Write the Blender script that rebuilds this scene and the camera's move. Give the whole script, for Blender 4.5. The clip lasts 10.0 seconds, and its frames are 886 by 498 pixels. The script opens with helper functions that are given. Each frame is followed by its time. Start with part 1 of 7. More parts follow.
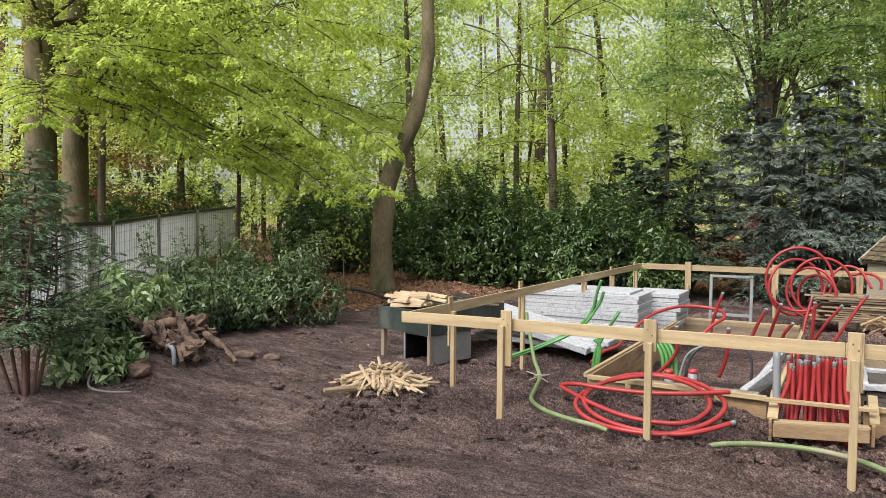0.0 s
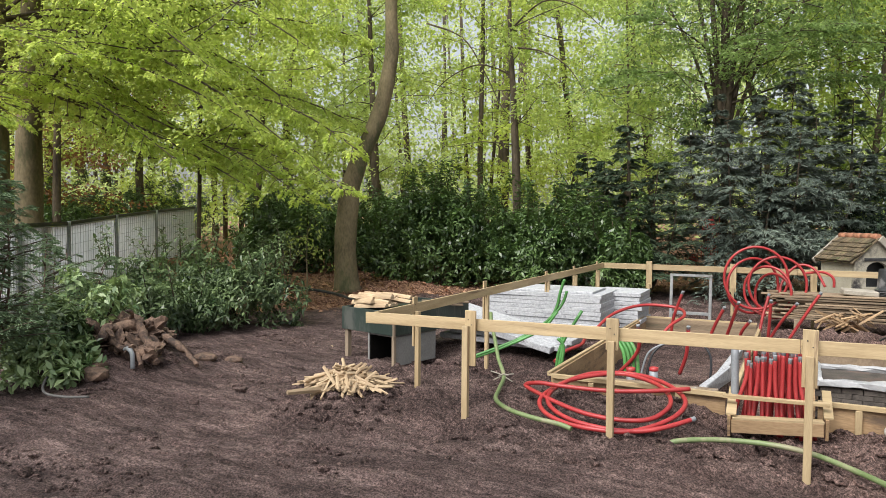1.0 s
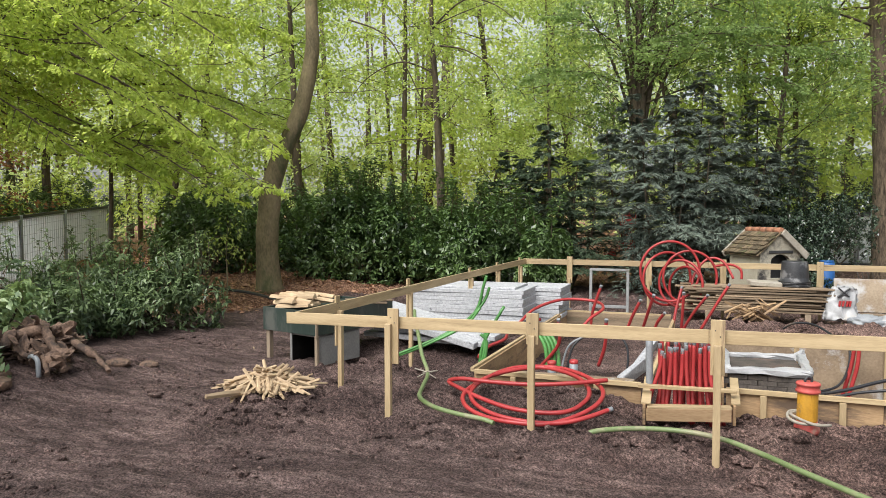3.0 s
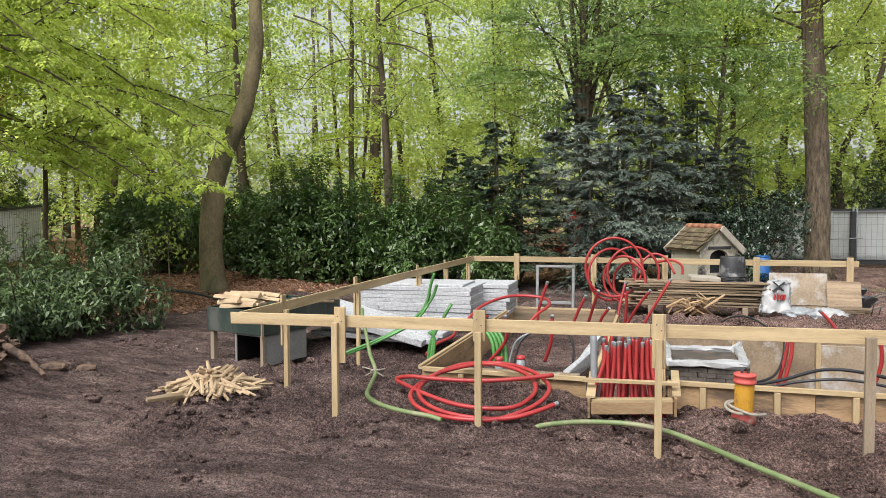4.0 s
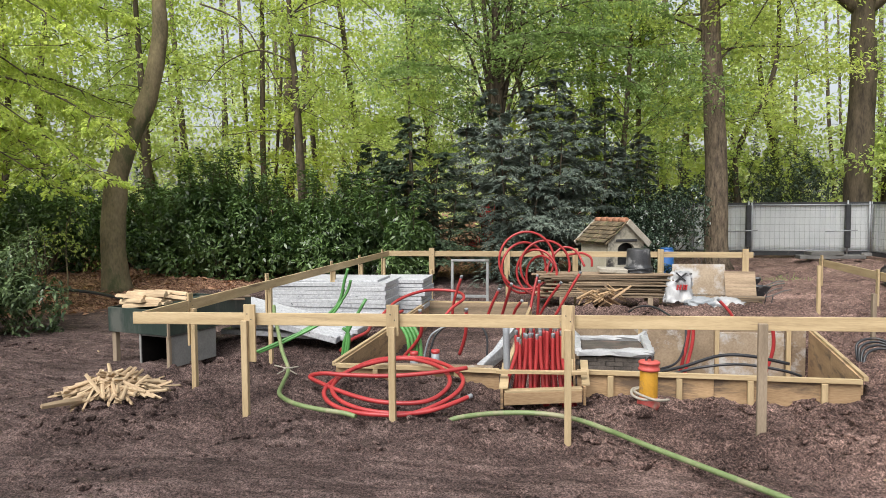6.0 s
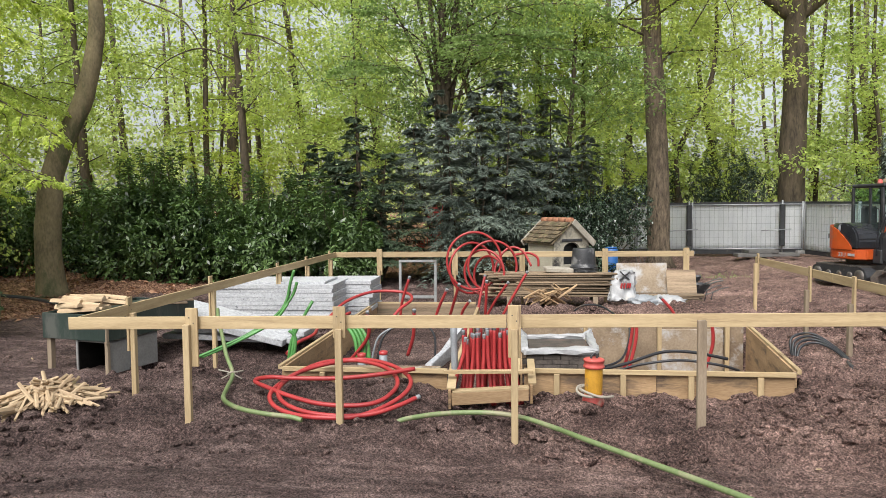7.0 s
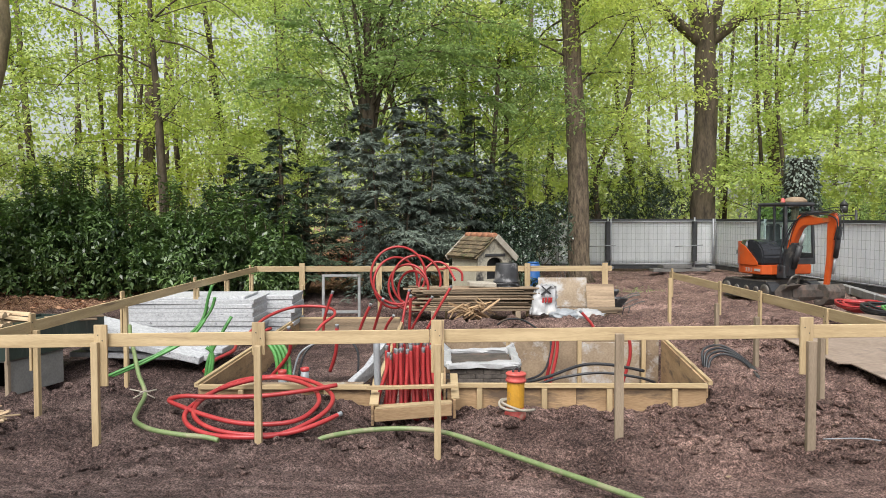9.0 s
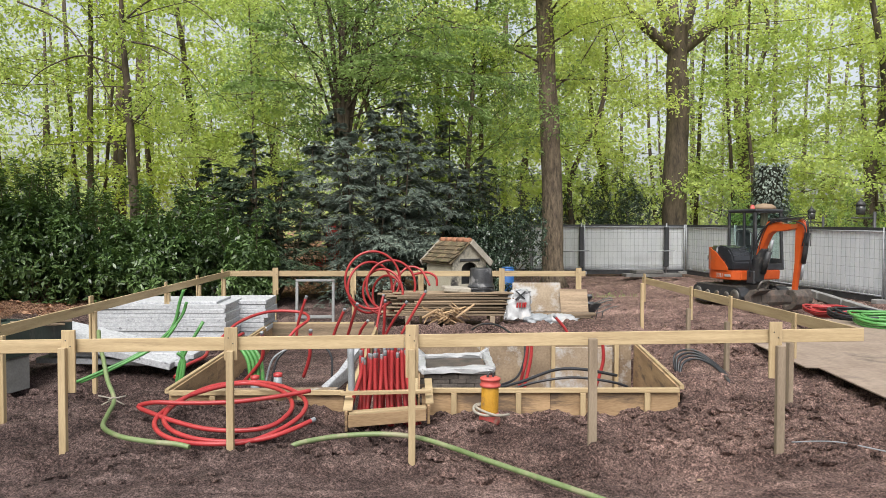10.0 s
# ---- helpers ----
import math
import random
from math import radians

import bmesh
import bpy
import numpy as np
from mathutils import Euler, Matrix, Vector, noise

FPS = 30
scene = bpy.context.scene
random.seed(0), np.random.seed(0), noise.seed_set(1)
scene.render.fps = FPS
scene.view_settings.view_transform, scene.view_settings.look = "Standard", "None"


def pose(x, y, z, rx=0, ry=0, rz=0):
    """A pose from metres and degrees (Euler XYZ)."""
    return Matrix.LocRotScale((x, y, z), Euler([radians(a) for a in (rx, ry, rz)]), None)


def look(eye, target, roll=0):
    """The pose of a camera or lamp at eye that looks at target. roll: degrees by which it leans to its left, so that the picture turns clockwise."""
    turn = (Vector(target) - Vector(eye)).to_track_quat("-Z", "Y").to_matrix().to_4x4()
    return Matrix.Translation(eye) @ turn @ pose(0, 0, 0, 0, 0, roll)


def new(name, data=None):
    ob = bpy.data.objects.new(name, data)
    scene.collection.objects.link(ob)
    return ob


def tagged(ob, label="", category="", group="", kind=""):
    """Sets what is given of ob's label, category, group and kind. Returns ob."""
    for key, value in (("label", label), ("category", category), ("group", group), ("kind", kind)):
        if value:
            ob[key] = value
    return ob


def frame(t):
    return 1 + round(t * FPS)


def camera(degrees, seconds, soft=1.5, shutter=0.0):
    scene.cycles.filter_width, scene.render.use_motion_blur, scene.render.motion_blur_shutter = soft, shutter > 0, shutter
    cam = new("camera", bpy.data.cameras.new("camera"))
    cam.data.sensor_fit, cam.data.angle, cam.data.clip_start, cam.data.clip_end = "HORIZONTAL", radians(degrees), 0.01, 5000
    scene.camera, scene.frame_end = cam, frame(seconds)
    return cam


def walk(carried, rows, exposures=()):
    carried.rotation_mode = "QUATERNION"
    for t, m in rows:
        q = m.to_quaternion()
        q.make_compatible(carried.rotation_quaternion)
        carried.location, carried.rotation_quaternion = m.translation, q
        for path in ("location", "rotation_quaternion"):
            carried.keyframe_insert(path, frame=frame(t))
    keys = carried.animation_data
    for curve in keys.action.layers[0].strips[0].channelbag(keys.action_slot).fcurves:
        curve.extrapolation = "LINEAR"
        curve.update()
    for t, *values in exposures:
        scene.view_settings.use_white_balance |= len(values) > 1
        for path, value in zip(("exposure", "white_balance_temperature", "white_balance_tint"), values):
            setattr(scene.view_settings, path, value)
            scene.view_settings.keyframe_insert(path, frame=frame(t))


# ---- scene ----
cam = camera(63.09, 10.0, 0.5)
PATH = [
    (0.0, pose(-0.077, -0.058, 1.971, 87.425, -0.438, 29.603)),
    (0.5, pose(-0.079, -0.058, 1.977, 87.423, -0.469, 28.374)),
    (1.0, pose(-0.079, -0.051, 1.972, 87.454, -0.399, 26.772)),
    (1.5, pose(-0.068, -0.039, 1.967, 87.474, -0.283, 25.068)),
    (2.0, pose(-0.057, -0.031, 1.971, 87.388, -0.145, 23.806)),
    (2.5, pose(-0.049, -0.028, 1.973, 87.335, -0.037, 22.532)),
    (4.0, pose(-0.023, -0.019, 1.970, 87.097, 0.227, 16.810)),
    (4.5, pose(-0.018, -0.007, 1.968, 86.992, 0.301, 14.974)),
    (5.0, pose(-0.012, -0.010, 1.968, 86.922, 0.283, 14.202)),
    (5.5, pose(-0.002, -0.000, 1.965, 86.793, 0.321, 12.425)),
    (7.0, pose(0.027, 0.018, 1.963, 86.690, 0.593, 6.109)),
    (7.5, pose(0.033, 0.027, 1.961, 86.999, 0.551, 4.614)),
    (8.0, pose(0.034, 0.032, 1.961, 87.265, 0.435, 3.156)),
    (8.5, pose(0.040, 0.030, 1.962, 87.518, 0.304, 1.839)),
    (9.0, pose(0.040, 0.037, 1.964, 87.800, 0.105, 0.174)),
    (9.5, pose(0.042, 0.036, 1.962, 88.007, -0.028, -0.929)),
    (10.0, pose(0.038, 0.040, 1.964, 88.187, -0.137, -1.837)),
]
walk(cam, PATH)

# ---- light: bright overcast sky over a clearing ----
world = bpy.data.worlds.new("sky")
scene.world = world
world.use_nodes = True
wn = world.node_tree
wn.nodes.clear()
sky = wn.nodes.new("ShaderNodeTexSky")
sky.sky_type = "NISHITA"
sky.sun_disc = False
sky.sun_elevation = radians(53)
sky.sun_rotation = radians(195)
sky.dust_density = 4.0
grey = wn.nodes.new("ShaderNodeHueSaturation")
grey.inputs["Saturation"].default_value = 0.35
bg = wn.nodes.new("ShaderNodeBackground")
bg.inputs["Strength"].default_value = 0.15
wo = wn.nodes.new("ShaderNodeOutputWorld")
wn.links.new(sky.outputs[0], grey.inputs["Color"])
wn.links.new(grey.outputs[0], bg.inputs["Color"])
wn.links.new(bg.outputs[0], wo.inputs["Surface"])

sun = new("sun", bpy.data.lights.new("sun", "SUN"))
sun.data.energy = 2.6
sun.data.angle = radians(48)
sun.data.color = (1.0, 0.98, 0.96)
sun.matrix_world = look((-1.5, -5.6, 7.7), (0, 0, 0))
scene.view_settings.exposure = 0.45

# ---- materials ----


def mat(name, c1, c2, scale=4.0, fine=40.0, rough=0.7, bump=0.2, depth=0.01, metal=0.0, stretch=(1, 1, 1),
        vary=0.0, island=False, c3=None, spots=0.0, spec=0.5):
    """Two noises, coarse and fine, between two colours, a third for stains, with bump and variation from piece to piece."""
    m = bpy.data.materials.new(name)
    m.use_nodes = True
    n, l = m.node_tree.nodes, m.node_tree.links
    b = n["Principled BSDF"]
    b.inputs["Roughness"].default_value = rough
    b.inputs["Metallic"].default_value = metal
    b.inputs["Specular IOR Level"].default_value = spec
    tc = n.new("ShaderNodeTexCoord")
    mp = n.new("ShaderNodeMapping")
    mp.inputs["Scale"].default_value = stretch
    l.new(tc.outputs["Object"], mp.inputs["Vector"])
    oi = n.new("ShaderNodeObjectInfo")
    mv = n.new("ShaderNodeVectorMath")
    mv.operation = "MULTIPLY_ADD"
    mv.inputs[1].default_value = (1, 1, 1)
    l.new(mp.outputs[0], mv.inputs[0])
    if vary:
        off = n.new("ShaderNodeVectorMath")
        off.operation = "SCALE"
        off.inputs[0].default_value = (37, 19, 53)
        l.new(oi.outputs["Random"], off.inputs["Scale"])
        l.new(off.outputs[0], mv.inputs[2])
    a = n.new("ShaderNodeTexNoise")
    a.inputs["Scale"].default_value = scale
    a.inputs["Detail"].default_value = 5
    f = n.new("ShaderNodeTexNoise")
    f.inputs["Scale"].default_value = fine
    f.inputs["Detail"].default_value = 4
    l.new(mv.outputs[0], a.inputs["Vector"])
    l.new(mv.outputs[0], f.inputs["Vector"])
    s = n.new("ShaderNodeMath")
    s.operation = "MULTIPLY_ADD"
    s.inputs[1].default_value = 0.6
    l.new(a.outputs["Fac"], s.inputs[0])
    h = n.new("ShaderNodeMath")
    h.operation = "MULTIPLY"
    h.inputs[1].default_value = 0.4
    l.new(f.outputs["Fac"], h.inputs[0])
    l.new(h.outputs[0], s.inputs[2])
    r = n.new("ShaderNodeValToRGB")
    r.color_ramp.elements[0].position, r.color_ramp.elements[1].position = 0.36, 0.64
    r.color_ramp.elements[0].color, r.color_ramp.elements[1].color = (*c1, 1), (*c2, 1)
    l.new(s.outputs[0], r.inputs[0])
    out = r.outputs[0]
    if c3:
        k = n.new("ShaderNodeTexNoise")
        k.inputs["Scale"].default_value = scale * 0.6
        k.inputs["Detail"].default_value = 7
        k.inputs["Roughness"].default_value = 0.7
        l.new(mv.outputs[0], k.inputs["Vector"])
        kr = n.new("ShaderNodeValToRGB")
        kr.color_ramp.elements[0].position, kr.color_ramp.elements[1].position = 0.62 - spots * 0.2, 0.7 - spots * 0.15
        l.new(k.outputs["Fac"], kr.inputs[0])
        mx = n.new("ShaderNodeMix")
        mx.data_type = "RGBA"
        l.new(kr.outputs[0], mx.inputs[0])
        l.new(out, mx.inputs[6])
        mx.inputs[7].default_value = (*c3, 1)
        out = mx.outputs[2]
    if vary or island:
        hs = n.new("ShaderNodeHueSaturation")
        mr = n.new("ShaderNodeMapRange")
        mr.inputs[3].default_value, mr.inputs[4].default_value = 1 - (vary or 0.3), 1 + (vary or 0.3)
        if island:
            g = n.new("ShaderNodeNewGeometry")
            l.new(g.outputs["Random Per Island"], mr.inputs[0])
        else:
            l.new(oi.outputs["Random"], mr.inputs[0])
        l.new(mr.outputs[0], hs.inputs["Value"])
        l.new(out, hs.inputs["Color"])
        out = hs.outputs[0]
    l.new(out, b.inputs["Base Color"])
    if bump:
        bp = n.new("ShaderNodeBump")
        bp.inputs["Strength"].default_value = bump
        bp.inputs["Distance"].default_value = depth
        l.new(s.outputs[0], bp.inputs["Height"])
        l.new(bp.outputs[0], b.inputs["Normal"])
    return m


def leaf_mat(name, dark, light, through_col, translucent=0.45, rough=0.5, spec=0.35):
    """Leaves: colour from leaf to leaf, and light that comes through from behind."""
    m = bpy.data.materials.new(name)
    m.use_nodes = True
    n, l = m.node_tree.nodes, m.node_tree.links
    b = n["Principled BSDF"]
    b.inputs["Roughness"].default_value = rough
    b.inputs["Specular IOR Level"].default_value = spec
    g = n.new("ShaderNodeNewGeometry")
    r = n.new("ShaderNodeValToRGB")
    r.color_ramp.elements[0].color, r.color_ramp.elements[1].color = (*dark, 1), (*light, 1)
    tc = n.new("ShaderNodeTexCoord")
    z = n.new("ShaderNodeTexNoise")
    z.inputs["Scale"].default_value = 0.55
    z.inputs["Detail"].default_value = 3
    l.new(tc.outputs["Object"], z.inputs["Vector"])
    ad = n.new("ShaderNodeMath")
    ad.operation = "MULTIPLY_ADD"
    ad.inputs[1].default_value = 0.75
    l.new(g.outputs["Random Per Island"], ad.inputs[0])
    zz = n.new("ShaderNodeMath")
    zz.operation = "MULTIPLY_ADD"
    zz.inputs[1].default_value, zz.inputs[2].default_value = 1.6, -0.7
    l.new(z.outputs["Fac"], zz.inputs[0])
    l.new(zz.outputs[0], ad.inputs[2])
    l.new(ad.outputs[0], r.inputs[0])
    l.new(r.outputs[0], b.inputs["Base Color"])
    t = n.new("ShaderNodeBsdfTranslucent")
    tm = n.new("ShaderNodeMix")
    tm.data_type = "RGBA"
    tm.inputs[0].default_value = 0.6
    l.new(r.outputs[0], tm.inputs[6])
    tm.inputs[7].default_value = (*through_col, 1)
    l.new(tm.outputs[2], t.inputs["Color"])
    x = n.new("ShaderNodeMixShader")
    x.inputs[0].default_value = translucent
    l.new(b.outputs[0], x.inputs[1])
    l.new(t.outputs[0], x.inputs[2])
    l.new(x.outputs[0], n["Material Output"].inputs["Surface"])
    return m


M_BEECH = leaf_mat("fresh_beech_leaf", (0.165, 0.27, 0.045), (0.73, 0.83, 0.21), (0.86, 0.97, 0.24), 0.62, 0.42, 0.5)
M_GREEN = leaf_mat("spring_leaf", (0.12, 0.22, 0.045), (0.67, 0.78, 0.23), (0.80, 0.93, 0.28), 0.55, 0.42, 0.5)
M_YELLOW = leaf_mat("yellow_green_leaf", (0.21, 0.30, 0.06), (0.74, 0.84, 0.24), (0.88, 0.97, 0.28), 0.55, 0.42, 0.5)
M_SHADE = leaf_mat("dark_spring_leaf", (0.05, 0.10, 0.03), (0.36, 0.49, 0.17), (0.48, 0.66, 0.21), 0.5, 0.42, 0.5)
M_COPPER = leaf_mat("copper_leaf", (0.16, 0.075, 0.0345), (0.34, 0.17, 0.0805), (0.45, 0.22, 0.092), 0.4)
# paler copy of the spring leaf, with sunlight and haze put into the colour
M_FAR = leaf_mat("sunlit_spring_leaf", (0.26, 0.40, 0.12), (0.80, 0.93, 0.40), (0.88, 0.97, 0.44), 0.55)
M_LAUREL = leaf_mat("rhododendron_leaf", (0.014, 0.036, 0.012), (0.19, 0.295, 0.10), (0.17, 0.31, 0.04), 0.18, 0.32, 0.6)
M_RHODO = leaf_mat("leathery_rhododendron_leaf", (0.028, 0.056, 0.024), (0.215, 0.295, 0.13), (0.19, 0.30, 0.06), 0.15, 0.36, 0.55)
M_CUT = leaf_mat("cut_laurel_leaf", (0.07, 0.14, 0.05), (0.46, 0.58, 0.29), (0.46, 0.58, 0.18), 0.2, 0.35, 0.5)
M_SPRUCE = leaf_mat("spruce_needles", (0.038, 0.056, 0.046), (0.29, 0.35, 0.285), (0.08, 0.13, 0.07), 0.12, 0.5)
M_DARKYEW = leaf_mat("dark_yew_needles", (0.016, 0.030, 0.018), (0.115, 0.165, 0.095), (0.05, 0.10, 0.035), 0.1, 0.5)
M_YEW = leaf_mat("yew_needles", (0.06, 0.112, 0.06), (0.30, 0.41, 0.235), (0.20, 0.31, 0.12), 0.2, 0.5)
M_HOLLY = leaf_mat("holly_leaf", (0.010, 0.020, 0.012), (0.12, 0.175, 0.115), (0.06, 0.12, 0.04), 0.06, 0.2, 0.8)
M_LITTER = leaf_mat("dead_leaf", (0.16, 0.075, 0.046), (0.66, 0.38, 0.24), (0.30, 0.15, 0.07), 0.15, 0.7)
M_BARK = mat("beech_bark", (0.095, 0.078, 0.040), (0.25, 0.20, 0.112), 2.6, 26, 0.85, 0.5, 0.03, stretch=(1, 1, 0.45), c3=(0.075, 0.082, 0.034), spots=0.5)
M_DARKBARK = mat("dark_bark", (0.028, 0.021, 0.013), (0.125, 0.096, 0.064), 5, 22, 0.9, 0.6, 0.04, stretch=(1, 1, 0.25))
M_PINE = mat("pine_bark", (0.036, 0.027, 0.018), (0.21, 0.162, 0.108), 14, 60, 0.92, 1.0, 0.05, stretch=(1, 1, 0.22), c3=(0.07, 0.05, 0.04), spots=0.4)
M_TIMBER = mat("fresh_spruce_timber", (0.33, 0.24, 0.128), (0.50, 0.385, 0.225), 2.4, 34, 0.62, 0.2, 0.002, stretch=(0.5, 3, 8), vary=0.13, c3=(0.20, 0.135, 0.08), spots=0.16)
M_TIMBER_Y = mat("spruce_timber_lengthwise", (0.33, 0.24, 0.128), (0.50, 0.385, 0.225), 2.4, 34, 0.62, 0.2, 0.002, stretch=(8, 0.5, 8), vary=0.13, c3=(0.20, 0.135, 0.08), spots=0.16)
M_TIMBER_Z = mat("spruce_timber_upright", (0.33, 0.24, 0.128), (0.50, 0.385, 0.225), 2.4, 34, 0.62, 0.2, 0.002, stretch=(8, 8, 0.5), vary=0.13, c3=(0.20, 0.135, 0.08), spots=0.16)
M_OLDSTAKE = mat("weathered_stake", (0.17, 0.13, 0.09), (0.30, 0.235, 0.165), 3, 40, 0.8, 0.25, 0.004, stretch=(5, 5, 0.5), vary=0.12)
M_PLY = mat("muddy_formwork_ply", (0.26, 0.165, 0.085), (0.45, 0.305, 0.17), 2.2, 26, 0.7, 0.25, 0.003, stretch=(0.6, 0.6, 3), vary=0.16, c3=(0.115, 0.078, 0.052), spots=0.55)
M_GREYPLY = mat("cement_stained_ply", (0.17, 0.12, 0.078), (0.31, 0.235, 0.155), 3.0, 34, 0.8, 0.25, 0.003, vary=0.14, c3=(0.42, 0.405, 0.38), spots=0.42)
M_RED = mat("red_plastic_conduit", (0.29, 0.024, 0.026), (0.38, 0.042, 0.042), 5, 60, 0.38, 0.03, 0.001, vary=0.1, c3=(0.36, 0.05, 0.04), spots=0.1)
M_GREENHOSE = mat("dusty_green_hose", (0.115, 0.165, 0.06), (0.19, 0.245, 0.11), 4, 50, 0.5, 0.05, 0.001, c3=(0.26, 0.25, 0.15), spots=0.4)
M_GREENPIPE = mat("green_plastic_conduit", (0.06, 0.21, 0.05), (0.10, 0.28, 0.08), 5, 50, 0.4, 0.04, 0.001, vary=0.15, c3=(0.22, 0.26, 0.14), spots=0.2)
M_DARKGREEN = mat("dark_green_painted_ply", (0.013, 0.024, 0.02), (0.03, 0.046, 0.038), 3, 30, 0.5, 0.12, 0.002, stretch=(1, 1, 0.35), c3=(0.085, 0.09, 0.08), spots=0.35)
M_BLACKPIPE = mat("black_cable", (0.012, 0.013, 0.016), (0.03, 0.032, 0.036), 5, 50, 0.4, 0.05, 0.001, c3=(0.09, 0.075, 0.06), spots=0.2)
M_GREYPIPE = mat("grey_pvc", (0.20, 0.215, 0.23), (0.28, 0.30, 0.315), 4, 50, 0.42, 0.03, 0.001)
M_EPS = mat("white_polystyrene", (0.30, 0.31, 0.325), (0.50, 0.51, 0.525), 26, 90, 0.8, 0.25, 0.003, vary=0.05, c3=(0.12, 0.12, 0.125), spots=0.1)
M_WHITE = mat("white_plastic", (0.28, 0.285, 0.29), (0.40, 0.405, 0.41), 3, 40, 0.4, 0.05, 0.002, c3=(0.45, 0.42, 0.38), spots=0.2)
M_OLDBOARD = mat("old_scaffold_board", (0.125, 0.088, 0.056), (0.33, 0.245, 0.16), 2.4, 40, 0.8, 0.35, 0.004, stretch=(0.4, 4, 6), vary=0.34, c3=(0.13, 0.11, 0.07), spots=0.2)
M_SPLIT = mat("split_firewood", (0.30, 0.205, 0.12), (0.50, 0.385, 0.245), 5, 60, 0.7, 0.25, 0.004, stretch=(0.6, 4, 4), vary=0.16)
M_SHEET = mat("white_fence_sheet", (0.74, 0.765, 0.80), (0.88, 0.90, 0.93), 1.2, 18, 0.55, 0.15, 0.01, stretch=(3, 3, 0.6))
M_GALV = mat("galvanised_steel", (0.26, 0.275, 0.29), (0.36, 0.375, 0.39), 6, 60, 0.45, 0.05, 0.001, metal=0.25)
M_BLACK = mat("black_plastic", (0.016, 0.017, 0.019), (0.04, 0.042, 0.045), 5, 50, 0.5, 0.06, 0.002, c3=(0.11, 0.10, 0.09), spots=0.15)
M_STEEL = mat("worn_steel", (0.07, 0.065, 0.06), (0.16, 0.145, 0.13), 6, 50, 0.55, 0.2, 0.003, metal=0.5, c3=(0.14, 0.10, 0.07), spots=0.4)
M_ORANGE = mat("orange_machine_paint", (0.42, 0.065, 0.014), (0.52, 0.095, 0.02), 3, 40, 0.32, 0.03, 0.001, c3=(0.35, 0.12, 0.05), spots=0.1)
M_YELLOWP = mat("yellow_pump_body", (0.46, 0.235, 0.025), (0.60, 0.32, 0.035), 7, 50, 0.5, 0.08, 0.002, c3=(0.24, 0.15, 0.075), spots=0.5)
M_PINK = mat("faded_red_plastic", (0.46, 0.07, 0.06), (0.56, 0.115, 0.095), 7, 50, 0.5, 0.08, 0.002, c3=(0.42, 0.25, 0.20), spots=0.4)
M_PLASTER = mat("cream_plaster", (0.34, 0.31, 0.235), (0.46, 0.43, 0.34), 2.5, 30, 0.85, 0.25, 0.008, c3=(0.28, 0.25, 0.19), spots=0.2)
M_STONE = mat("pale_stone", (0.28, 0.25, 0.20), (0.40, 0.37, 0.31), 4, 40, 0.85, 0.3, 0.006, c3=(0.22, 0.20, 0.16), spots=0.25)
M_TILE = mat("mossy_roof_tile", (0.060, 0.048, 0.027), (0.16, 0.115, 0.068), 5, 40, 0.85, 0.5, 0.006, vary=0.42, c3=(0.10, 0.115, 0.04), spots=0.4)
M_DARKCONC = mat("weathered_dark_concrete", (0.085, 0.082, 0.078), (0.15, 0.145, 0.138), 3, 40, 0.85, 0.25, 0.004, vary=0.15)
M_TAN = mat("tan_lamp_cap", (0.20, 0.14, 0.09), (0.30, 0.22, 0.15), 4, 40, 0.85, 0.3, 0.006)
M_LANTERN = mat("dim_lantern_glass", (0.03, 0.033, 0.03), (0.06, 0.064, 0.058), 4, 40, 0.15, 0.02, 0.001)
M_GLOSSBLACK = mat("glossy_black_paint", (0.016, 0.017, 0.020), (0.03, 0.032, 0.036), 4, 40, 0.22, 0.02, 0.001)
M_MUDSTEEL = mat("mud_caked_steel", (0.045, 0.038, 0.033), (0.12, 0.10, 0.085), 7, 40, 0.7, 0.4, 0.006, metal=0.15, c3=(0.13, 0.09, 0.07), spots=0.5)
M_REDBARK = mat("reddish_yew_bark", (0.07, 0.035, 0.025), (0.17, 0.095, 0.07), 6, 40, 0.85, 0.5, 0.01, stretch=(1, 1, 0.2))
M_OLDWHITE = mat("weathered_white_paint", (0.17, 0.175, 0.175), (0.29, 0.295, 0.29), 5, 50, 0.6, 0.1, 0.003, c3=(0.13, 0.12, 0.10), spots=0.3)
M_RIDGE = mat("terracotta_ridge", (0.26, 0.11, 0.06), (0.40, 0.19, 0.11), 5, 40, 0.8, 0.3, 0.005, vary=0.15)
M_BRICK = mat("dark_wet_brick", (0.05, 0.042, 0.036), (0.135, 0.115, 0.098), 8, 50, 0.8, 0.4, 0.004, vary=0.25)
M_ROOT = mat("rotten_stump_wood", (0.040, 0.024, 0.018), (0.24, 0.155, 0.108), 7, 40, 0.9, 0.9, 0.02, c3=(0.05, 0.035, 0.028), spots=0.5)
M_CONC = mat("grey_concrete", (0.17, 0.168, 0.162), (0.26, 0.255, 0.245), 3, 40, 0.85, 0.2, 0.004, vary=0.1)
M_PLATE = mat("sandy_road_plate", (0.20, 0.150, 0.115), (0.32, 0.25, 0.195), 1.1, 14, 0.8, 0.2, 0.006, c3=(0.13, 0.10, 0.08), spots=0.35)
M_SOOT = mat("sooty_plaster", (0.30, 0.275, 0.21), (0.44, 0.41, 0.33), 2.6, 30, 0.88, 0.25, 0.008, c3=(0.045, 0.042, 0.04), spots=0.75)
M_IVY = mat("ivy_dark_bark", (0.012, 0.015, 0.009), (0.04, 0.042, 0.028), 5, 30, 0.9, 0.8, 0.05)
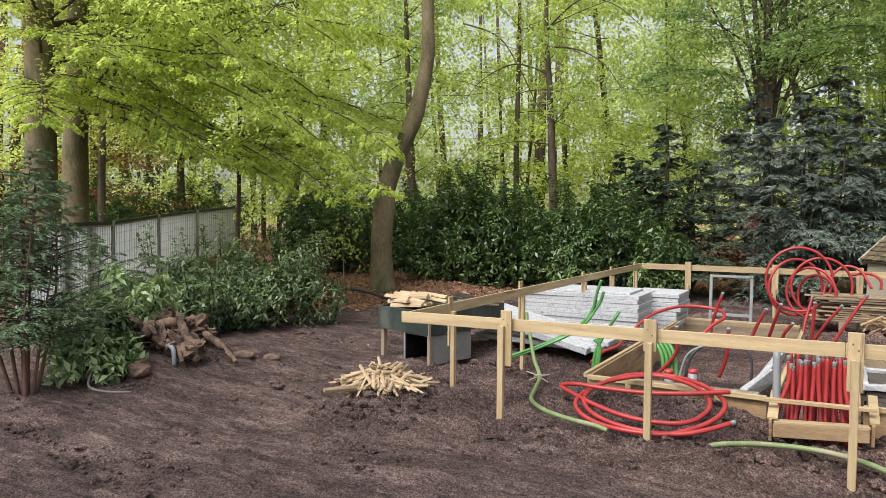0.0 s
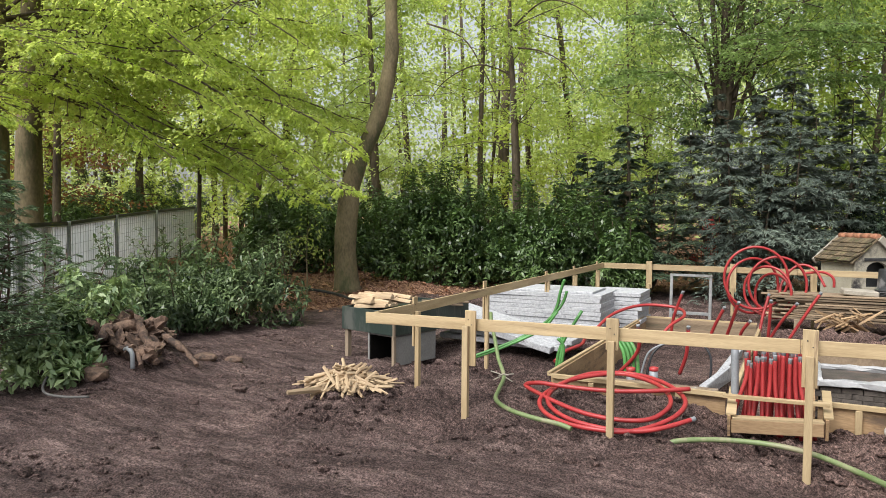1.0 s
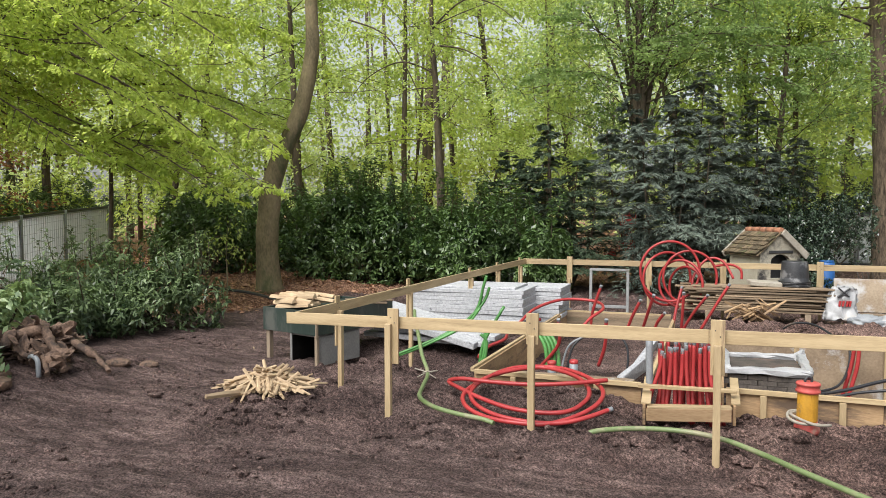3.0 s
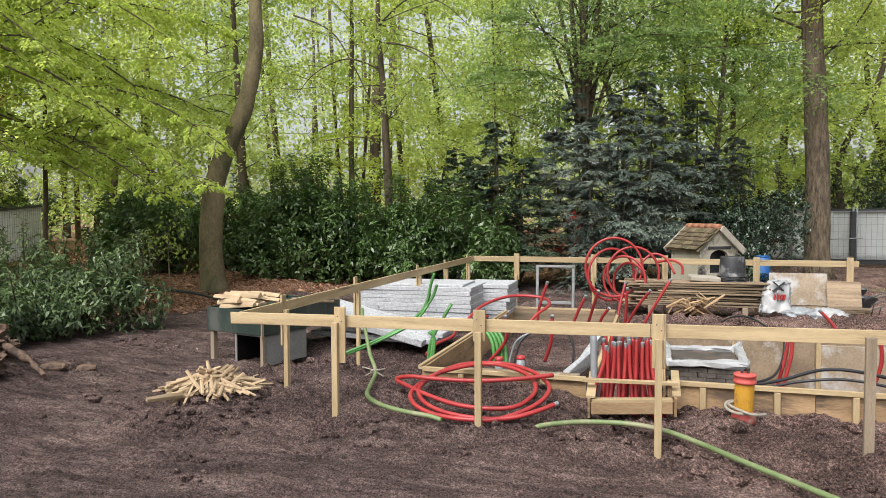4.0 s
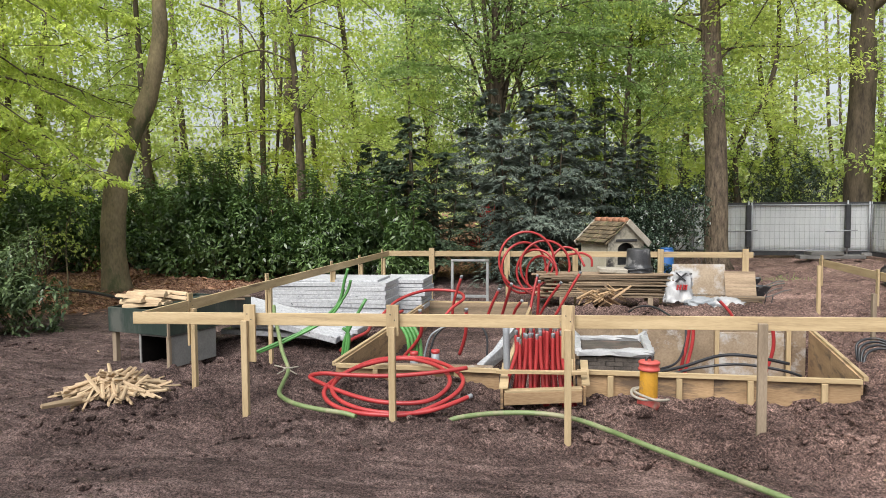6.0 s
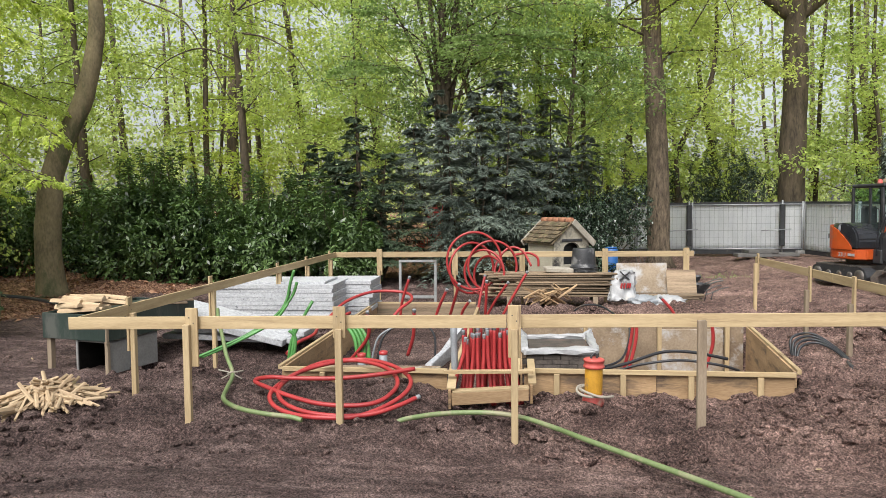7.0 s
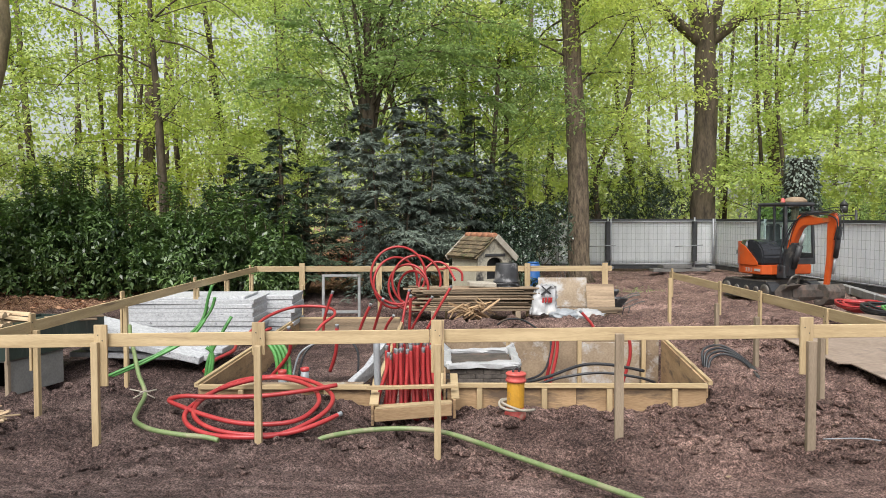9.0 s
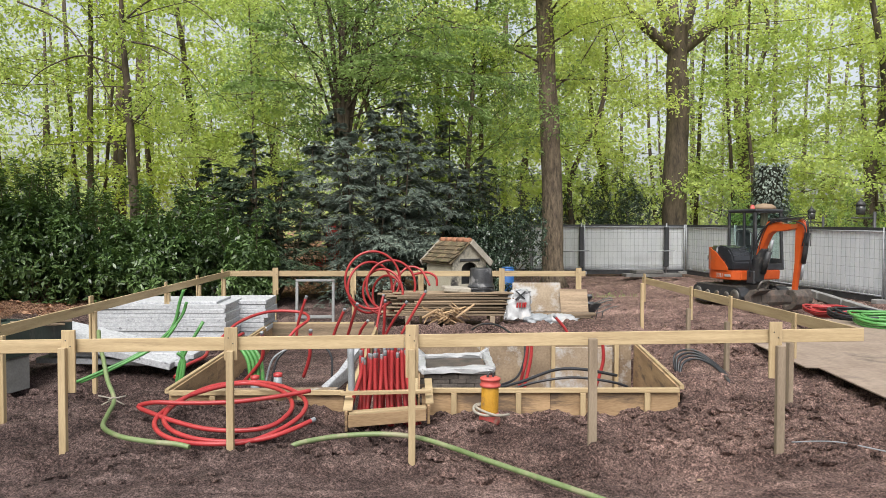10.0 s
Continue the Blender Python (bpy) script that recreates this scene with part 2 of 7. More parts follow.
M_LEADGREY = mat("dark_iron", (0.02, 0.021, 0.022), (0.05, 0.05, 0.05), 5, 40, 0.5, 0.1, 0.002)
M_BLUE = mat("blue_plastic_drum", (0.012, 0.078, 0.252), (0.018, 0.108, 0.312), 4, 40, 0.4, 0.04, 0.002)
M_NET = mat("red_safety_net", (0.34, 0.036, 0.028), (0.46, 0.06, 0.042), 4, 40, 0.6, 0.1, 0.004)
M_STAINED = mat("cement_whitened_ply", (0.22, 0.165, 0.11), (0.34, 0.27, 0.19), 2.4, 34, 0.8, 0.25, 0.003, c3=(0.42, 0.413, 0.40), spots=0.62)
# near-black colour that holds the shade inside the box's open base
M_VOID = mat("opening_shade", (0.005, 0.005, 0.005), (0.012, 0.011, 0.010), 4, 40, 0.95, 0.1, 0.002, spec=0.05)
M_TUB = mat("mortar_smeared_black_plastic", (0.014, 0.015, 0.017), (0.045, 0.046, 0.05), 6, 50, 0.5, 0.1, 0.003, c3=(0.17, 0.17, 0.17), spots=0.5)
M_GLASS = bpy.data.materials.new("cab_glass")
M_GLASS.use_nodes = True
_b = M_GLASS.node_tree.nodes["Principled BSDF"]
_b.inputs["Base Color"].default_value = (0.80, 0.90, 0.87, 1)
_b.inputs["Roughness"].default_value = 0.03
_b.inputs["Transmission Weight"].default_value = 1.0
_b.inputs["IOR"].default_value = 1.1

# ---- building tools ----
RNG = np.random.default_rng(7)


def part(name, bm, material, parent=None, label="", smooth=False):
    """Links a bmesh as one mesh object under a thing or a part."""
    me = bpy.data.meshes.new(name)
    bm.to_mesh(me)
    bm.free()
    if smooth:
        me.shade_smooth()
    me.materials.append(material)
    ob = new(name, me)
    if parent is not None:
        ob.parent = parent
    return tagged(ob, label)


def thing(name, label, category, group="", at=None, kind=""):
    ob = tagged(new(name), label, category, group, kind)
    ob.empty_display_size = 0.1
    if at is not None:
        ob.matrix_world = at
    return ob


def box(bm, lo, hi, m=None, bevel=0.0):
    """A box from corner to corner, edges rounded, put through the pose m."""
    lo, hi = Vector(lo), Vector(hi)
    t = Matrix.LocRotScale((lo + hi) / 2, None, hi - lo)
    made = bmesh.ops.create_cube(bm, size=1.0, matrix=t)["verts"]
    if bevel:
        edges = list({e for v in made for e in v.link_edges})
        res = bmesh.ops.bevel(bm, geom=edges, offset=bevel, segments=1, affect="EDGES")
        made = list({v for v in res["verts"]} | {v for v in made if v.is_valid})
    if m is not None:
        bmesh.ops.transform(bm, matrix=m, verts=made)
    return made


def boxed(name, lo, hi, material, parent=None, m=None, bevel=0.004, label=""):
    bm = bmesh.new()
    box(bm, lo, hi, m, bevel)
    return part(name, bm, material, parent, label)


def beam(bm, a, b, w, h, up=(0, 0, 1), bevel=0.003):
    """A straight bar from a to b, w wide and h high."""
    a, b = Vector(a), Vector(b)
    x = (b - a).normalized()
    y = Vector(up).cross(x).normalized()
    z = x.cross(y)
    m = Matrix((x, y, z)).transposed().to_4x4()
    m.translation = (a + b) / 2
    n = (b - a).length / 2
    return box(bm, (-n, -w / 2, -h / 2), (n, w / 2, h / 2), m, bevel)


def glide(points, steps=6, closed=False):
    """A smooth line through points."""
    p = [Vector(q) for q in points]
    n, out = len(p), []
    for i in range(n if closed else n - 1):
        a, b, c, d = (p[(i + k - 1) % n] if closed else p[min(max(i + k - 1, 0), n - 1)] for k in range(4))
        for s in range(steps):
            t = s / steps
            out.append(0.5 * (2 * b + (c - a) * t + (2 * a - 5 * b + 4 * c - d) * t * t + (3 * b - a - 3 * c + d) * t ** 3))
    if not closed:
        out.append(p[-1])
    return out


def tube(bm, line, radius, sides=8, closed=False, caps=True):
    """A round bar along a line; radius is a number or a function of the way along, 0 to 1."""
    n, rings = len(line), []
    ref = Vector((0, 0, 1))
    for i, q in enumerate(line):
        d = (line[(i + 1) % n] - line[i - 1]) if closed or 0 < i < n - 1 else (line[1] - line[0] if i == 0 else line[-1] - line[-2])
        d = d.normalized()
        u = ref - d * ref.dot(d)
        if u.length < 1e-3:
            u = d.orthogonal()
        u.normalize()
        ref = u
        v = d.cross(u)
        r = radius(i / (n - 1)) if callable(radius) else radius
        rings.append([bm.verts.new(q + r * (math.cos(a) * u + math.sin(a) * v)) for a in (2 * math.pi * k / sides for k in range(sides))])
    for i in range(n if closed else n - 1):
        a, b = rings[i], rings[(i + 1) % n]
        for k in range(sides):
            f = bm.faces.new((a[k], a[(k + 1) % sides], b[(k + 1) % sides], b[k]))
            f.smooth = True
    if caps and not closed:
        bm.faces.new(rings[0][::-1])
        bm.faces.new(rings[-1])


def lathe(bm, outline, sides=20, m=None):
    """A turned form round z from (radius, height) pairs."""
    rings = []
    for r, z in outline:
        rings.append([bm.verts.new((r * math.cos(2 * math.pi * k / sides), r * math.sin(2 * math.pi * k / sides), z)) for k in range(sides)])
    for a, b in zip(rings, rings[1:]):
        for k in range(sides):
            f = bm.faces.new((a[k], a[(k + 1) % sides], b[(k + 1) % sides], b[k]))
            f.smooth = True
    bm.faces.new(rings[0][::-1])
    bm.faces.new(rings[-1])
    if m is not None:
        bmesh.ops.transform(bm, matrix=m, verts=[v for ring in rings for v in ring])


def prism(bm, outline, x0, x1, m=None, bevel=0.0):
    """A plate cut to an outline of (y, z) pairs, from x0 to x1."""
    a = [bm.verts.new((x0, y, z)) for y, z in outline]
    b = [bm.verts.new((x1, y, z)) for y, z in outline]
    n = len(a)
    bm.faces.new(a[::-1])
    bm.faces.new(b)
    for k in range(n):
        bm.faces.new((a[k], a[(k + 1) % n], b[(k + 1) % n], b[k]))
    bmesh.ops.recalc_face_normals(bm, faces=bm.faces[:])
    vs = a + b
    if bevel:
        edges = list({e for v in vs for e in v.link_edges})
        res = bmesh.ops.bevel(bm, geom=edges, offset=bevel, segments=2, affect="EDGES")
        vs = list({v for v in res["verts"]} | {v for v in vs if v.is_valid})
    if m is not None:
        bmesh.ops.transform(bm, matrix=m, verts=vs)


def unit(v):
    return v / np.maximum(np.linalg.norm(v, axis=1, keepdims=True), 1e-6)


def leaves(name, at, along, face, size, material, parent=None, width=0.55, fold=0.18, label=""):
    """Many single leaves in one mesh: places, directions of the midribs, normals and lengths."""
    along = unit(along)
    side = unit(np.cross(face, along))
    nrm = np.cross(along, side)
    s = np.asarray(size)[:, None]
    v = np.stack([at, at + along * s * 0.5 + side * s * width * 0.5 + nrm * s * fold * 0.5, at + along * s - nrm * s * fold,
                  at + along * s * 0.5 - side * s * width * 0.5 + nrm * s * fold * 0.5], 1).reshape(-1, 3)
    me = bpy.data.meshes.new(name)
    k = len(at)
    me.vertices.add(4 * k)
    me.vertices.foreach_set("co", v.astype(np.float32).ravel())
    me.loops.add(4 * k)
    me.loops.foreach_set("vertex_index", np.arange(4 * k, dtype=np.int32))
    me.polygons.add(k)
    me.polygons.foreach_set("loop_start", np.arange(0, 4 * k, 4, dtype=np.int32))
    me.update(calc_edges=True)
    me.validate()
    me.materials.append(material)
    ob = new(name, me)
    if parent is not None:
        ob.parent = parent
    return tagged(ob, label)


def spray_cloud(centres, radius, count, size, flat=0.16, droop=0.25, wild=0.55):
    """Leaves in flat, drooping sprays round the centres."""
    k = len(centres)
    radius = np.broadcast_to(radius, (k,))
    a = RNG.uniform(0, 2 * np.pi, (k, count))
    r = np.sqrt(RNG.uniform(0.02, 1, (k, count))) * radius[:, None]
    # each spray is longer than it is wide
    turn = RNG.uniform(0, np.pi, (k, 1))
    x, y = r * np.cos(a), r * np.sin(a) * 0.6
    px, py = x * np.cos(turn) - y * np.sin(turn), x * np.sin(turn) + y * np.cos(turn)
    tilt = RNG.normal(0, 0.25, (k, 2, 1))
    z = px * tilt[:, 0] + py * tilt[:, 1] - droop * r ** 2 / np.maximum(radius[:, None], 0.1) + RNG.normal(0, flat, (k, count)) * radius[:, None]
    at = (centres[:, None, :] + np.stack([px, py, z], 2)).reshape(-1, 3)
    out = np.stack([px, py, np.full_like(px, -0.15)], 2).reshape(-1, 3) + RNG.normal(0, 0.4, (k * count, 3)) * radius.mean()
    up = np.array([0, 0, 1.0]) + RNG.normal(0, wild, (k * count, 3))
    return at, out, up, size * RNG.uniform(0.65, 1.25, k * count)

# ---- ground: one sheet of dug soil, with the two pits sunk into it ----


def smooth(a, b, x):
    t = np.clip((x - a) / (b - a), 0, 1)
    return t * t * (3 - 2 * t)


def lattice(x, y, seed):
    """Value noise on a grid, vectorised."""
    xi, yi = np.floor(x).astype(np.int64), np.floor(y).astype(np.int64)
    fx, fy = x - xi, y - yi
    fx, fy = fx * fx * (3 - 2 * fx), fy * fy * (3 - 2 * fy)

    def h(i, j):
        k = (i * 374761393 + j * 668265263 + seed * 974634777) & 0xFFFFFFFF
        k = ((k ^ (k >> 13)) * 1274126177) & 0xFFFFFFFF
        return ((k ^ (k >> 16)) & 0xFFFF) / 65535.0
    return (h(xi, yi) * (1 - fx) + h(xi + 1, yi) * fx) * (1 - fy) + (h(xi, yi + 1) * (1 - fx) + h(xi + 1, yi + 1) * fx) * fy - 0.5


def clods(x, y, size, seed):
    """Rounded lumps of soil, one to a cell, of uneven height."""
    u, v = x / size, y / size
    i, j = np.floor(u).astype(np.int64), np.floor(v).astype(np.int64)

    def h(a, b, s):
        k = (a * 374761393 + b * 668265263 + (seed * 7 + s) * 974634777) & 0xFFFFFFFF
        k = ((k ^ (k >> 13)) * 1274126177) & 0xFFFFFFFF
        return ((k ^ (k >> 16)) & 0xFFFF) / 65535.0
    best = np.zeros_like(u)
    for a in (-1, 0, 1):
        for b in (-1, 0, 1):
            ci, cj = i + a, j + b
            d = np.hypot(u - ci - h(ci, cj, 1), v - cj - h(ci, cj, 2)) / (0.45 + 0.35 * h(ci, cj, 3))
            best = np.maximum(best, np.sqrt(np.clip(1 - d * d, 0, 1)) * h(ci, cj, 4) ** 1.5)
    return best


# pits inside the formwork: x0, x1, y0, y1, floor height
PITS = ((-2.68, -0.77, 7.82, 13.31, -0.27, 0.0), (0.02, 2.95, 7.92, 10.90, -0.5, 0.13))


def raked(x, y):
    return np.maximum(1 - smooth(5.2, 6.3, y + 0.25 * np.sin(x)), (1 - smooth(-5.6, -4.9, x)) * (1 - smooth(11, 14, y)) * smooth(-9.5, -8.6, x + 0.25 * (y - 6)))


def ground_z(x, y, pits=True):
    x, y = np.asarray(x, float), np.asarray(y, float)
    near = 1 - smooth(18, 40, np.hypot(x, y - 9))
    # the smooth raked strip runs across the foreground and back along the left
    strip = raked(x, y)
    rough = 0.35 + 0.65 * (1 - strip)
    z = (0.16 * lattice(x * 0.55, y * 0.55, 1) + 0.12 * lattice(x * 1.6, y * 1.6, 2)) * rough * near
    z += (0.10 * lattice(x * 3.7, y * 3.7, 3) + 0.10 * np.abs(lattice(x * 6.5, y * 6.5, 4)) - 0.025 + 0.06 * lattice(x * 16, y * 16, 5)) * near * (0.25 + 0.75 * (1 - strip))
    dug = (1 - strip) * smooth(-0.2, 0.15, lattice(x * 0.9, y * 0.9, 9))
    z += (0.06 * clods(x + 0.12 * lattice(x * 7, y * 7, 31), y + 0.12 * lattice(x * 7, y * 7, 32), 0.21, 21) * (0.25 + 0.75 * dug) + 0.042 * clods(x + 0.07 * lattice(x * 15, y * 15, 33), y + 0.07 * lattice(x * 15, y * 15, 34), 0.10, 22) * (0.35 + 0.65 * (1 - strip))) * near
    z += 0.022 * clods(x, y, 0.065, 23) * near * (0.6 + 0.4 * (1 - strip))
    # rake and tyre lines
    z += (0.032 * lattice(x * 0.5 + 3, y * 6 + 0.6 * x, 6) + 0.032 * lattice(x * 1.6, y * 15 + 1.3 * x, 7) + 0.04 * np.maximum(0, lattice(x * 1.3, y * 4.5 + 0.5 * x, 8) - 0.12) + 0.018 * lattice(x * 9, y * 11, 14)) * strip * near
    # banks and heaps
    z += 0.28 * smooth(12.5, 17, y) * smooth(-4.5, -9, x)
    z += 0.35 * np.exp(-(((x + 8.4) / 1.3) ** 2 + ((y - 6.6) / 1.1) ** 2))
    z += 0.22 * np.exp(-(((x - 1.9) / 2.4) ** 2 + ((y - 13.75) / 0.5) ** 2)) * (0.6 + 0.9 * clods(x, y, 0.3, 61))
    z += 0.20 * np.exp(-(((x - 3.6) / 0.5) ** 2 + ((y - 9.1) / 0.9) ** 2))
    z += 0.20 * np.exp(-(((x + 1.75) / 0.95) ** 4 + ((y - 7.5) / 0.38) ** 2)) + 0.06 * np.exp(-(((x + 1.6) / 1.6) ** 2 + ((y - 6.95) / 0.35) ** 2)) - 0.06
    z += 0.10 * np.exp(-((y - 6.12 - 0.12 * np.sin(1.7 * x)) / 0.14) ** 2) * smooth(-0.1, 0.3, lattice(x * 2.1, y * 2.1, 41)) * (0.4 + 1.2 * clods(x, y, 0.13, 42)) * smooth(-5.4, -4.4, x)
    z -= 0.22 * smooth(0.0, 1.0, 1 - np.hypot((x + 14.5) / 4, (y - 8) / 4))
    z += 0.55 * smooth(19, 30, np.hypot(x + 6, y)) * smooth(2, -10, x)
    z -= 0.16 * np.exp(-(((x + 4.05) / 0.6) ** 2 + ((y - 9.25) / 0.55) ** 2))
    z -= 0.025
    if pits:
        for x0, x1, y0, y1, floor, slant in PITS:
            inside = (x > x0) & (x < x1 + slant * (y - y0)) & (y > y0) & (y < y1)
            z = np.where(inside, floor + 0.05 * lattice(x * 3, y * 3, 11) + 0.05 * lattice(x * 8, y * 8, 12), z)
    return z


def gz(x, y):
    return float(ground_z(np.array([x]), np.array([y]))[0])


def axis(lo, hi, step, far):
    a = list(np.arange(lo, hi + step, step))
    out, d = [], step
    q = hi + step
    while q < far:
        d *= 1.22
        q += d
        out.append(q)
    inn, d, q = [], step, lo
    while q > -far:
        d *= 1.22
        q -= d
        inn.append(q)
    return np.array(inn[::-1] + a + out)


def build_ground():
    xs = axis(-8.5, 6.5, 0.036, 900)
    xs = np.concatenate([xs[xs <= 6.5], np.arange(6.55, 11.0, 0.09), xs[xs > 11.1]])
    ys = axis(2.8, 10.0, 0.031, 900)
    ys = np.concatenate([ys[ys <= 10.0], np.arange(10.0, 15.0, 0.06) + 0.03, np.arange(15.1, 21.0, 0.11), np.arange(21.0, 27.0, 0.22), ys[ys > 27.3]])
    gx, gy = np.meshgrid(xs, ys)
    z = ground_z(gx, gy)
    nx, ny = len(xs), len(ys)
    idx = np.arange(nx * ny).reshape(ny, nx)
    quads = np.stack([idx[:-1, :-1], idx[:-1, 1:], idx[1:, 1:], idx[1:, :-1]], 2).reshape(-1, 4)
    me = bpy.data.meshes.new("ground")
    me.vertices.add(nx * ny)
    me.vertices.foreach_set("co", np.stack([gx, gy, z], 2).astype(np.float32).ravel())
    me.loops.add(quads.size)
    me.loops.foreach_set("vertex_index", quads.astype(np.int32).ravel())
    me.polygons.add(len(quads))
    me.polygons.foreach_set("loop_start", np.arange(0, quads.size, 4, dtype=np.int32))
    me.update(calc_edges=True)
    me.validate()
    me.shade_smooth()
    me.attributes.new("raked", "FLOAT", "POINT").data.foreach_set("value", raked(gx, gy).astype(np.float32).ravel())
    ob = tagged(new("ground", me), "dark brown dug soil with clods and rake marks", "ground", kind="structure")
    m = bpy.data.materials.new("dug_soil")
    m.use_nodes = True
    n, l = m.node_tree.nodes, m.node_tree.links
    b = n["Principled BSDF"]
    b.inputs["Roughness"].default_value = 0.9
    b.inputs["Specular IOR Level"].default_value = 0.25
    tc = n.new("ShaderNodeTexCoord")

    def noise_node(scale, detail, rough=0.6):
        q = n.new("ShaderNodeTexNoise")
        q.inputs["Scale"].default_value, q.inputs["Detail"].default_value, q.inputs["Roughness"].default_value = scale, detail, rough
        l.new(tc.outputs["Object"], q.inputs["Vector"])
        return q.outputs["Fac"]

    def ramp(fac, *stops):
        q = n.new("ShaderNodeValToRGB")
        while len(q.color_ramp.elements) < len(stops):
            q.color_ramp.elements.new(0.5)
        for e, (p, c) in zip(q.color_ramp.elements, stops):
            e.position, e.color = p, (*c, 1)
        l.new(fac, q.inputs[0])
        return q.outputs[0]

    def mix(fac, a, c):
        q = n.new("ShaderNodeMix")
        q.data_type = "RGBA"
        l.new(fac, q.inputs[0])
        l.new(a, q.inputs[6])
        l.new(c, q.inputs[7])
        return q.outputs[2]
    soil = ramp(noise_node(1.1, 10, 0.74), (0.38, (0.0344, 0.0227, 0.0200)), (0.5, (0.0998, 0.0694, 0.0605)), (0.61, (0.2322, 0.1727, 0.1477)))
    # self-shading of the clods is put into these crumb colours
    crumbs = ramp(noise_node(30, 6, 0.66), (0.39, (0.0120, 0.0078, 0.0069)), (0.5, (0.0817, 0.0570, 0.0490)), (0.60, (0.1849, 0.1335, 0.1121)))
    at = n.new("ShaderNodeAttribute")
    at.attribute_name = "raked"
    half = n.new("ShaderNodeMapRange")
    half.inputs[3].default_value, half.inputs[4].default_value = 0.58, 0.55
    l.new(at.outputs["Fac"], half.inputs[0])
    col = mix(half.outputs[0], soil, crumbs)
    # drawn-out darker and paler streaks where the soil was raked
    mp = n.new("ShaderNodeMapping")
    mp.inputs["Scale"].default_value = (0.9, 6, 1)
    mp.inputs["Rotation"].default_value = (0, 0, 0.09)
    l.new(tc.outputs["Object"], mp.inputs["Vector"])
    sn = n.new("ShaderNodeTexNoise")
    sn.inputs["Scale"].default_value, sn.inputs["Detail"].default_value, sn.inputs["Roughness"].default_value = 1.6, 8, 0.72
    l.new(mp.outputs[0], sn.inputs["Vector"])
    streak = ramp(sn.outputs["Fac"], (0.38, (0.030, 0.021, 0.019)), (0.5, (0.098, 0.071, 0.063)), (0.62, (0.215, 0.166, 0.146)))
    sf = n.new("ShaderNodeMath")
    sf.operation = "MULTIPLY"
    sf.inputs[1].default_value = 0.5
    l.new(at.outputs["Fac"], sf.inputs[0])
    col = mix(sf.outputs[0], col, streak)
    # fine crumb: shaded gaps and lit edges put into the colour as noise
    fine = ramp(noise_node(62, 5, 0.7), (0.38, (0.33, 0.31, 0.315)), (0.5, (1.24, 1.17, 1.22)), (0.63, (2.5, 2.36, 2.46)))
    crumb = n.new("ShaderNodeMix")
    crumb.data_type, crumb.blend_type = "RGBA", "MULTIPLY"
    crumb.inputs[0].default_value = 0.9
    l.new(col, crumb.inputs[6])
    l.new(fine, crumb.inputs[7])
    col = crumb.outputs[2]
    wet_map = n.new("ShaderNodeMapping")
    wet_map.inputs["Scale"].default_value = (0.8, 1.9, 1)
    l.new(tc.outputs["Object"], wet_map.inputs["Vector"])
    wet = n.new("ShaderNodeTexNoise")
    wet.inputs["Scale"].default_value, wet.inputs["Detail"].default_value, wet.inputs["Roughness"].default_value = 1.3, 7, 0.68
    l.new(wet_map.outputs[0], wet.inputs["Vector"])
    damp = n.new("ShaderNodeMix")
    damp.data_type, damp.blend_type = "RGBA", "MULTIPLY"
    damp.inputs[0].default_value = 0.5
    l.new(col, damp.inputs[6])
    l.new(ramp(wet.outputs["Fac"], (0.40, (0.42, 0.40, 0.40)), (0.50, (0.95, 0.95, 0.95)), (0.60, (1.45, 1.45, 1.45))), damp.inputs[7])
    col = damp.outputs[2]
    grit = ramp(noise_node(95, 2, 0.4), (0.70, (0, 0, 0)), (0.75, (1, 1, 1)))
    pale = ramp(noise_node(8, 3), (0.3, (0.159, 0.117, 0.103)), (0.7, (0.254, 0.195, 0.17)))
    col = mix(grit, col, pale)
    # the soil has dried paler and sandier on one side of the site
    sx = n.new("ShaderNodeSeparateXYZ")
    l.new(tc.outputs["Object"], sx.inputs[0])
    wob = n.new("ShaderNodeMath")
    wob.operation = "MULTIPLY_ADD"
    wob.inputs[1].default_value = 7.0
    l.new(noise_node(0.45, 6, 0.65), wob.inputs[0])
    l.new(sx.outputs["X"], wob.inputs[2])
    dry = n.new("ShaderNodeMapRange")
    dry.inputs[1].default_value, dry.inputs[2].default_value = 1.6, 6.0
    dry.inputs[3].default_value, dry.inputs[4].default_value = 0.0, 1.0
    l.new(wob.outputs[0], dry.inputs[0])
    sandy = n.new("ShaderNodeMix")
    sandy.data_type, sandy.blend_type = "RGBA", "MULTIPLY"
    sandy.inputs[0].default_value = 1.0
    l.new(col, sandy.inputs[6])
    sandy.inputs[7].default_value = (1.72, 1.64, 1.54, 1)
    col = mix(dry.outputs[0], col, sandy.outputs[2])
    # leaf litter covers the wood floor beyond the dug site
    sep = n.new("ShaderNodeSeparateXYZ")
    l.new(tc.outputs["Object"], sep.inputs[0])
    edge = n.new("ShaderNodeMath")
    edge.operation = "MULTIPLY_ADD"
    edge.inputs[1].default_value = 3.0
    l.new(noise_node(0.5, 6, 0.7), edge.inputs[0])
    ymask = n.new("ShaderNodeMath")
    ymask.operation = "ADD"
    l.new(sep.outputs["Y"], edge.inputs[2])
    l.new(edge.outputs[0], ymask.inputs[0])
    slope = n.new("ShaderNodeMath")
    slope.operation = "MULTIPLY"
    slope.inputs[1].default_value = -1.2
    l.new(sep.outputs["X"], slope.inputs[0])
    l.new(slope.outputs[0], ymask.inputs[1])
    lit = n.new("ShaderNodeMapRange")
    lit.inputs[1].default_value, lit.inputs[2].default_value = 25.6, 26.6
    l.new(ymask.outputs[0], lit.inputs[0])
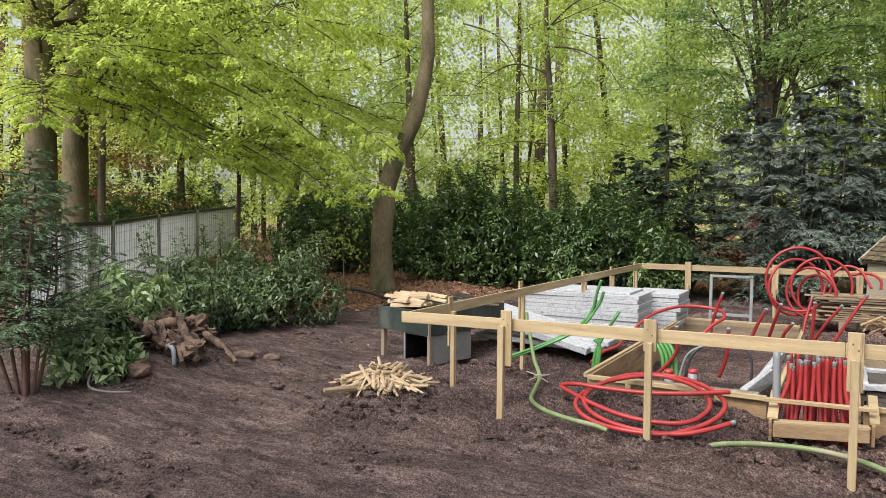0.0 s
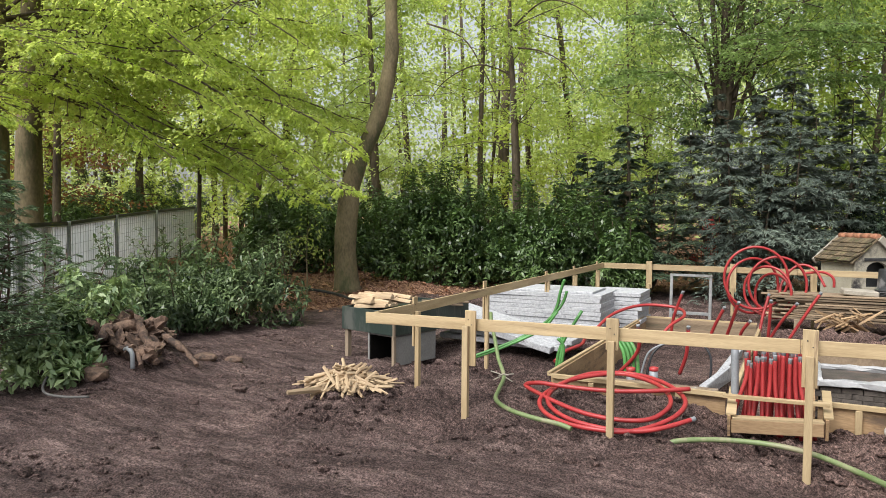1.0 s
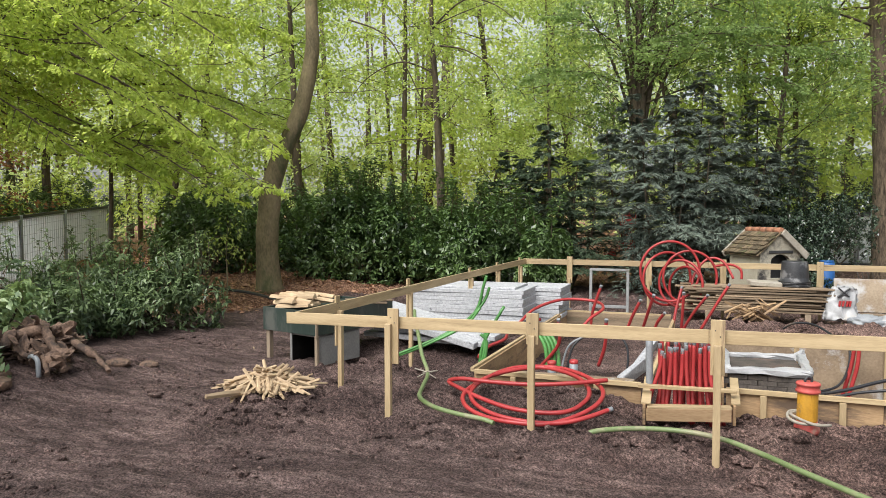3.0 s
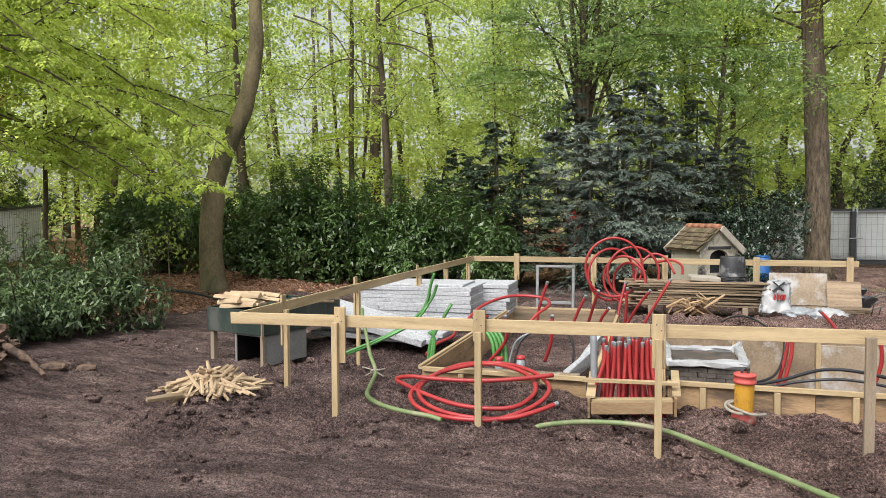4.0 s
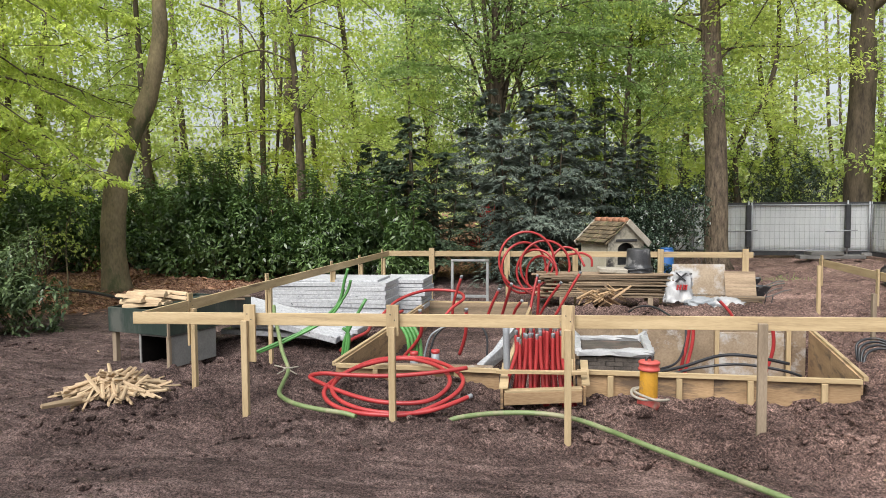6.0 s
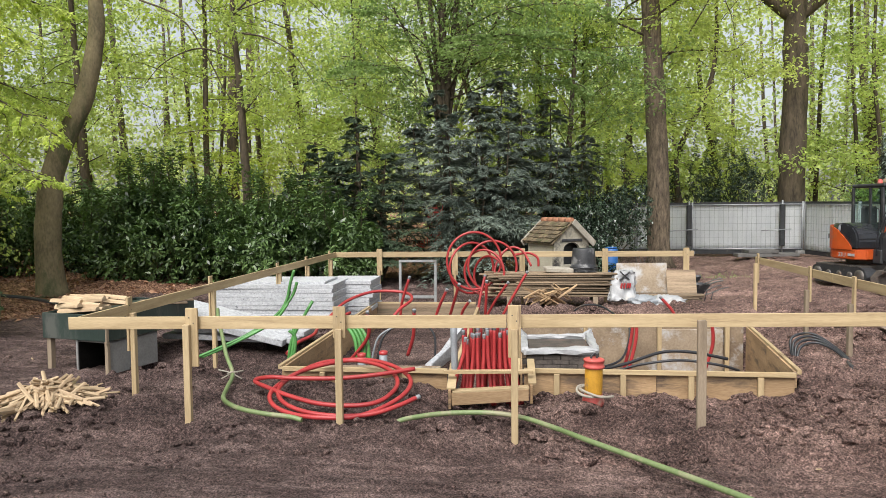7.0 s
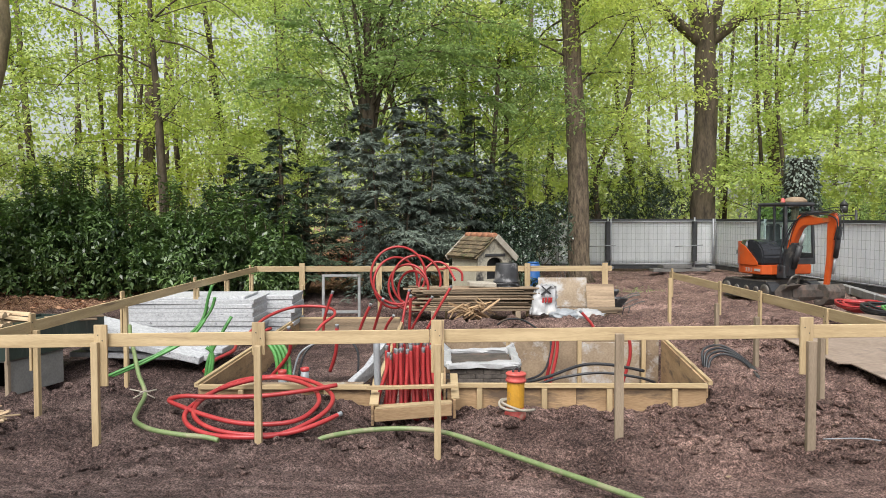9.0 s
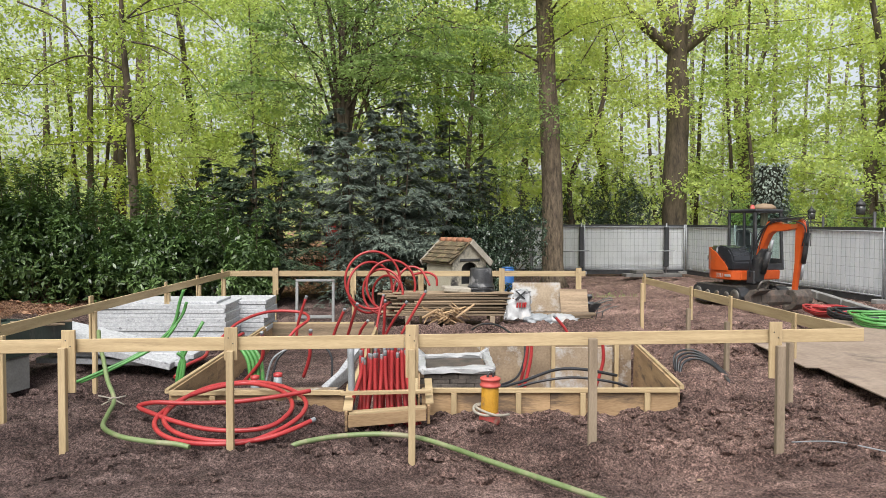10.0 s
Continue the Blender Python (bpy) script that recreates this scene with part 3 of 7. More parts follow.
    litter = ramp(noise_node(28, 3, 0.5), (0.36, (0.085, 0.040, 0.026)), (0.5, (0.31, 0.165, 0.105)), (0.62, (0.52, 0.31, 0.20)))
    col = mix(lit.outputs[0], col, litter)
    l.new(col, b.inputs["Base Color"])
    bp = n.new("ShaderNodeBump")
    bp.inputs["Strength"].default_value, bp.inputs["Distance"].default_value = 1.0, 0.07
    vo = n.new("ShaderNodeTexVoronoi")
    vo.inputs["Scale"].default_value = 13
    wv = n.new("ShaderNodeMix")
    wv.data_type = "VECTOR"
    wv.inputs[0].default_value = 0.06
    wn_ = n.new("ShaderNodeTexNoise")
    wn_.inputs["Scale"].default_value = 9
    l.new(tc.outputs["Object"], wn_.inputs["Vector"])
    l.new(tc.outputs["Object"], wv.inputs[4])
    l.new(wn_.outputs["Color"], wv.inputs[5])
    l.new(wv.outputs[1], vo.inputs["Vector"])
    hh = n.new("ShaderNodeMath")
    hh.operation = "MULTIPLY_ADD"
    hh.inputs[1].default_value = -0.55
    l.new(vo.outputs["Distance"], hh.inputs[0])
    l.new(noise_node(34, 8, 0.74), hh.inputs[2])
    l.new(hh.outputs[0], bp.inputs["Height"])
    l.new(bp.outputs[0], b.inputs["Normal"])
    me.materials.append(m)


build_ground()

# ---- setting-out frame of boards on stakes ----
NEAR_A, NEAR_B = (-4.28, 6.46, 0.89), (4.08, 6.46, 0.985)
LEFT_A, LEFT_B = (-4.20, 6.50, 0.89), (-4.02, 15.5, 0.945)
FAR_A, FAR_B = (-4.06, 15.52, 0.945), (3.62, 15.52, 0.945)
RIGHT_A, RIGHT_B = (4.05, 6.50, 0.985), (4.30, 13.7, 0.945)


def board(name, a, b, label):
    """One batter board; its middle line runs from a to b, with a butt joint where two lengths meet."""
    t = thing(name, label, "batter board", "setting-out boards")
    a, b = Vector(a), Vector(b)
    n = max(1, round((b - a).length / 4.2))
    for i in range(n):
        p, q = a.lerp(b, i / n), a.lerp(b, (i + 1) / n)
        d = (b - a).normalized() * 0.0015
        bm = bmesh.new()
        beam(bm, p + d, q - d, 0.025, 0.118)
        part("plank", bm, M_TIMBER if abs(b.x - a.x) > abs(b.y - a.y) else M_TIMBER_Y, t)
    return t


board("near_batter_board", NEAR_A, NEAR_B, "long pale timber board nailed level to stakes")
board("side_batter_board", LEFT_A, LEFT_B, "pale timber board running back from the corner stake")
board("far_batter_board", FAR_A, FAR_B, "pale timber board across the far side of the site")
board("side_batter_board", RIGHT_A, RIGHT_B, "pale timber board along the road plates")


def post(x, y, facing, top, stake_top, cleat=None, old=False, lean=0.0, w=0.062, cleat_w=0.105, shift=0.0):
    """A driven stake with a short upright cleat that holds the board. facing: the angle to which its face looks."""
    z0 = gz(x, y)
    t = thing("stake", "weathered sawn stake driven into the soil" if old else "fresh sawn timber stake driven into the soil", "stake", "stakes of the setting-out frame",
              pose(x, y, z0, 0, lean, facing))
    bm = bmesh.new()
    box(bm, (-w / 2, -0.026, -0.12), (w / 2, 0.026, stake_top - z0), None, 0.004)
    part("peg", bm, M_OLDSTAKE if old else M_TIMBER_Z, t, "weathered grey-brown peg" if old else "")
    if cleat is not None:
        bm = bmesh.new()
        box(bm, (shift - cleat_w / 2, 0.028, cleat - z0), (shift + cleat_w / 2, 0.053, top - z0), None, 0.003)
        part("cleat", bm, M_TIMBER_Z, t)
        for k, zz in enumerate((top - 0.09, top - 0.14)):
            bm = bmesh.new()
            lathe(bm, [(0.006, 0), (0.006, 0.003)], 6, Matrix.Translation((shift + 0.02 * (k * 2 - 1), 0.026, zz - z0)) @ Matrix.Rotation(radians(90), 4, "X"))
            part("nail", bm, M_LEADGREY, t)
    return t


for x, y, top, st, cl, old, sh in ((-3.06, 6.37, 1.05, 0.90, 0.50, False, 0.035), (-1.62, 6.37, 1.07, 0.87, 0.78, False, 0.0), (-0.03, 6.37, 1.09, 0.88, 0.62, False, 0.0),
                              (1.575, 6.37, 1.0, 0.97, None, True, 0), (3.27, 6.37, 1.11, 0.90, 0.60, True, -0.03)):
    post(x, y, 0, top, st, cl, old, 0.0, 0.062 if not old else 0.075, 0.115, sh)
for x, y, top, cl in ((-4.25, 7.36, 1.03, 0.45), (-4.25, 9.42, 1.06, 0.40), (-4.19, 11.98, 1.04, 0.5), (-4.16, 13.55, 1.04, 0.45), (-4.13, 15.15, 1.05, 0.5)):
    post(x + 0.11, y, 90, top, 0.86, cl, False, 0, 0.062, 0.095)
for x, top in ((-3.03, 1.07), (-1.38, 1.07), (0.06, 1.07), (1.80, 1.06), (3.46, 1.07)):
    post(x, 15.43, 0, top, 0.6, 0.5, False, 0, 0.055, 0.12)
for x, y, top, old in ((4.17, 7.66, 1.04, True), (4.21, 9.35, 1.06, True), (4.26, 10.85, 1.06, True), (4.36, 13.45, 1.08, False)):
    post(x - 0.14, y, 270, top, 0.72 if old else 0.9, 0.55, old, 0, 0.075, 0.08)

# ---- trees ----


def tree(name, label, base, line, r0, bark, leaf, limb_from=3.0, top=None, limbs=14, reach=3.0, per=60, size=0.12, spread=0.9, group="", sprays=4, rise=0.25, bare=0.0, taper=0.82, low=None, low_az=None):
    """A tapered trunk along a line of offsets from its foot, limbs that leave it, and flat sprays of leaves along each limb."""
    bx, by = base
    z0 = gz(bx, by) - 0.08
    t = thing(name, label, "tree", group, pose(bx, by, z0))
    pts = glide([Vector(p) for p in line], 5)
    height = pts[-1].z
    bm = bmesh.new()
    ph = RNG.uniform(0, 6)
    tube(bm, pts, lambda s: r0 * ((1 - taper * s) + 0.45 * math.exp(-s * height / 0.35)) * (1 + 0.03 * math.sin(9 * s + ph)), 14)
    for v in bm.verts:
        w = noise.noise(v.co * 1.7 + Vector((bx, by, 0)))
        v.co += Vector((v.co.x - bx * 0, v.co.y, 0)) * 0.0 + Vector((w, noise.noise(v.co * 1.9 + Vector((by, 3, 1))), 0)) * r0 * 0.12
    part("trunk", bm, bark, t)
    bm = bmesh.new()
    centres = []
    top = top or height
    for i in range(limbs):
        h = limb_from + (top - limb_from) * (i + RNG.uniform(0, 0.9)) / limbs
        k = min(range(len(pts)), key=lambda j: abs(pts[j].z - h))
        a = RNG.uniform(0, 2 * math.pi)
        n = reach * RNG.uniform(0.6, 1.15) * (1 - 0.45 * max(0, (h - limb_from)) / max(top - limb_from, 0.1))
        if low and h < low:
            a = radians(low_az + RNG.uniform(-60, 60))
        d = Vector((math.cos(a), math.sin(a), rise + RNG.uniform(-0.15, 0.25)))
        p = pts[k]
        wob = Vector((RNG.normal(0, 0.45), RNG.normal(0, 0.45), RNG.normal(0, 0.4)))
        arm = glide([p, p + d * n * 0.35 + wob * n * 0.2, p + d * n * 0.7 + wob * n * 0.5 + Vector((0, 0, -0.04 * n)), p + d * n + Vector((0, 0, -0.16 * n))], 3)
        rr = min(0.045, r0 * (1 - 0.8 * h / height) * (0.16 if h < 8 else 0.22))
        tube(bm, arm, lambda s: max(0.006, rr * (1 - 0.9 * s)), 6)
        if RNG.uniform() < bare:
            continue
        for s in np.linspace(0.35, 1.0, sprays):
            q = arm[min(len(arm) - 1, int(s * (len(arm) - 1)))]
            side = Vector((-d.y, d.x, 0)) * RNG.normal(0, 0.28) * n * s
            tip = q + side + Vector((0, 0, RNG.normal(0, 0.15)))
            if side.length > 0.3:
                tube(bm, [q, q.lerp(tip, 0.5) + Vector((0, 0, 0.06)), tip], lambda s: 0.012 * (1.2 - s), 4)
            centres.append(tip)
    tagged(part("bough_work", bm, M_DARKBARK, t), kind="stuff")
    c = np.array([tuple(q) for q in centres])
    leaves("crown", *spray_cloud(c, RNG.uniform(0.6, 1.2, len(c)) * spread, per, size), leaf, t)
    return t


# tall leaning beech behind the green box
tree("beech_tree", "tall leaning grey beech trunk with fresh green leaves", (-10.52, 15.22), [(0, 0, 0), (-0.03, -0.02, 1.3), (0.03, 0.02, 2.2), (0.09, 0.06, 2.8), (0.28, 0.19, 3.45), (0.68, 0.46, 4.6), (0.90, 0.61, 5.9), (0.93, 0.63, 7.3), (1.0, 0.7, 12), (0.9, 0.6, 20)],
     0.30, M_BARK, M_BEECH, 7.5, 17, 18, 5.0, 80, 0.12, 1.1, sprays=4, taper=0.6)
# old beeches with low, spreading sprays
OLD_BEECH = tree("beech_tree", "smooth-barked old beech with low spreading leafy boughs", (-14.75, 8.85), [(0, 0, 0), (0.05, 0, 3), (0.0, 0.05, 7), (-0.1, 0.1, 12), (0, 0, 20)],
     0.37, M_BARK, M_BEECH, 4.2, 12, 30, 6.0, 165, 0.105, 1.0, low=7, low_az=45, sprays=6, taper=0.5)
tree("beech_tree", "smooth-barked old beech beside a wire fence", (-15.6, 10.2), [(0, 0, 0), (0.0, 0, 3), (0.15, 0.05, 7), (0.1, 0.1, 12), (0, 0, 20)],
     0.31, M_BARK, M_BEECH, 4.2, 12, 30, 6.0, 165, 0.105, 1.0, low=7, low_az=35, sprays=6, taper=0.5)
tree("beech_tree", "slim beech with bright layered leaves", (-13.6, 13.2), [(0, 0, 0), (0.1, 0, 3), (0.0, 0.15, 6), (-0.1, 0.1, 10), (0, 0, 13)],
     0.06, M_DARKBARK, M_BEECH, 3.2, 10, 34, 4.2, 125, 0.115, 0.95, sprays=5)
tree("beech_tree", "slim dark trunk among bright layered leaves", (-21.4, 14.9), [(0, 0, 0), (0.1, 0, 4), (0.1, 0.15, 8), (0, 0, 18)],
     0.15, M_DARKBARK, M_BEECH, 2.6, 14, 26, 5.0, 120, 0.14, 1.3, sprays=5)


def layered_bough(t, a, b, half, count, size, leaf, r=0.04):
    """A long bough from a to b with side shoots in one flat, drooping layer, its leaves facing the sky."""
    a, b = Vector(a) - t.matrix_world.translation, Vector(b) - t.matrix_world.translation
    n = (b - a).length
    wob = Vector((RNG.normal(0, 0.05), RNG.normal(0, 0.05), 0.10)) * n
    line = glide([a, a.lerp(b, 0.35) + wob, a.lerp(b, 0.7) + wob * 0.8, b], 5)
    bm = bmesh.new()
    tube(bm, line, lambda s: r * (1.05 - 0.9 * s), 6)
    at, al = [], []
    shoots = 22
    for i in range(shoots):
        k = 0.22 + 0.78 * (i + RNG.uniform(0, 0.8)) / shoots
        j = min(len(line) - 2, int(k * (len(line) - 1)))
        p, d = line[j], (line[j + 1] - line[j]).normalized()
        side = Vector((-d.y, d.x, 0)).normalized() * (1 if i % 2 else -1)
        w = half * RNG.uniform(0.5, 1.15) * (1.15 - 0.75 * k)
        tip = p + (side * 0.85 + d * 0.6) * w + Vector((0, 0, RNG.normal(-0.16, 0.12) * w))
        mid = p.lerp(tip, 0.55) + Vector((0, 0, 0.08 * w))
        tube(bm, glide([p, mid, tip], 3), lambda s: 0.010 * (1.15 - s), 4)
        m = count // shoots
        u = RNG.uniform(0.12, 1.08, m)
        c = np.outer((1 - u) ** 2, p) + np.outer(2 * u * (1 - u), mid) + np.outer(u * u, tip)
        across = np.cross(np.array(tip - p), [0, 0, 1.0])
        across /= max(np.linalg.norm(across), 1e-6)
        off = RNG.normal(0, 0.17, m) * (1.25 - u) * w
        c += np.outer(off, across) + np.stack([0 * u, 0 * u, -0.25 * np.abs(off) + RNG.normal(0, 0.025, m)], 1)
        at.append(c)
        al.append(np.array(tip - p)[None] / w * 0.6 + np.outer(np.sign(off), across) * 0.8 + np.array([0, 0, -0.25]) + RNG.normal(0, 0.25, (m, 3)))
    tagged(part("bough", bm, M_DARKBARK, t), kind="stuff")
    at, al = np.concatenate(at), np.concatenate(al)
    leaves("bough_leaves", at, al, np.array([0, 0, 1.0]) + RNG.normal(0, 0.3, at.shape), size * RNG.uniform(0.7, 1.25, len(at)), leaf, t, 0.62)


for a, b, half in (((-14.7, 8.9, 5.6), (-8.7, 11.3, 3.0), 1.5), ((-15.5, 10.2, 4.6), (-10.4, 11.7, 2.85), 1.4), ((-14.7, 8.9, 6.6), (-9.2, 9.4, 4.4), 1.5), ((-15.5, 10.2, 6.2), (-9.9, 13.4, 3.7), 1.6),
                   ((-13.6, 13.2, 4.0), (-9.8, 12.2, 2.75), 1.1), ((-14.7, 8.9, 4.3), (-11.4, 9.9, 3.25), 1.2), ((-14.7, 8.9, 5.2), (-10.6, 7.8, 4.5), 1.3), ((-14.7, 8.9, 7.6), (-8.6, 8.7, 6.0), 1.6),
                   ((-15.5, 10.2, 7.4), (-9.0, 12.2, 5.2), 1.6), ((-13.6, 13.2, 5.0), (-10.0, 15.0, 4.2), 1.3), ((-15.5, 10.2, 5.4), (-12.2, 12.9, 3.1), 1.3), ((-14.7, 8.9, 4.6), (-12.3, 7.4, 3.5), 1.1),
                   ((-13.6, 13.2, 6.2), (-9.3, 14.2, 6.0), 1.4), ((-14.7, 8.9, 6.0), (-11.2, 6.4, 5.6), 1.3), ((-15.5, 10.2, 8.4), (-10.4, 14.6, 7.2), 1.6), ((-13.6, 13.2, 3.9), (-8.15, 11.8, 2.4), 1.1), ((-13.6, 13.2, 3.6), (-8.9, 11.5, 2.25), 1.2), ((-14.7, 8.9, 4.4), (-9.7, 10.9, 2.45), 1.3),
                   ((-14.7, 8.9, 4.8), (-10.3, 9.6, 2.9), 1.2), ((-13.6, 13.2, 4.6), (-8.4, 12.6, 3.3), 1.2), ((-14.7, 8.9, 5.0), (-9.0, 10.4, 3.5), 1.3)):
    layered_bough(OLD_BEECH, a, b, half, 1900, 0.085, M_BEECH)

# slim pine between, bare below
SLIM = tree("pine_tree", "slim dark pine trunk with thin bare side twigs", (-8.6, 22.4), [(0, 0, 0), (-0.1, 0, 3), (-0.25, 0, 6), (-0.42, 0, 9), (-0.5, 0, 18)],
     0.17, M_DARKBARK, M_GREEN, 4.0, 15, 26, 2.6, 70, 0.14, 0.8, bare=0.35)
tree("pine_tree", "dark slanting trunk deep in the wood", (-14.8, 23.5), [(0, 0, 0), (-0.1, 0, 4), (-0.35, 0, 9), (-0.6, 0, 18)],
     0.19, M_DARKBARK, M_GREEN, 3.2, 15, 26, 4.2, 90, 0.15, 1.2, sprays=5)
for way in (((-3.6, 0.2, 8.6), (-2.1, 0, 7.9), (-1.2, -0.1, 6.6), (-0.45, -0.2, 5.3), (0.6, -0.3, 4.7)), ((-0.35, 0, 8.0), (0.8, -0.2, 8.7), (1.9, -0.3, 8.4), (2.8, -0.3, 7.6)), ((-0.3, 0, 6.5), (-1.4, -0.2, 6.9), (-2.6, -0.2, 6.5), (-3.3, -0.2, 5.8)), ((-0.3, 0, 7.4), (0.7, 0.1, 7.2), (1.6, 0, 6.6), (2.2, 0, 5.7))):
    bm = bmesh.new()
    tube(bm, glide([Vector(q) for q in way], 5), lambda s: 0.032 * (1.1 - 0.8 * s), 5)
    part("bare_branch", bm, M_DARKBARK, SLIM)
# thick pine near the end of the far board
tree("pine_tree", "thick straight pine trunk with furrowed brown bark", (4.55, 24.3), [(0, 0, 0), (-0.05, 0, 3), (-0.18, 0, 6), (-0.34, 0, 9), (-0.6, 0, 16), (-0.7, 0, 26)],
     0.40, M_PINE, M_YELLOW, 6.6, 15, 22, 4.6, 130, 0.14, 1.2, sprays=5, taper=0.5)
# big forked oak behind the fence
OAK = tree("oak_tree", "big oak forking into heavy limbs behind the fence", (11.6, 32.4), [(0, 0, 0), (-0.05, 0, 3.5), (0.05, 0, 7), (0.0, 0, 9.5), (0.05, 0.0, 10.6), (0.1, 0, 11.2)],
     0.56, M_DARKBARK, M_YELLOW, 10.4, 11.2, 10, 6, 60, 0.19, 1.5, sprays=4, taper=0.3, rise=0.5)
bm = bmesh.new()
for tip in ((-3.4, 0.2, 13.2), (-0.4, 0.3, 15.5), (3.4, 0.2, 13.0), (1.6, 0.8, 15.0), (-1.2, 0.8, 14.5)):
    a, b = Vector((0, 0, 9.9)), Vector(tip)
    tube(bm, glide([a, a.lerp(b, 0.5) + Vector((0, 0, -0.2)), b], 5), lambda s: 0.30 * (1 - 0.62 * s), 9)
part("fork", bm, M_DARKBARK, OAK)

SOME = ((-18.5, 20.5, 0.13, M_BEECH), (-16.8, 28.0, 0.2, M_GREEN), (-12.0, 27.0, 0.14, M_BEECH), (-5.2, 27.5, 0.15, M_GREEN), (-1.5, 26.0, 0.17, M_GREEN), (0.8, 29.0, 0.16, M_BEECH),
        (2.6, 27.4, 0.12, M_GREEN), (7.6, 33.0, 0.16, M_YELLOW), (9.2, 38.0, 0.2, M_YELLOW), (16.8, 36.3, 0.24, M_YELLOW), (15.4, 33.0, 0.13, M_GREEN), (19.5, 30.5, 0.25, M_YELLOW),
        (18.6, 25.6, 0.2, M_GREEN), (22.0, 33.5, 0.16, M_YELLOW), (-24.5, 21.0, 0.17, M_BEECH), (-25.5, 17.5, 0.15, M_COPPER), (-21.0, 26.0, 0.2, M_GREEN), (-26.0, 15.0, 0.2, M_YELLOW), (-9.0, 31.0, 0.2, M_BEECH), (5.0, 35.0, 0.2, M_GREEN))
for bx, by, r0, leaf in SOME:
    k = RNG.normal(0, 0.25, (4, 2))
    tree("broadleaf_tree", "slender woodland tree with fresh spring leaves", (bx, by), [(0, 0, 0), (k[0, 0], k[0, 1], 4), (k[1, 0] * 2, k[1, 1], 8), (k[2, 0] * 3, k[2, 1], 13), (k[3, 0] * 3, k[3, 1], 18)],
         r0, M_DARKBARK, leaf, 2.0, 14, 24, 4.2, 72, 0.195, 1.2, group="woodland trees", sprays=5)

HORN = tree("hornbeam", "dark-leaved hornbeam with many rising limbs above the spruce", (-2.3, 22.0), [(0, 0, 0), (0.1, 0, 3), (0.0, 0.1, 6), (-0.1, 0.1, 10), (0.1, 0, 15)],
     0.14, M_DARKBARK, M_SHADE, 3.0, 14, 44, 3.6, 80, 0.13, 1.0, sprays=5, rise=0.75)
tree("beech_tree", "young beech with dense low green boughs", (-5.2, 22.8), [(0, 0, 0), (0.1, 0, 3), (0.0, 0.1, 6), (-0.1, 0, 10)],
     0.08, M_DARKBARK, M_GREEN, 1.6, 9.5, 32, 2.8, 70, 0.115, 0.9, sprays=4, rise=0.4)
tree("hornbeam", "second dark-leaved hornbeam behind the little house", (1.5, 25.0), [(0, 0, 0), (0.1, 0, 3), (0.3, 0.1, 6), (0.5, 0.1, 10), (0.6, 0, 15)],
     0.13, M_DARKBARK, M_SHADE, 3.0, 14, 30, 3.4, 75, 0.14, 1.0, sprays=5, rise=0.7)

for tip, r in (((-1.5, 0.2, 11.5), 0.07), ((-0.75, -0.3, 12.5), 0.10), ((0.1, 0.1, 13.0), 0.13), ((1.0, -0.2, 12.5), 0.10), ((1.9, 0.3, 11.5), 0.08), ((3.8, -0.3, 9.6), 0.06), ((-2.8, 0.2, 9.8), 0.05)):
    b = Vector(tip)
    bm = bmesh.new()
    tube(bm, glide([Vector((0.05, 0, 3.8)), Vector((b.x * 0.22, b.y * 0.3, 6.2)), Vector((b.x * 0.62, b.y * 0.7, 4.8 + b.z * 0.38)), b], 5), lambda s: r * (1.1 - 0.8 * s), 7)
    part("limb", bm, M_DARKBARK, HORN)
for a, b in (((-2.2, 22, 5.6), (-5.2, 20.6, 6.0)), ((-2.2, 22, 6.2), (-4.2, 19.6, 7.4)), ((-2.2, 22, 5.4), (-1.2, 18.8, 6.4)), ((-2.2, 22, 6.4), (0.9, 19.8, 6.6)), ((-2.2, 22, 7.0), (2.6, 20.8, 7.4)), ((-2.2, 22, 7.2), (-2.6, 18.8, 8.2)),
             ((-2.2, 22, 5.2), (1.9, 21.0, 5.3)), ((-2.2, 22, 7.6), (0.6, 19.2, 8.6)), ((-2.2, 22, 5.8), (3.2, 21.8, 6.1))):
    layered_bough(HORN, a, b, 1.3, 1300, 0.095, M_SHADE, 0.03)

tree("sapling", "thin young beech sapling in the leaf litter", (-10.25, 13.2), [(0, 0, 0), (0.03, 0, 0.7), (0.0, 0.02, 1.3), (0.05, 0, 1.9)], 0.022, M_BARK, M_GREEN, 1.1, 1.9, 6, 0.8, 12, 0.09, 0.36, sprays=3)

# the wood beyond, without end
def far_wood():
    n = 3200
    b = np.radians(RNG.uniform(-180, 180, n))
    front = RNG.uniform(0, 1, n) < 0.8
    b = np.where(front, np.radians(RNG.uniform(-75, 45, n)), b)
    d = RNG.uniform(38, 75, n)
    c = np.stack([np.sin(b) * d, np.cos(b) * d, 0.5 + 24 * RNG.beta(1.0, 1.7, n)], 1)
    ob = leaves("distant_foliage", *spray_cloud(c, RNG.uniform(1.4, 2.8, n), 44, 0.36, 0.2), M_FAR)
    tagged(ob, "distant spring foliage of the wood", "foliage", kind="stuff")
    bm = bmesh.new()
    for i in range(170):
        b = radians(RNG.uniform(-70, 42) if i < 120 else RNG.uniform(-180, 180))
        d = RNG.uniform(36, 72)
        x, y = math.sin(b) * d, math.cos(b) * d
        r, lean = RNG.uniform(0.08, 0.26), RNG.normal(0, 0.5, 2)
        tube(bm, [Vector((x, y, -0.3)), Vector((x + lean[0], y, 8)), Vector((x + lean[0] * 2, y + lean[1], 20))], lambda s: r * (1 - 0.6 * s), 6)
    tagged(part("distant_trunks", bm, M_DARKBARK), "many far trunks deep in the wood", "trunks", kind="stuff")


far_wood()


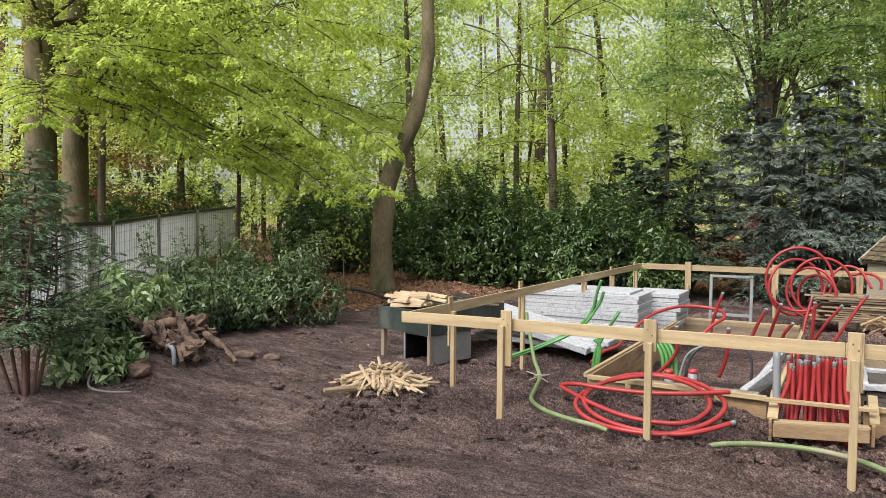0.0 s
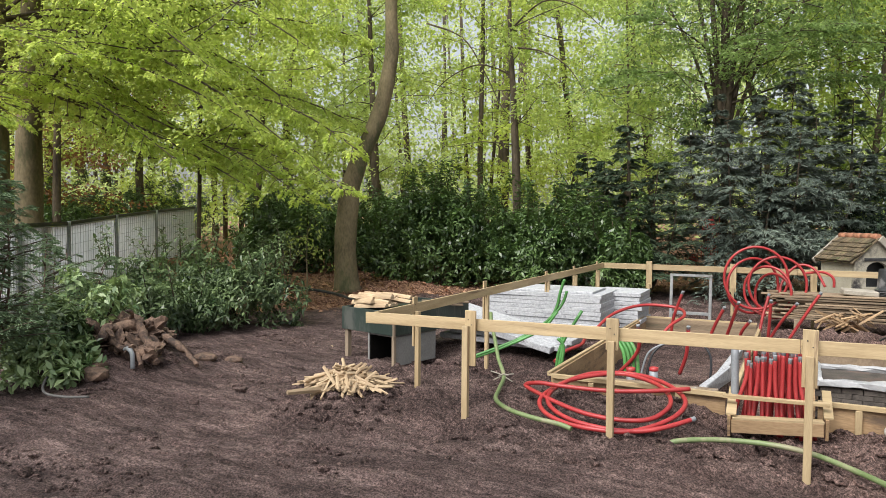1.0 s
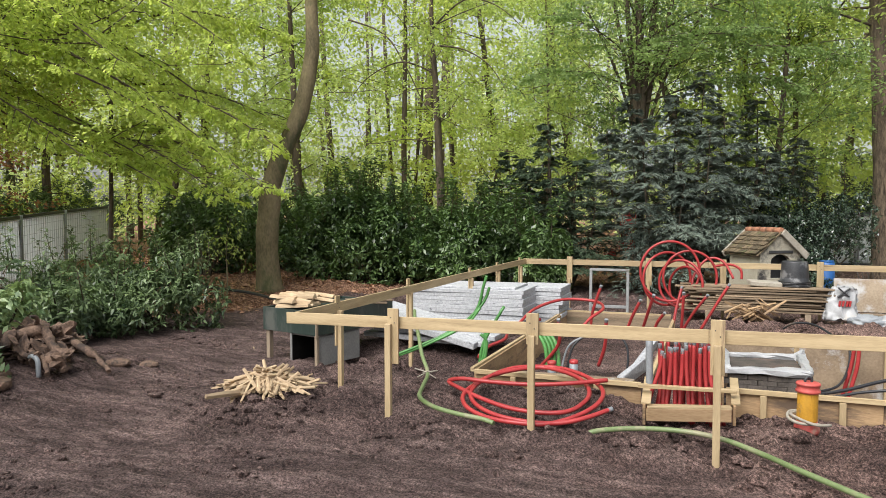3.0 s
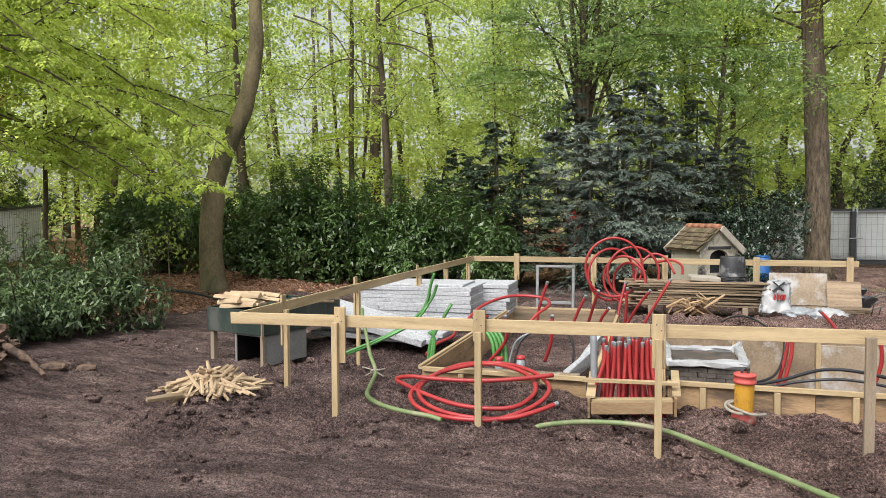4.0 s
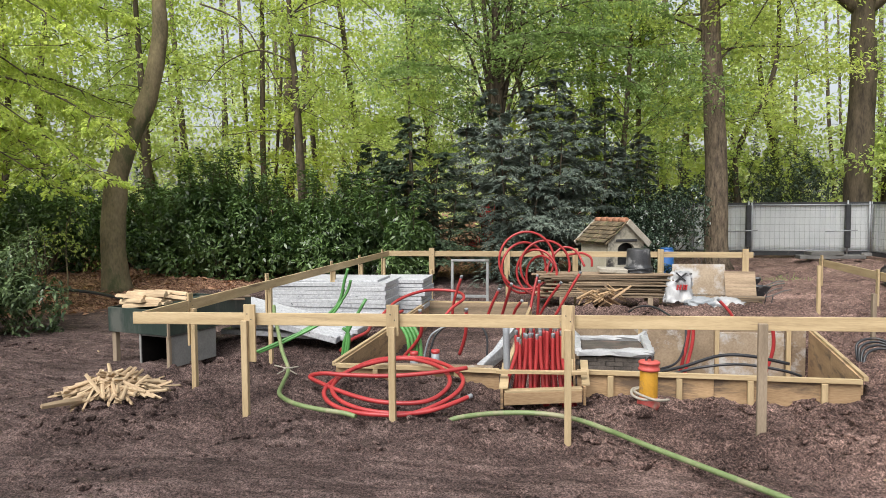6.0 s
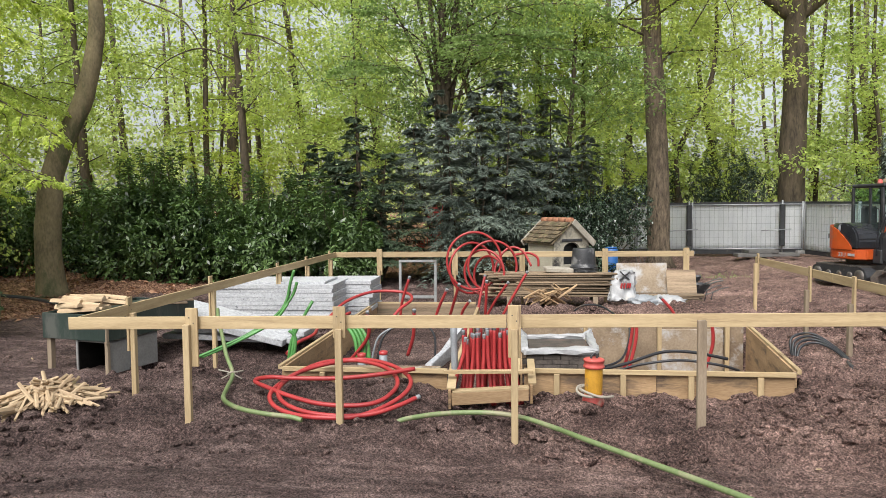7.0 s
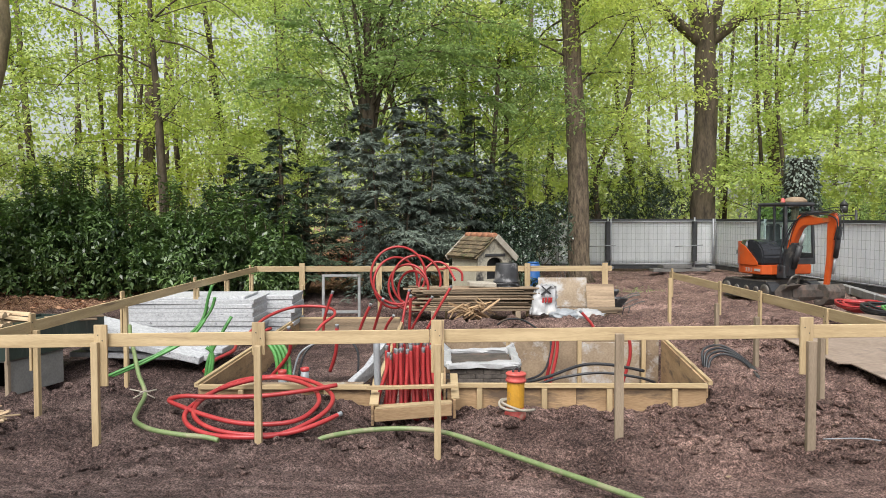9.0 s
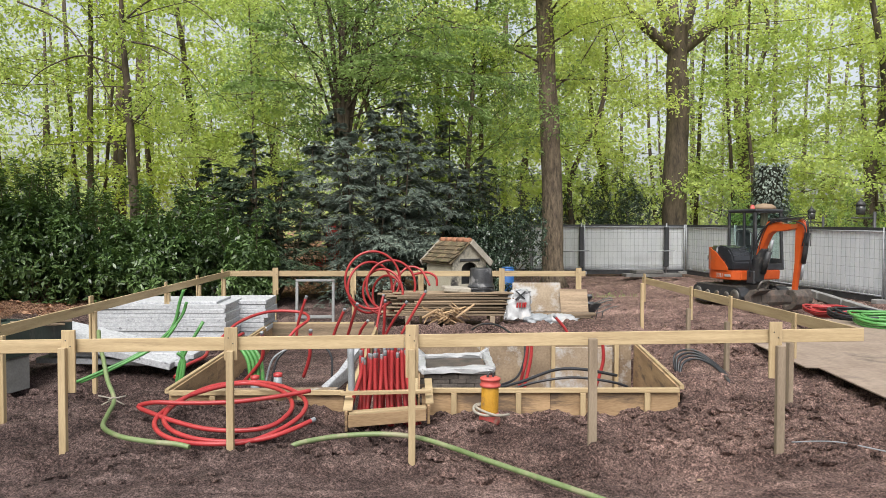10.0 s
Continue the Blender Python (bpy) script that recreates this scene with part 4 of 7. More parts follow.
# ---- evergreen shrubs ----
def bush(name, label, base, size, leaf, count, length, sticks=9, category="shrub", width=0.42, lumps=16, floor=0.0, group="", wild=0.35, shoots=0):
    """A shrub of several stems, its leaves set in whorls over uneven lumps, with shoots standing out of the top."""
    bx, by = base
    t = thing(name, label, category, group, pose(bx, by, gz(bx, by) - 0.05))
    sx, sy, sz = size
    bm = bmesh.new()
    heads = []
    for i in range(lumps):
        a, r = RNG.uniform(0, 2 * math.pi), math.sqrt(RNG.uniform(0.05, 1))
        heads.append((math.cos(a) * r * sx * 0.78, math.sin(a) * r * sy * 0.78, floor + sz * RNG.uniform(0.12, 1.0) ** 0.8 * (1 - 0.35 * r) * 0.92))
    for h in heads[:sticks]:
        h = Vector(h)
        tube(bm, glide([Vector((h.x * 0.2, h.y * 0.2, 0)), Vector((h.x * 0.55, h.y * 0.55, h.z * 0.55)), h], 4), lambda s: 0.035 * (1.1 - s), 5)
    hd = np.array(heads)
    pick = RNG.integers(0, len(hd), count // 7)
    d = unit(RNG.normal(0, 1, (len(pick), 3)) + np.array([0, 0, 0.35]))
    rad = np.array([sx, sy, sz * 0.8]) * RNG.uniform(0.20, 0.36, (len(hd), 1))
    tips = hd[pick] + d * rad[pick] * (RNG.uniform(0.35, 1.0, (len(pick), 1)) ** 0.5)
    for i in range(shoots):
        a, r = RNG.uniform(0, 2 * math.pi), math.sqrt(RNG.uniform(0, 1))
        p = Vector((math.cos(a) * r * sx * 0.85, math.sin(a) * r * sy * 0.85, sz * RNG.uniform(0.55, 0.95)))
        q = p + Vector((RNG.normal(0, 0.14), RNG.normal(0, 0.14), RNG.uniform(0.35, 0.8)))
        tube(bm, [p, p.lerp(q, 0.5), q], lambda s: 0.010 * (1.2 - s), 4)
        u = np.linspace(0.15, 1.0, 6)[:, None]
        tips = np.concatenate([tips, np.array(p) * (1 - u) + np.array(q) * u])
        d = np.concatenate([d, unit(np.array(q - p)[None] + RNG.normal(0, 0.12, (6, 3)))])
    tagged(part("stem_work", bm, M_DARKBARK, t), kind="stuff")
    tips[:, 2] = np.maximum(tips[:, 2], 0.08)
    k = len(tips)
    u = unit(np.cross(d, RNG.normal(0, 1, (k, 3))))
    v = np.cross(d, u)
    a = (np.arange(7) * 2 * np.pi / 7)[None] + RNG.normal(0, 0.3, (k, 7))
    out = (u[:, None] * np.cos(a)[..., None] + v[:, None] * np.sin(a)[..., None]).reshape(-1, 3) * 0.9 + np.repeat(d, 7, 0) * RNG.uniform(-0.05, 0.6, (k * 7, 1)) + RNG.normal(0, 0.2, (k * 7, 3)) * np.array([1, 1, 0.7]) + np.array([0, 0, -0.12])
    face = np.repeat(d, 7, 0) * 0.5 + np.array([0, 0, 0.8]) + RNG.normal(0, wild, (k * 7, 3))
    leaves("foliage", np.repeat(tips, 7, 0) + RNG.normal(0, 0.02, (k * 7, 3)), out, face, length * RNG.uniform(0.6, 1.2, k * 7), leaf, t, width)
    return t


for bx, by, sx, sy, sz, n in ((-10.3, 17.4, 1.3, 1.1, 2.0, 8000), (-8.9, 17.2, 1.3, 1.1, 2.8, 11000), (-7.7, 17.9, 1.2, 1.2, 2.3, 9000), (-6.6, 17.3, 1.2, 1.0, 2.0, 9000), (-5.7, 17.8, 1.2, 1.2, 2.6, 10000), (-4.5, 17.7, 1.1, 1.1, 2.2, 9000),
                              (-6.9, 19.4, 1.8, 1.3, 2.7, 8000), (-9.5, 19.2, 1.8, 1.3, 3.0, 8000), (-11.6, 19.0, 1.5, 1.2, 2.4, 6000)):
    bush("rhododendron", "dense dark green rhododendron with glossy leaves", (bx, by), (sx, sy, sz), M_LAUREL, n, 0.15, group="shrub border", lumps=22, shoots=16)
bush("holly", "dark glossy holly bush beside the pine", (2.45, 22.3), (1.5, 1.3, 3.4), M_HOLLY, 13000, 0.10, lumps=26, shoots=14)
bush("holly", "dark glossy holly bush behind the little house", (1.6, 21.4), (1.5, 1.3, 2.8), M_HOLLY, 10000, 0.10, lumps=22, shoots=10)
bush("holly", "low dark holly in front of the blue drum", (2.35, 19.7), (0.9, 0.4, 0.62), M_HOLLY, 2200, 0.10, lumps=14)
for bx, by, sz in ((6.6, 33.0, 4.6), (9.2, 33.2, 5.2), (14.5, 30.5, 3.6), (17.5, 28.0, 3.2), (20.0, 27.0, 3.2)):
    bush("evergreen_shrub", "dark evergreen shrub behind the fence", (bx, by), (2.4, 1.6, sz), M_DARKYEW if bx < 11 else M_SHADE, 9000, 0.13, group="shrubs behind the fence", lumps=24, shoots=12)
for bx, by, sx, sy, sz in ((-15.5, 18.5, 2.2, 1.4, 2.6), (-12.8, 19.6, 2.2, 1.4, 2.6), (-17.5, 21.5, 2.4, 1.4, 2.8), (-11.2, 21.5, 2.4, 1.4, 3.0), (-14.2, 17.2, 1.8, 1.2, 2.3), (-20.2, 11.6, 2.0, 1.4, 2.6), (-22.6, 15.4, 2.2, 1.5, 2.8), (-24.6, 19.0, 2.2, 1.5, 2.8), (-25.5, 23.0, 2.4, 1.6, 3.0), (-18.4, 8.6, 1.8, 1.4, 2.4)):
    bush("rhododendron", "shaded rhododendron at the edge of the wood", (bx, by), (sx, sy, sz), M_LAUREL, 6000, 0.17, group="shaded shrubs", lumps=24, shoots=8)
bush("rhododendron", "broad rhododendron with leathery leaves over the stump", (-9.9, 8.4), (1.5, 1.2, 1.35), M_RHODO, 9000, 0.125, lumps=24, shoots=12, width=0.34)
bush("rhododendron", "rhododendron spreading along the dug path", (-9.4, 10.2), (1.2, 1.2, 1.55), M_RHODO, 7500, 0.125, lumps=22, shoots=14, width=0.34)
bush("rhododendron", "low rhododendron in front of the fence", (-11.2, 10.4), (1.3, 1.1, 1.45), M_RHODO, 6000, 0.125, lumps=22, shoots=12, width=0.34)
bush("laurel", "cut laurel shoots hanging pale over the stump", (-8.75, 6.55), (0.7, 0.55, 1.15), M_CUT, 1500, 0.13, lumps=16, sticks=6)
bush("laurel", "dark laurel leaves crowding under the yew", (-8.75, 5.75), (0.9, 0.7, 0.95), M_RHODO, 3200, 0.14, lumps=18, width=0.36)
bush("laurel", "low cut laurel with pale leaf undersides", (-8.1, 5.45), (0.75, 0.6, 0.62), M_CUT, 1900, 0.15, lumps=18)


def conifer(name, label, base, height, spread, leaf, count, stems, needle=0.12, skirt=0.6, trunk_r=0.07, group="", first=0.4, droop=0.25, slim=0.22, per_metre=13, splay=0.5, lift=0.2, twig_gap=0.13, cone=1.8):
    """A bushy conifer: uneven boughs with side twigs hanging from both sides, set with short needled shoots."""
    bx, by = base
    t = thing(name, label, "conifer", group, pose(bx, by, gz(bx, by) - 0.06))
    bb = bmesh.new()
    at, al, fc = [], [], []
    total = sum(int(height * q[2] * per_metre) for q in stems)
    for sx, sy, hh in stems:
        h = height * hh
        line = glide([Vector((sx * splay, sy * splay, 0)), Vector((sx, sy, h * 0.5)), Vector((sx * 1.2 + RNG.normal(0, 0.1), sy * 1.2, h))], 5)
        bm = bmesh.new()
        tube(bm, line, lambda s: trunk_r * (1.05 - s), 8)
        part("stem", bm, M_REDBARK if trunk_r < 0.05 else M_DARKBARK, t)
        nb = int(h * per_metre)
        for i in range(nb):
            s = first / h + (1 - first / h) * (i + RNG.uniform()) / nb
            p = line[min(len(line) - 1, int(s * (len(line) - 1)))]
            p = Vector((p.x, p.y, s * h))
            a = RNG.uniform(0, 2 * math.pi)
            n = max(0.16, spread * (1.02 - s ** cone) * RNG.uniform(0.35, 1.2) * (skirt + (1 - skirt) * min(1, s * 4)))
            d = np.array([math.cos(a), math.sin(a), lift + RNG.normal(0, 0.16) + 0.35 * max(0, s - 0.7)])
            side = np.array([-d[1], d[0], 0])
            arm = [p + Vector(d) * n * k + Vector((0, 0, -droop * n * k * k)) for k in (0, 0.3, 0.6, 0.85, 1.0)]
            tube(bb, arm, lambda q: max(0.004, 0.011 * (1.1 - q)), 4)
            tw = max(4, int(n / twig_gap))
            m = max(3, int(count / total / tw))
            k = np.repeat(np.linspace(0.12, 1.0, tw) + RNG.normal(0, 0.02, tw), m)
            sgn = np.repeat(np.where(np.arange(tw) % 2, 1.0, -1.0), m)
            ln = np.repeat((0.10 + 0.36 * n * (1.02 - np.linspace(0.12, 1.0, tw))) * RNG.uniform(0.6, 1.2, tw), m)
            u = np.tile(np.linspace(0.05, 1.0, m), tw)
            td = unit(d[None] * np.array([1, 1, 0.3]) * 0.62 + side[None] * sgn[:, None] * 0.8)
            hang = np.repeat(RNG.uniform(0.05, 0.55, tw), m)
            c = np.array(p)[None] + np.outer(k * n, d) + np.stack([0 * k, 0 * k, -droop * n * k * k], 1) + td * (u * ln)[:, None] + np.stack([0 * u, 0 * u, -hang * u * u * ln], 1)
            flip = np.where(np.arange(len(u)) % 2, 1.0, -1.0)[:, None]
            at.append(c + RNG.normal(0, 0.008, c.shape))
            al.append(td + np.cross(td, [0, 0, 1.0]) * flip * 0.32 + np.stack([0 * u, 0 * u, -hang * u * 1.3], 1) + RNG.normal(0, 0.12, c.shape))
            fc.append(np.array([0, 0, 1.0]) + RNG.normal(0, 0.4, c.shape))
    tagged(part("bough_work", bb, M_DARKBARK, t), kind="stuff")
    at, al, fc = np.concatenate(at), np.concatenate(al), np.concatenate(fc)
    leaves("needles", at, al, fc, needle * RNG.uniform(0.6, 1.3, len(at)), leaf, t, slim, 0.1)
    return t


conifer("spruce", "tall bushy dark grey-green spruce with drooping twigs", (-1.2, 20.2), 5.9, 2.05, M_SPRUCE, 195000,
        ((0, 0, 0.90), (1.2, 0.4, 0.84), (-1.0, 0.5, 0.93), (0.6, 0.2, 1.0), (0.8, -0.6, 0.72), (-0.6, -0.7, 0.78), (1.9, 0.4, 0.66), (-1.5, 0.1, 0.76), (0.2, -0.9, 0.55)), 0.15, 0.9, 0.06, first=0.7, droop=0.32, slim=0.13, per_metre=12, lift=0.26, twig_gap=0.075)
conifer("yew", "dark upright yew beside the spruce", (-4.3, 19.0), 4.5, 1.7, M_DARKYEW, 60000, ((0, 0, 1), (-0.6, 0.3, 0.8), (0.6, 0.1, 0.78), (0.1, -0.4, 0.66), (1.1, -0.1, 0.55)), 0.14, 0.9, 0.06, slim=0.16, droop=0.3, per_metre=12, lift=0.35, twig_gap=0.08, cone=1.5)
conifer("yew", "dark yew filling the gap behind the shrubs", (-5.7, 20.4), 3.9, 1.5, M_DARKYEW, 26000, ((0, 0, 1), (-0.7, 0.2, 0.8), (0.6, -0.1, 0.86)), 0.15, 0.9, 0.06, slim=0.2, droop=0.3, per_metre=11, lift=0.35, twig_gap=0.1, cone=1.6)
conifer("spruce", "dark spruce behind the little house", (1.0, 23.6), 5.6, 1.9, M_SPRUCE, 26000, ((0, 0, 1), (0.9, 0.4, 0.8)), 0.16, 0.8, 0.09, slim=0.2, per_metre=9)
conifer("yew", "feathery young yew at the edge of the path", (-8.0, 4.55), 2.75, 1.0, M_YEW, 46000, ((-0.05, 0, 1), (-0.3, 0.25, 0.95), (0.16, -0.08, 0.85), (-0.12, 0.45, 0.9), (-0.4, -0.2, 0.8), (0.05, 0.2, 0.7), (-0.2, -0.1, 0.9)), 0.045, 0.8, 0.024, first=0.6, slim=0.2, droop=0.15, per_metre=15, splay=0.3, lift=0.35, twig_gap=0.06)
conifer("yew", "feathery yew in front of the wire fence", (-9.7, 6.5), 1.75, 1.15, M_YEW, 14000, ((0, 0, 1), (-0.25, 0.3, 0.92), (0.3, 0.5, 0.8)), 0.05, 0.9, 0.022, first=0.3, slim=0.2, droop=0.15, per_metre=13, lift=0.4, twig_gap=0.07)

# ---- formwork round the two pits ----
TOP = 0.17


def form_wall(t, a, b, top=TOP, low=-0.38, material=None, thick=0.024):
    """Plywood lining from a to b with a capping batten."""
    a, b = Vector((*a, 0)), Vector((*b, 0))
    n = max(1, round((b - a).length / 1.7))
    for i in range(n):
        p, q = a.lerp(b, i / n), a.lerp(b, (i + 1) / n)
        d = (q - p).normalized() * 0.002
        bm = bmesh.new()
        z = Vector((0, 0, (top + low) / 2))
        beam(bm, p + z + d, q + z - d, thick, top - low)
        part("panel", bm, material or M_PLY, t)
    side = (b - a).normalized().cross(Vector((0, 0, 1)))
    bm = bmesh.new()
    beam(bm, a + Vector((0, 0, top + 0.002)) + side * 0.035, b + Vector((0, 0, top + 0.002)) + side * 0.035, 0.045, 0.05)
    part("batten", bm, M_TIMBER if abs(b.x - a.x) > abs(b.y - a.y) else M_TIMBER_Y, t)
    k = max(2, round((b - a).length / 0.75))
    for i in range(k):
        p = a.lerp(b, (i + 0.5) / k) + side * 0.05
        bm = bmesh.new()
        box(bm, (-0.03, -0.018, -0.16), (0.03, 0.018, top - 0.028), Matrix.Translation(p) @ Matrix.Rotation(math.atan2((b - a).y, (b - a).x), 4, "Z"), 0.003)
        part("peg", bm, M_TIMBER_Z, t)


F1 = thing("formwork", "open plywood formwork box lining the narrow pit", "formwork", "formwork boxes")
form_wall(F1, (-2.64, 7.84), (-0.78, 7.82))
form_wall(F1, (-0.80, 13.28), (-2.66, 13.28), TOP, -0.38, M_OLDBOARD)
form_wall(F1, (-2.66, 13.25), (-2.66, 7.88))
form_wall(F1, (-0.76, 7.86), (-0.78, 13.25), 0.13, -0.2, M_GREYPLY)
F2 = thing("formwork", "open plywood formwork box lining the wide pit", "formwork", "formwork boxes")
form_wall(F2, (0.06, 7.95), (2.90, 7.90), 0.16, -0.6)
form_wall(F2, (2.92, 7.92), (3.30, 10.86), 0.18, -0.6)
form_wall(F2, (3.26, 10.88), (0.04, 10.86), 0.18, -0.6, M_GREYPLY)
form_wall(F2, (0.03, 10.84), (0.03, 7.99), 0.12, -0.6)
# cement-stained sheet and uprights against the back lining
boxed("sheet", (2.05, 10.80, -0.5), (2.95, 10.845, 0.14), M_STAINED, F2, None, 0.004, "plywood sheet with grey cement stains")
for x in (0.95, 2.02, 2.98):
    boxed("upright", (x, 10.78, -0.52), (x + 0.06, 10.84, 0.2), M_TIMBER_Z, F2)

# the small box that holds the bundle of conduits
CB = thing("conduit_box", "small timber box round a bundle of red conduits", "formwork")
for nm, a, b, w, h in (("front_board", (-0.66, 7.06, 0.055), (0.10, 7.22, 0.075), 0.03, 0.12), ("cap_board", (-0.66, 7.10, 0.128), (0.10, 7.26, 0.143), 0.10, 0.022),
                       ("side_board", (-0.68, 7.06, 0.05), (-0.72, 7.80, 0.14), 0.028, 0.20), ("cap_board", (-0.665, 7.07, 0.162), (-0.70, 7.80, 0.252), 0.09, 0.022),
                       ("side_board", (0.13, 7.24, 0.07), (0.12, 7.86, 0.18), 0.028, 0.20), ("cap_board", (0.14, 7.24, 0.182), (0.13, 7.88, 0.292), 0.08, 0.022),
                       ("cross_board", (-0.76, 7.30, 0.275), (0.15, 7.34, 0.285), 0.06, 0.034)):
    bm = bmesh.new()
    beam(bm, a, b, w, h)
    part(nm, bm, M_TIMBER if "cap" in nm or "cross" in nm else M_PLY, CB)

# ---- conduits ----


def pipe(name, label, category, points, r, material, steps=6, sides=8, group="", cap=None, closed=False):
    """A bent pipe; cap: the material of a plug at its upper end."""
    line = glide(points, steps, closed)
    bm = bmesh.new()
    tube(bm, line, r, sides, closed)
    ob = tagged(part(name, bm, material), label, category, group)
    if cap:
        d = (line[-1] - line[-2]).normalized()
        bm = bmesh.new()
        tube(bm, [line[-1] - d * 0.02, line[-1] + d * 0.025, line[-1] + d * 0.03], r * 1.03, sides)
        part("plug", bm, cap, ob, "grey end plug")
    return ob


k = 0
for row in range(3):
    for i in range(10):
        x = -0.585 + i * 0.056 + row * 0.017 + RNG.normal(0, 0.006)
        y = 7.40 + row * 0.07 + RNG.normal(0, 0.006)
        h = 0.59 + 0.05 * row + 0.010 * i + RNG.normal(0, 0.035)
        lean = RNG.normal(0, 0.034) + (0.03 if i < 5 else -0.02)
        spread = 0.05 * (i - 3) / 5
        pipe("conduit", "upright red plastic conduit with a grey end plug", "conduit", [(x - lean + spread, y - 0.05, -0.08), (x - lean * 0.5 + spread * 0.3, y, 0.2), (x + lean * 0.2, y + 0.03, 0.42), (x + lean * 0.5, y + 0.04, h)],
             0.020, M_RED, 4, 8, "bundle of red conduits", M_GREYPIPE)
pipe("downpipe", "upright grey plastic pipe beside the red conduits", "pipe", [(-0.67, 7.60, -0.1), (-0.68, 7.62, 0.3), (-0.69, 7.64, 0.72)], 0.037, M_GREYPIPE, 3, 12)
pipe("duct", "short grey pipe stub behind the conduits", "pipe", [(-0.06, 10.6, -0.1), (-0.06, 10.6, 0.30)], 0.05, M_GREYPIPE, 2, 10)

# big slack coil of red conduit lying over the pit's front board
COIL = ((-1.07, 7.36, 0.29), (-1.46, 7.19, 0.26), (-1.84, 7.1, 0.24), (-2.27, 7.08, 0.24), (-2.55, 7.11, 0.24), (-2.73, 7.19, 0.18), (-2.52, 7.02, 0.15), (-2.21, 6.84, 0.11), (-1.89, 6.72, 0.08),
        (-1.55, 6.69, 0.08), (-1.33, 6.79, 0.1), (-1.22, 7.04, 0.16), (-1.25, 7.28, 0.21), (-1.4, 7.54, 0.25), (-1.63, 7.72, 0.27), (-1.87, 7.81, 0.27), (-2.12, 7.62, 0.26), (-2.34, 7.38, 0.22),
        (-2.45, 7.07, 0.16), (-2.45, 6.84, 0.11), (-2.32, 6.65, 0.06), (-2.08, 6.51, 0.03), (-1.79, 6.44, 0.03), (-1.5, 6.5, 0.03), (-1.26, 6.68, 0.08), (-1.11, 6.94, 0.14), (-1.09, 7.21, 0.2),
        (-1.23, 7.49, 0.24), (-1.46, 7.71, 0.27), (-1.77, 7.88, 0.27), (-2.14, 7.69, 0.27), (-2.36, 7.3, 0.21), (-2.41, 6.99, 0.14), (-2.27, 6.74, 0.08), (-1.99, 6.57, 0.04), (-1.64, 6.5, 0.03),
        (-1.37, 6.55, 0.04), (-1.16, 6.67, 0.08), (-0.98, 6.87, 0.12))
pipe("conduit_coil", "big slack coil of red plastic conduit lying on the soil", "conduit coil", [(x, y, max(z, gz(x, y) + 0.015)) for x, y, z in COIL], 0.023, M_RED, 5, 8, cap=M_GREYPIPE)

# red conduits that rise from the pits and the soil beyond
for j, (a, b, c) in enumerate((((-2.02, 12.1, 0.0), (-1.98, 12.05, 0.35), (-1.84, 12.0, 0.78)), ((-1.48, 12.2, -0.1), (-1.36, 12.1, 0.25), (-1.21, 12.0, 0.57)), ((-1.25, 12.4, -0.1), (-1.12, 12.2, 0.3), (-1.0, 12.0, 0.66)),
                               ((-1.05, 12.6, -0.1), (-0.98, 12.5, 0.15), (-0.86, 12.4, 0.33)), ((-0.60, 12.7, 0.0), (-0.58, 12.6, 0.3), (-0.56, 12.5, 0.66)), ((-0.58, 12.9, 0.0), (-0.42, 12.8, 0.3), (-0.20, 12.7, 0.62)),
                               ((-0.30, 13.0, 0.0), (-0.08, 13.0, 0.4), (0.14, 13.0, 0.78)), ((-0.75, 12.9, 0.0), (-0.70, 13.0, 0.35), (-0.62, 13.1, 0.7)), ((-1.55, 9.9, -0.1), (-1.45, 9.8, 0.2), (-1.42, 9.7, 0.55)),
                               ((-2.28, 9.5, -0.1), (-2.0, 9.4, 0.25), (-1.98, 9.3, 0.58)), ((2.62, 10.6, -0.5), (2.74, 10.55, -0.05), (2.72, 10.5, 0.26)), ((2.62, 12.3, 0.0), (2.54, 12.3, 0.2), (2.35, 12.3, 0.42)),
                               ((1.52, 10.4, -0.5), (1.64, 10.4, 0.0), (1.66, 10.4, 0.27)), ((1.46, 10.45, -0.5), (1.59, 10.5, 0.0), (1.63, 10.5, 0.33)))):
    pipe("conduit", "single red conduit standing out of the soil", "conduit", [a, b, c], 0.025, M_RED, 5, 8, "red conduit ends", M_GREYPIPE)
pipe("conduit", "red conduit arching over the back of the pit", "conduit", [(-3.3, 10.6, 0.05), (-3.0, 10.9, 0.22), (-2.85, 11.6, 0.42), (-2.5, 12.2, 0.52), (-1.98, 12.3, 0.50), (-1.80, 12.0, 0.42), (-1.95, 11.6, 0.30), (-2.1, 11.4, 0.1)], 0.025, M_RED, 6, 8)
pipe("conduit", "red conduit snaking along the pit edge", "conduit", [(-3.05, 9.2, 0.05), (-3.0, 9.5, 0.14), (-2.86, 9.8, 0.2), (-2.9, 10.3, 0.24), (-2.6, 10.9, 0.35)], 0.025, M_RED, 6, 8)

# standing loops of red conduit by the far board
for cx, cz, r, tilt, ph in ((-0.92, 0.86, 0.56, 12, 0), (-0.72, 0.62, 0.44, -20, 1), (-0.55, 0.74, 0.50, 8, 2), (-0.98, 0.70, 0.50, 30, 3), (-0.62, 0.52, 0.40, -35, 4)):
    line = []
    for i in range(14):
        a = 2 * math.pi * i / 14
        line.append(Vector((cx + r * math.cos(a) * math.cos(radians(tilt)), 14.75 + 0.05 * ph + r * math.cos(a) * math.sin(radians(tilt)), max(cz + r * 1.05 * math.sin(a), 0.05))))
    pipe("conduit_loop", "upright loop of red plastic conduit", "conduit coil", line, 0.025, M_RED, 4, 8, "loops of red conduit", closed=True)
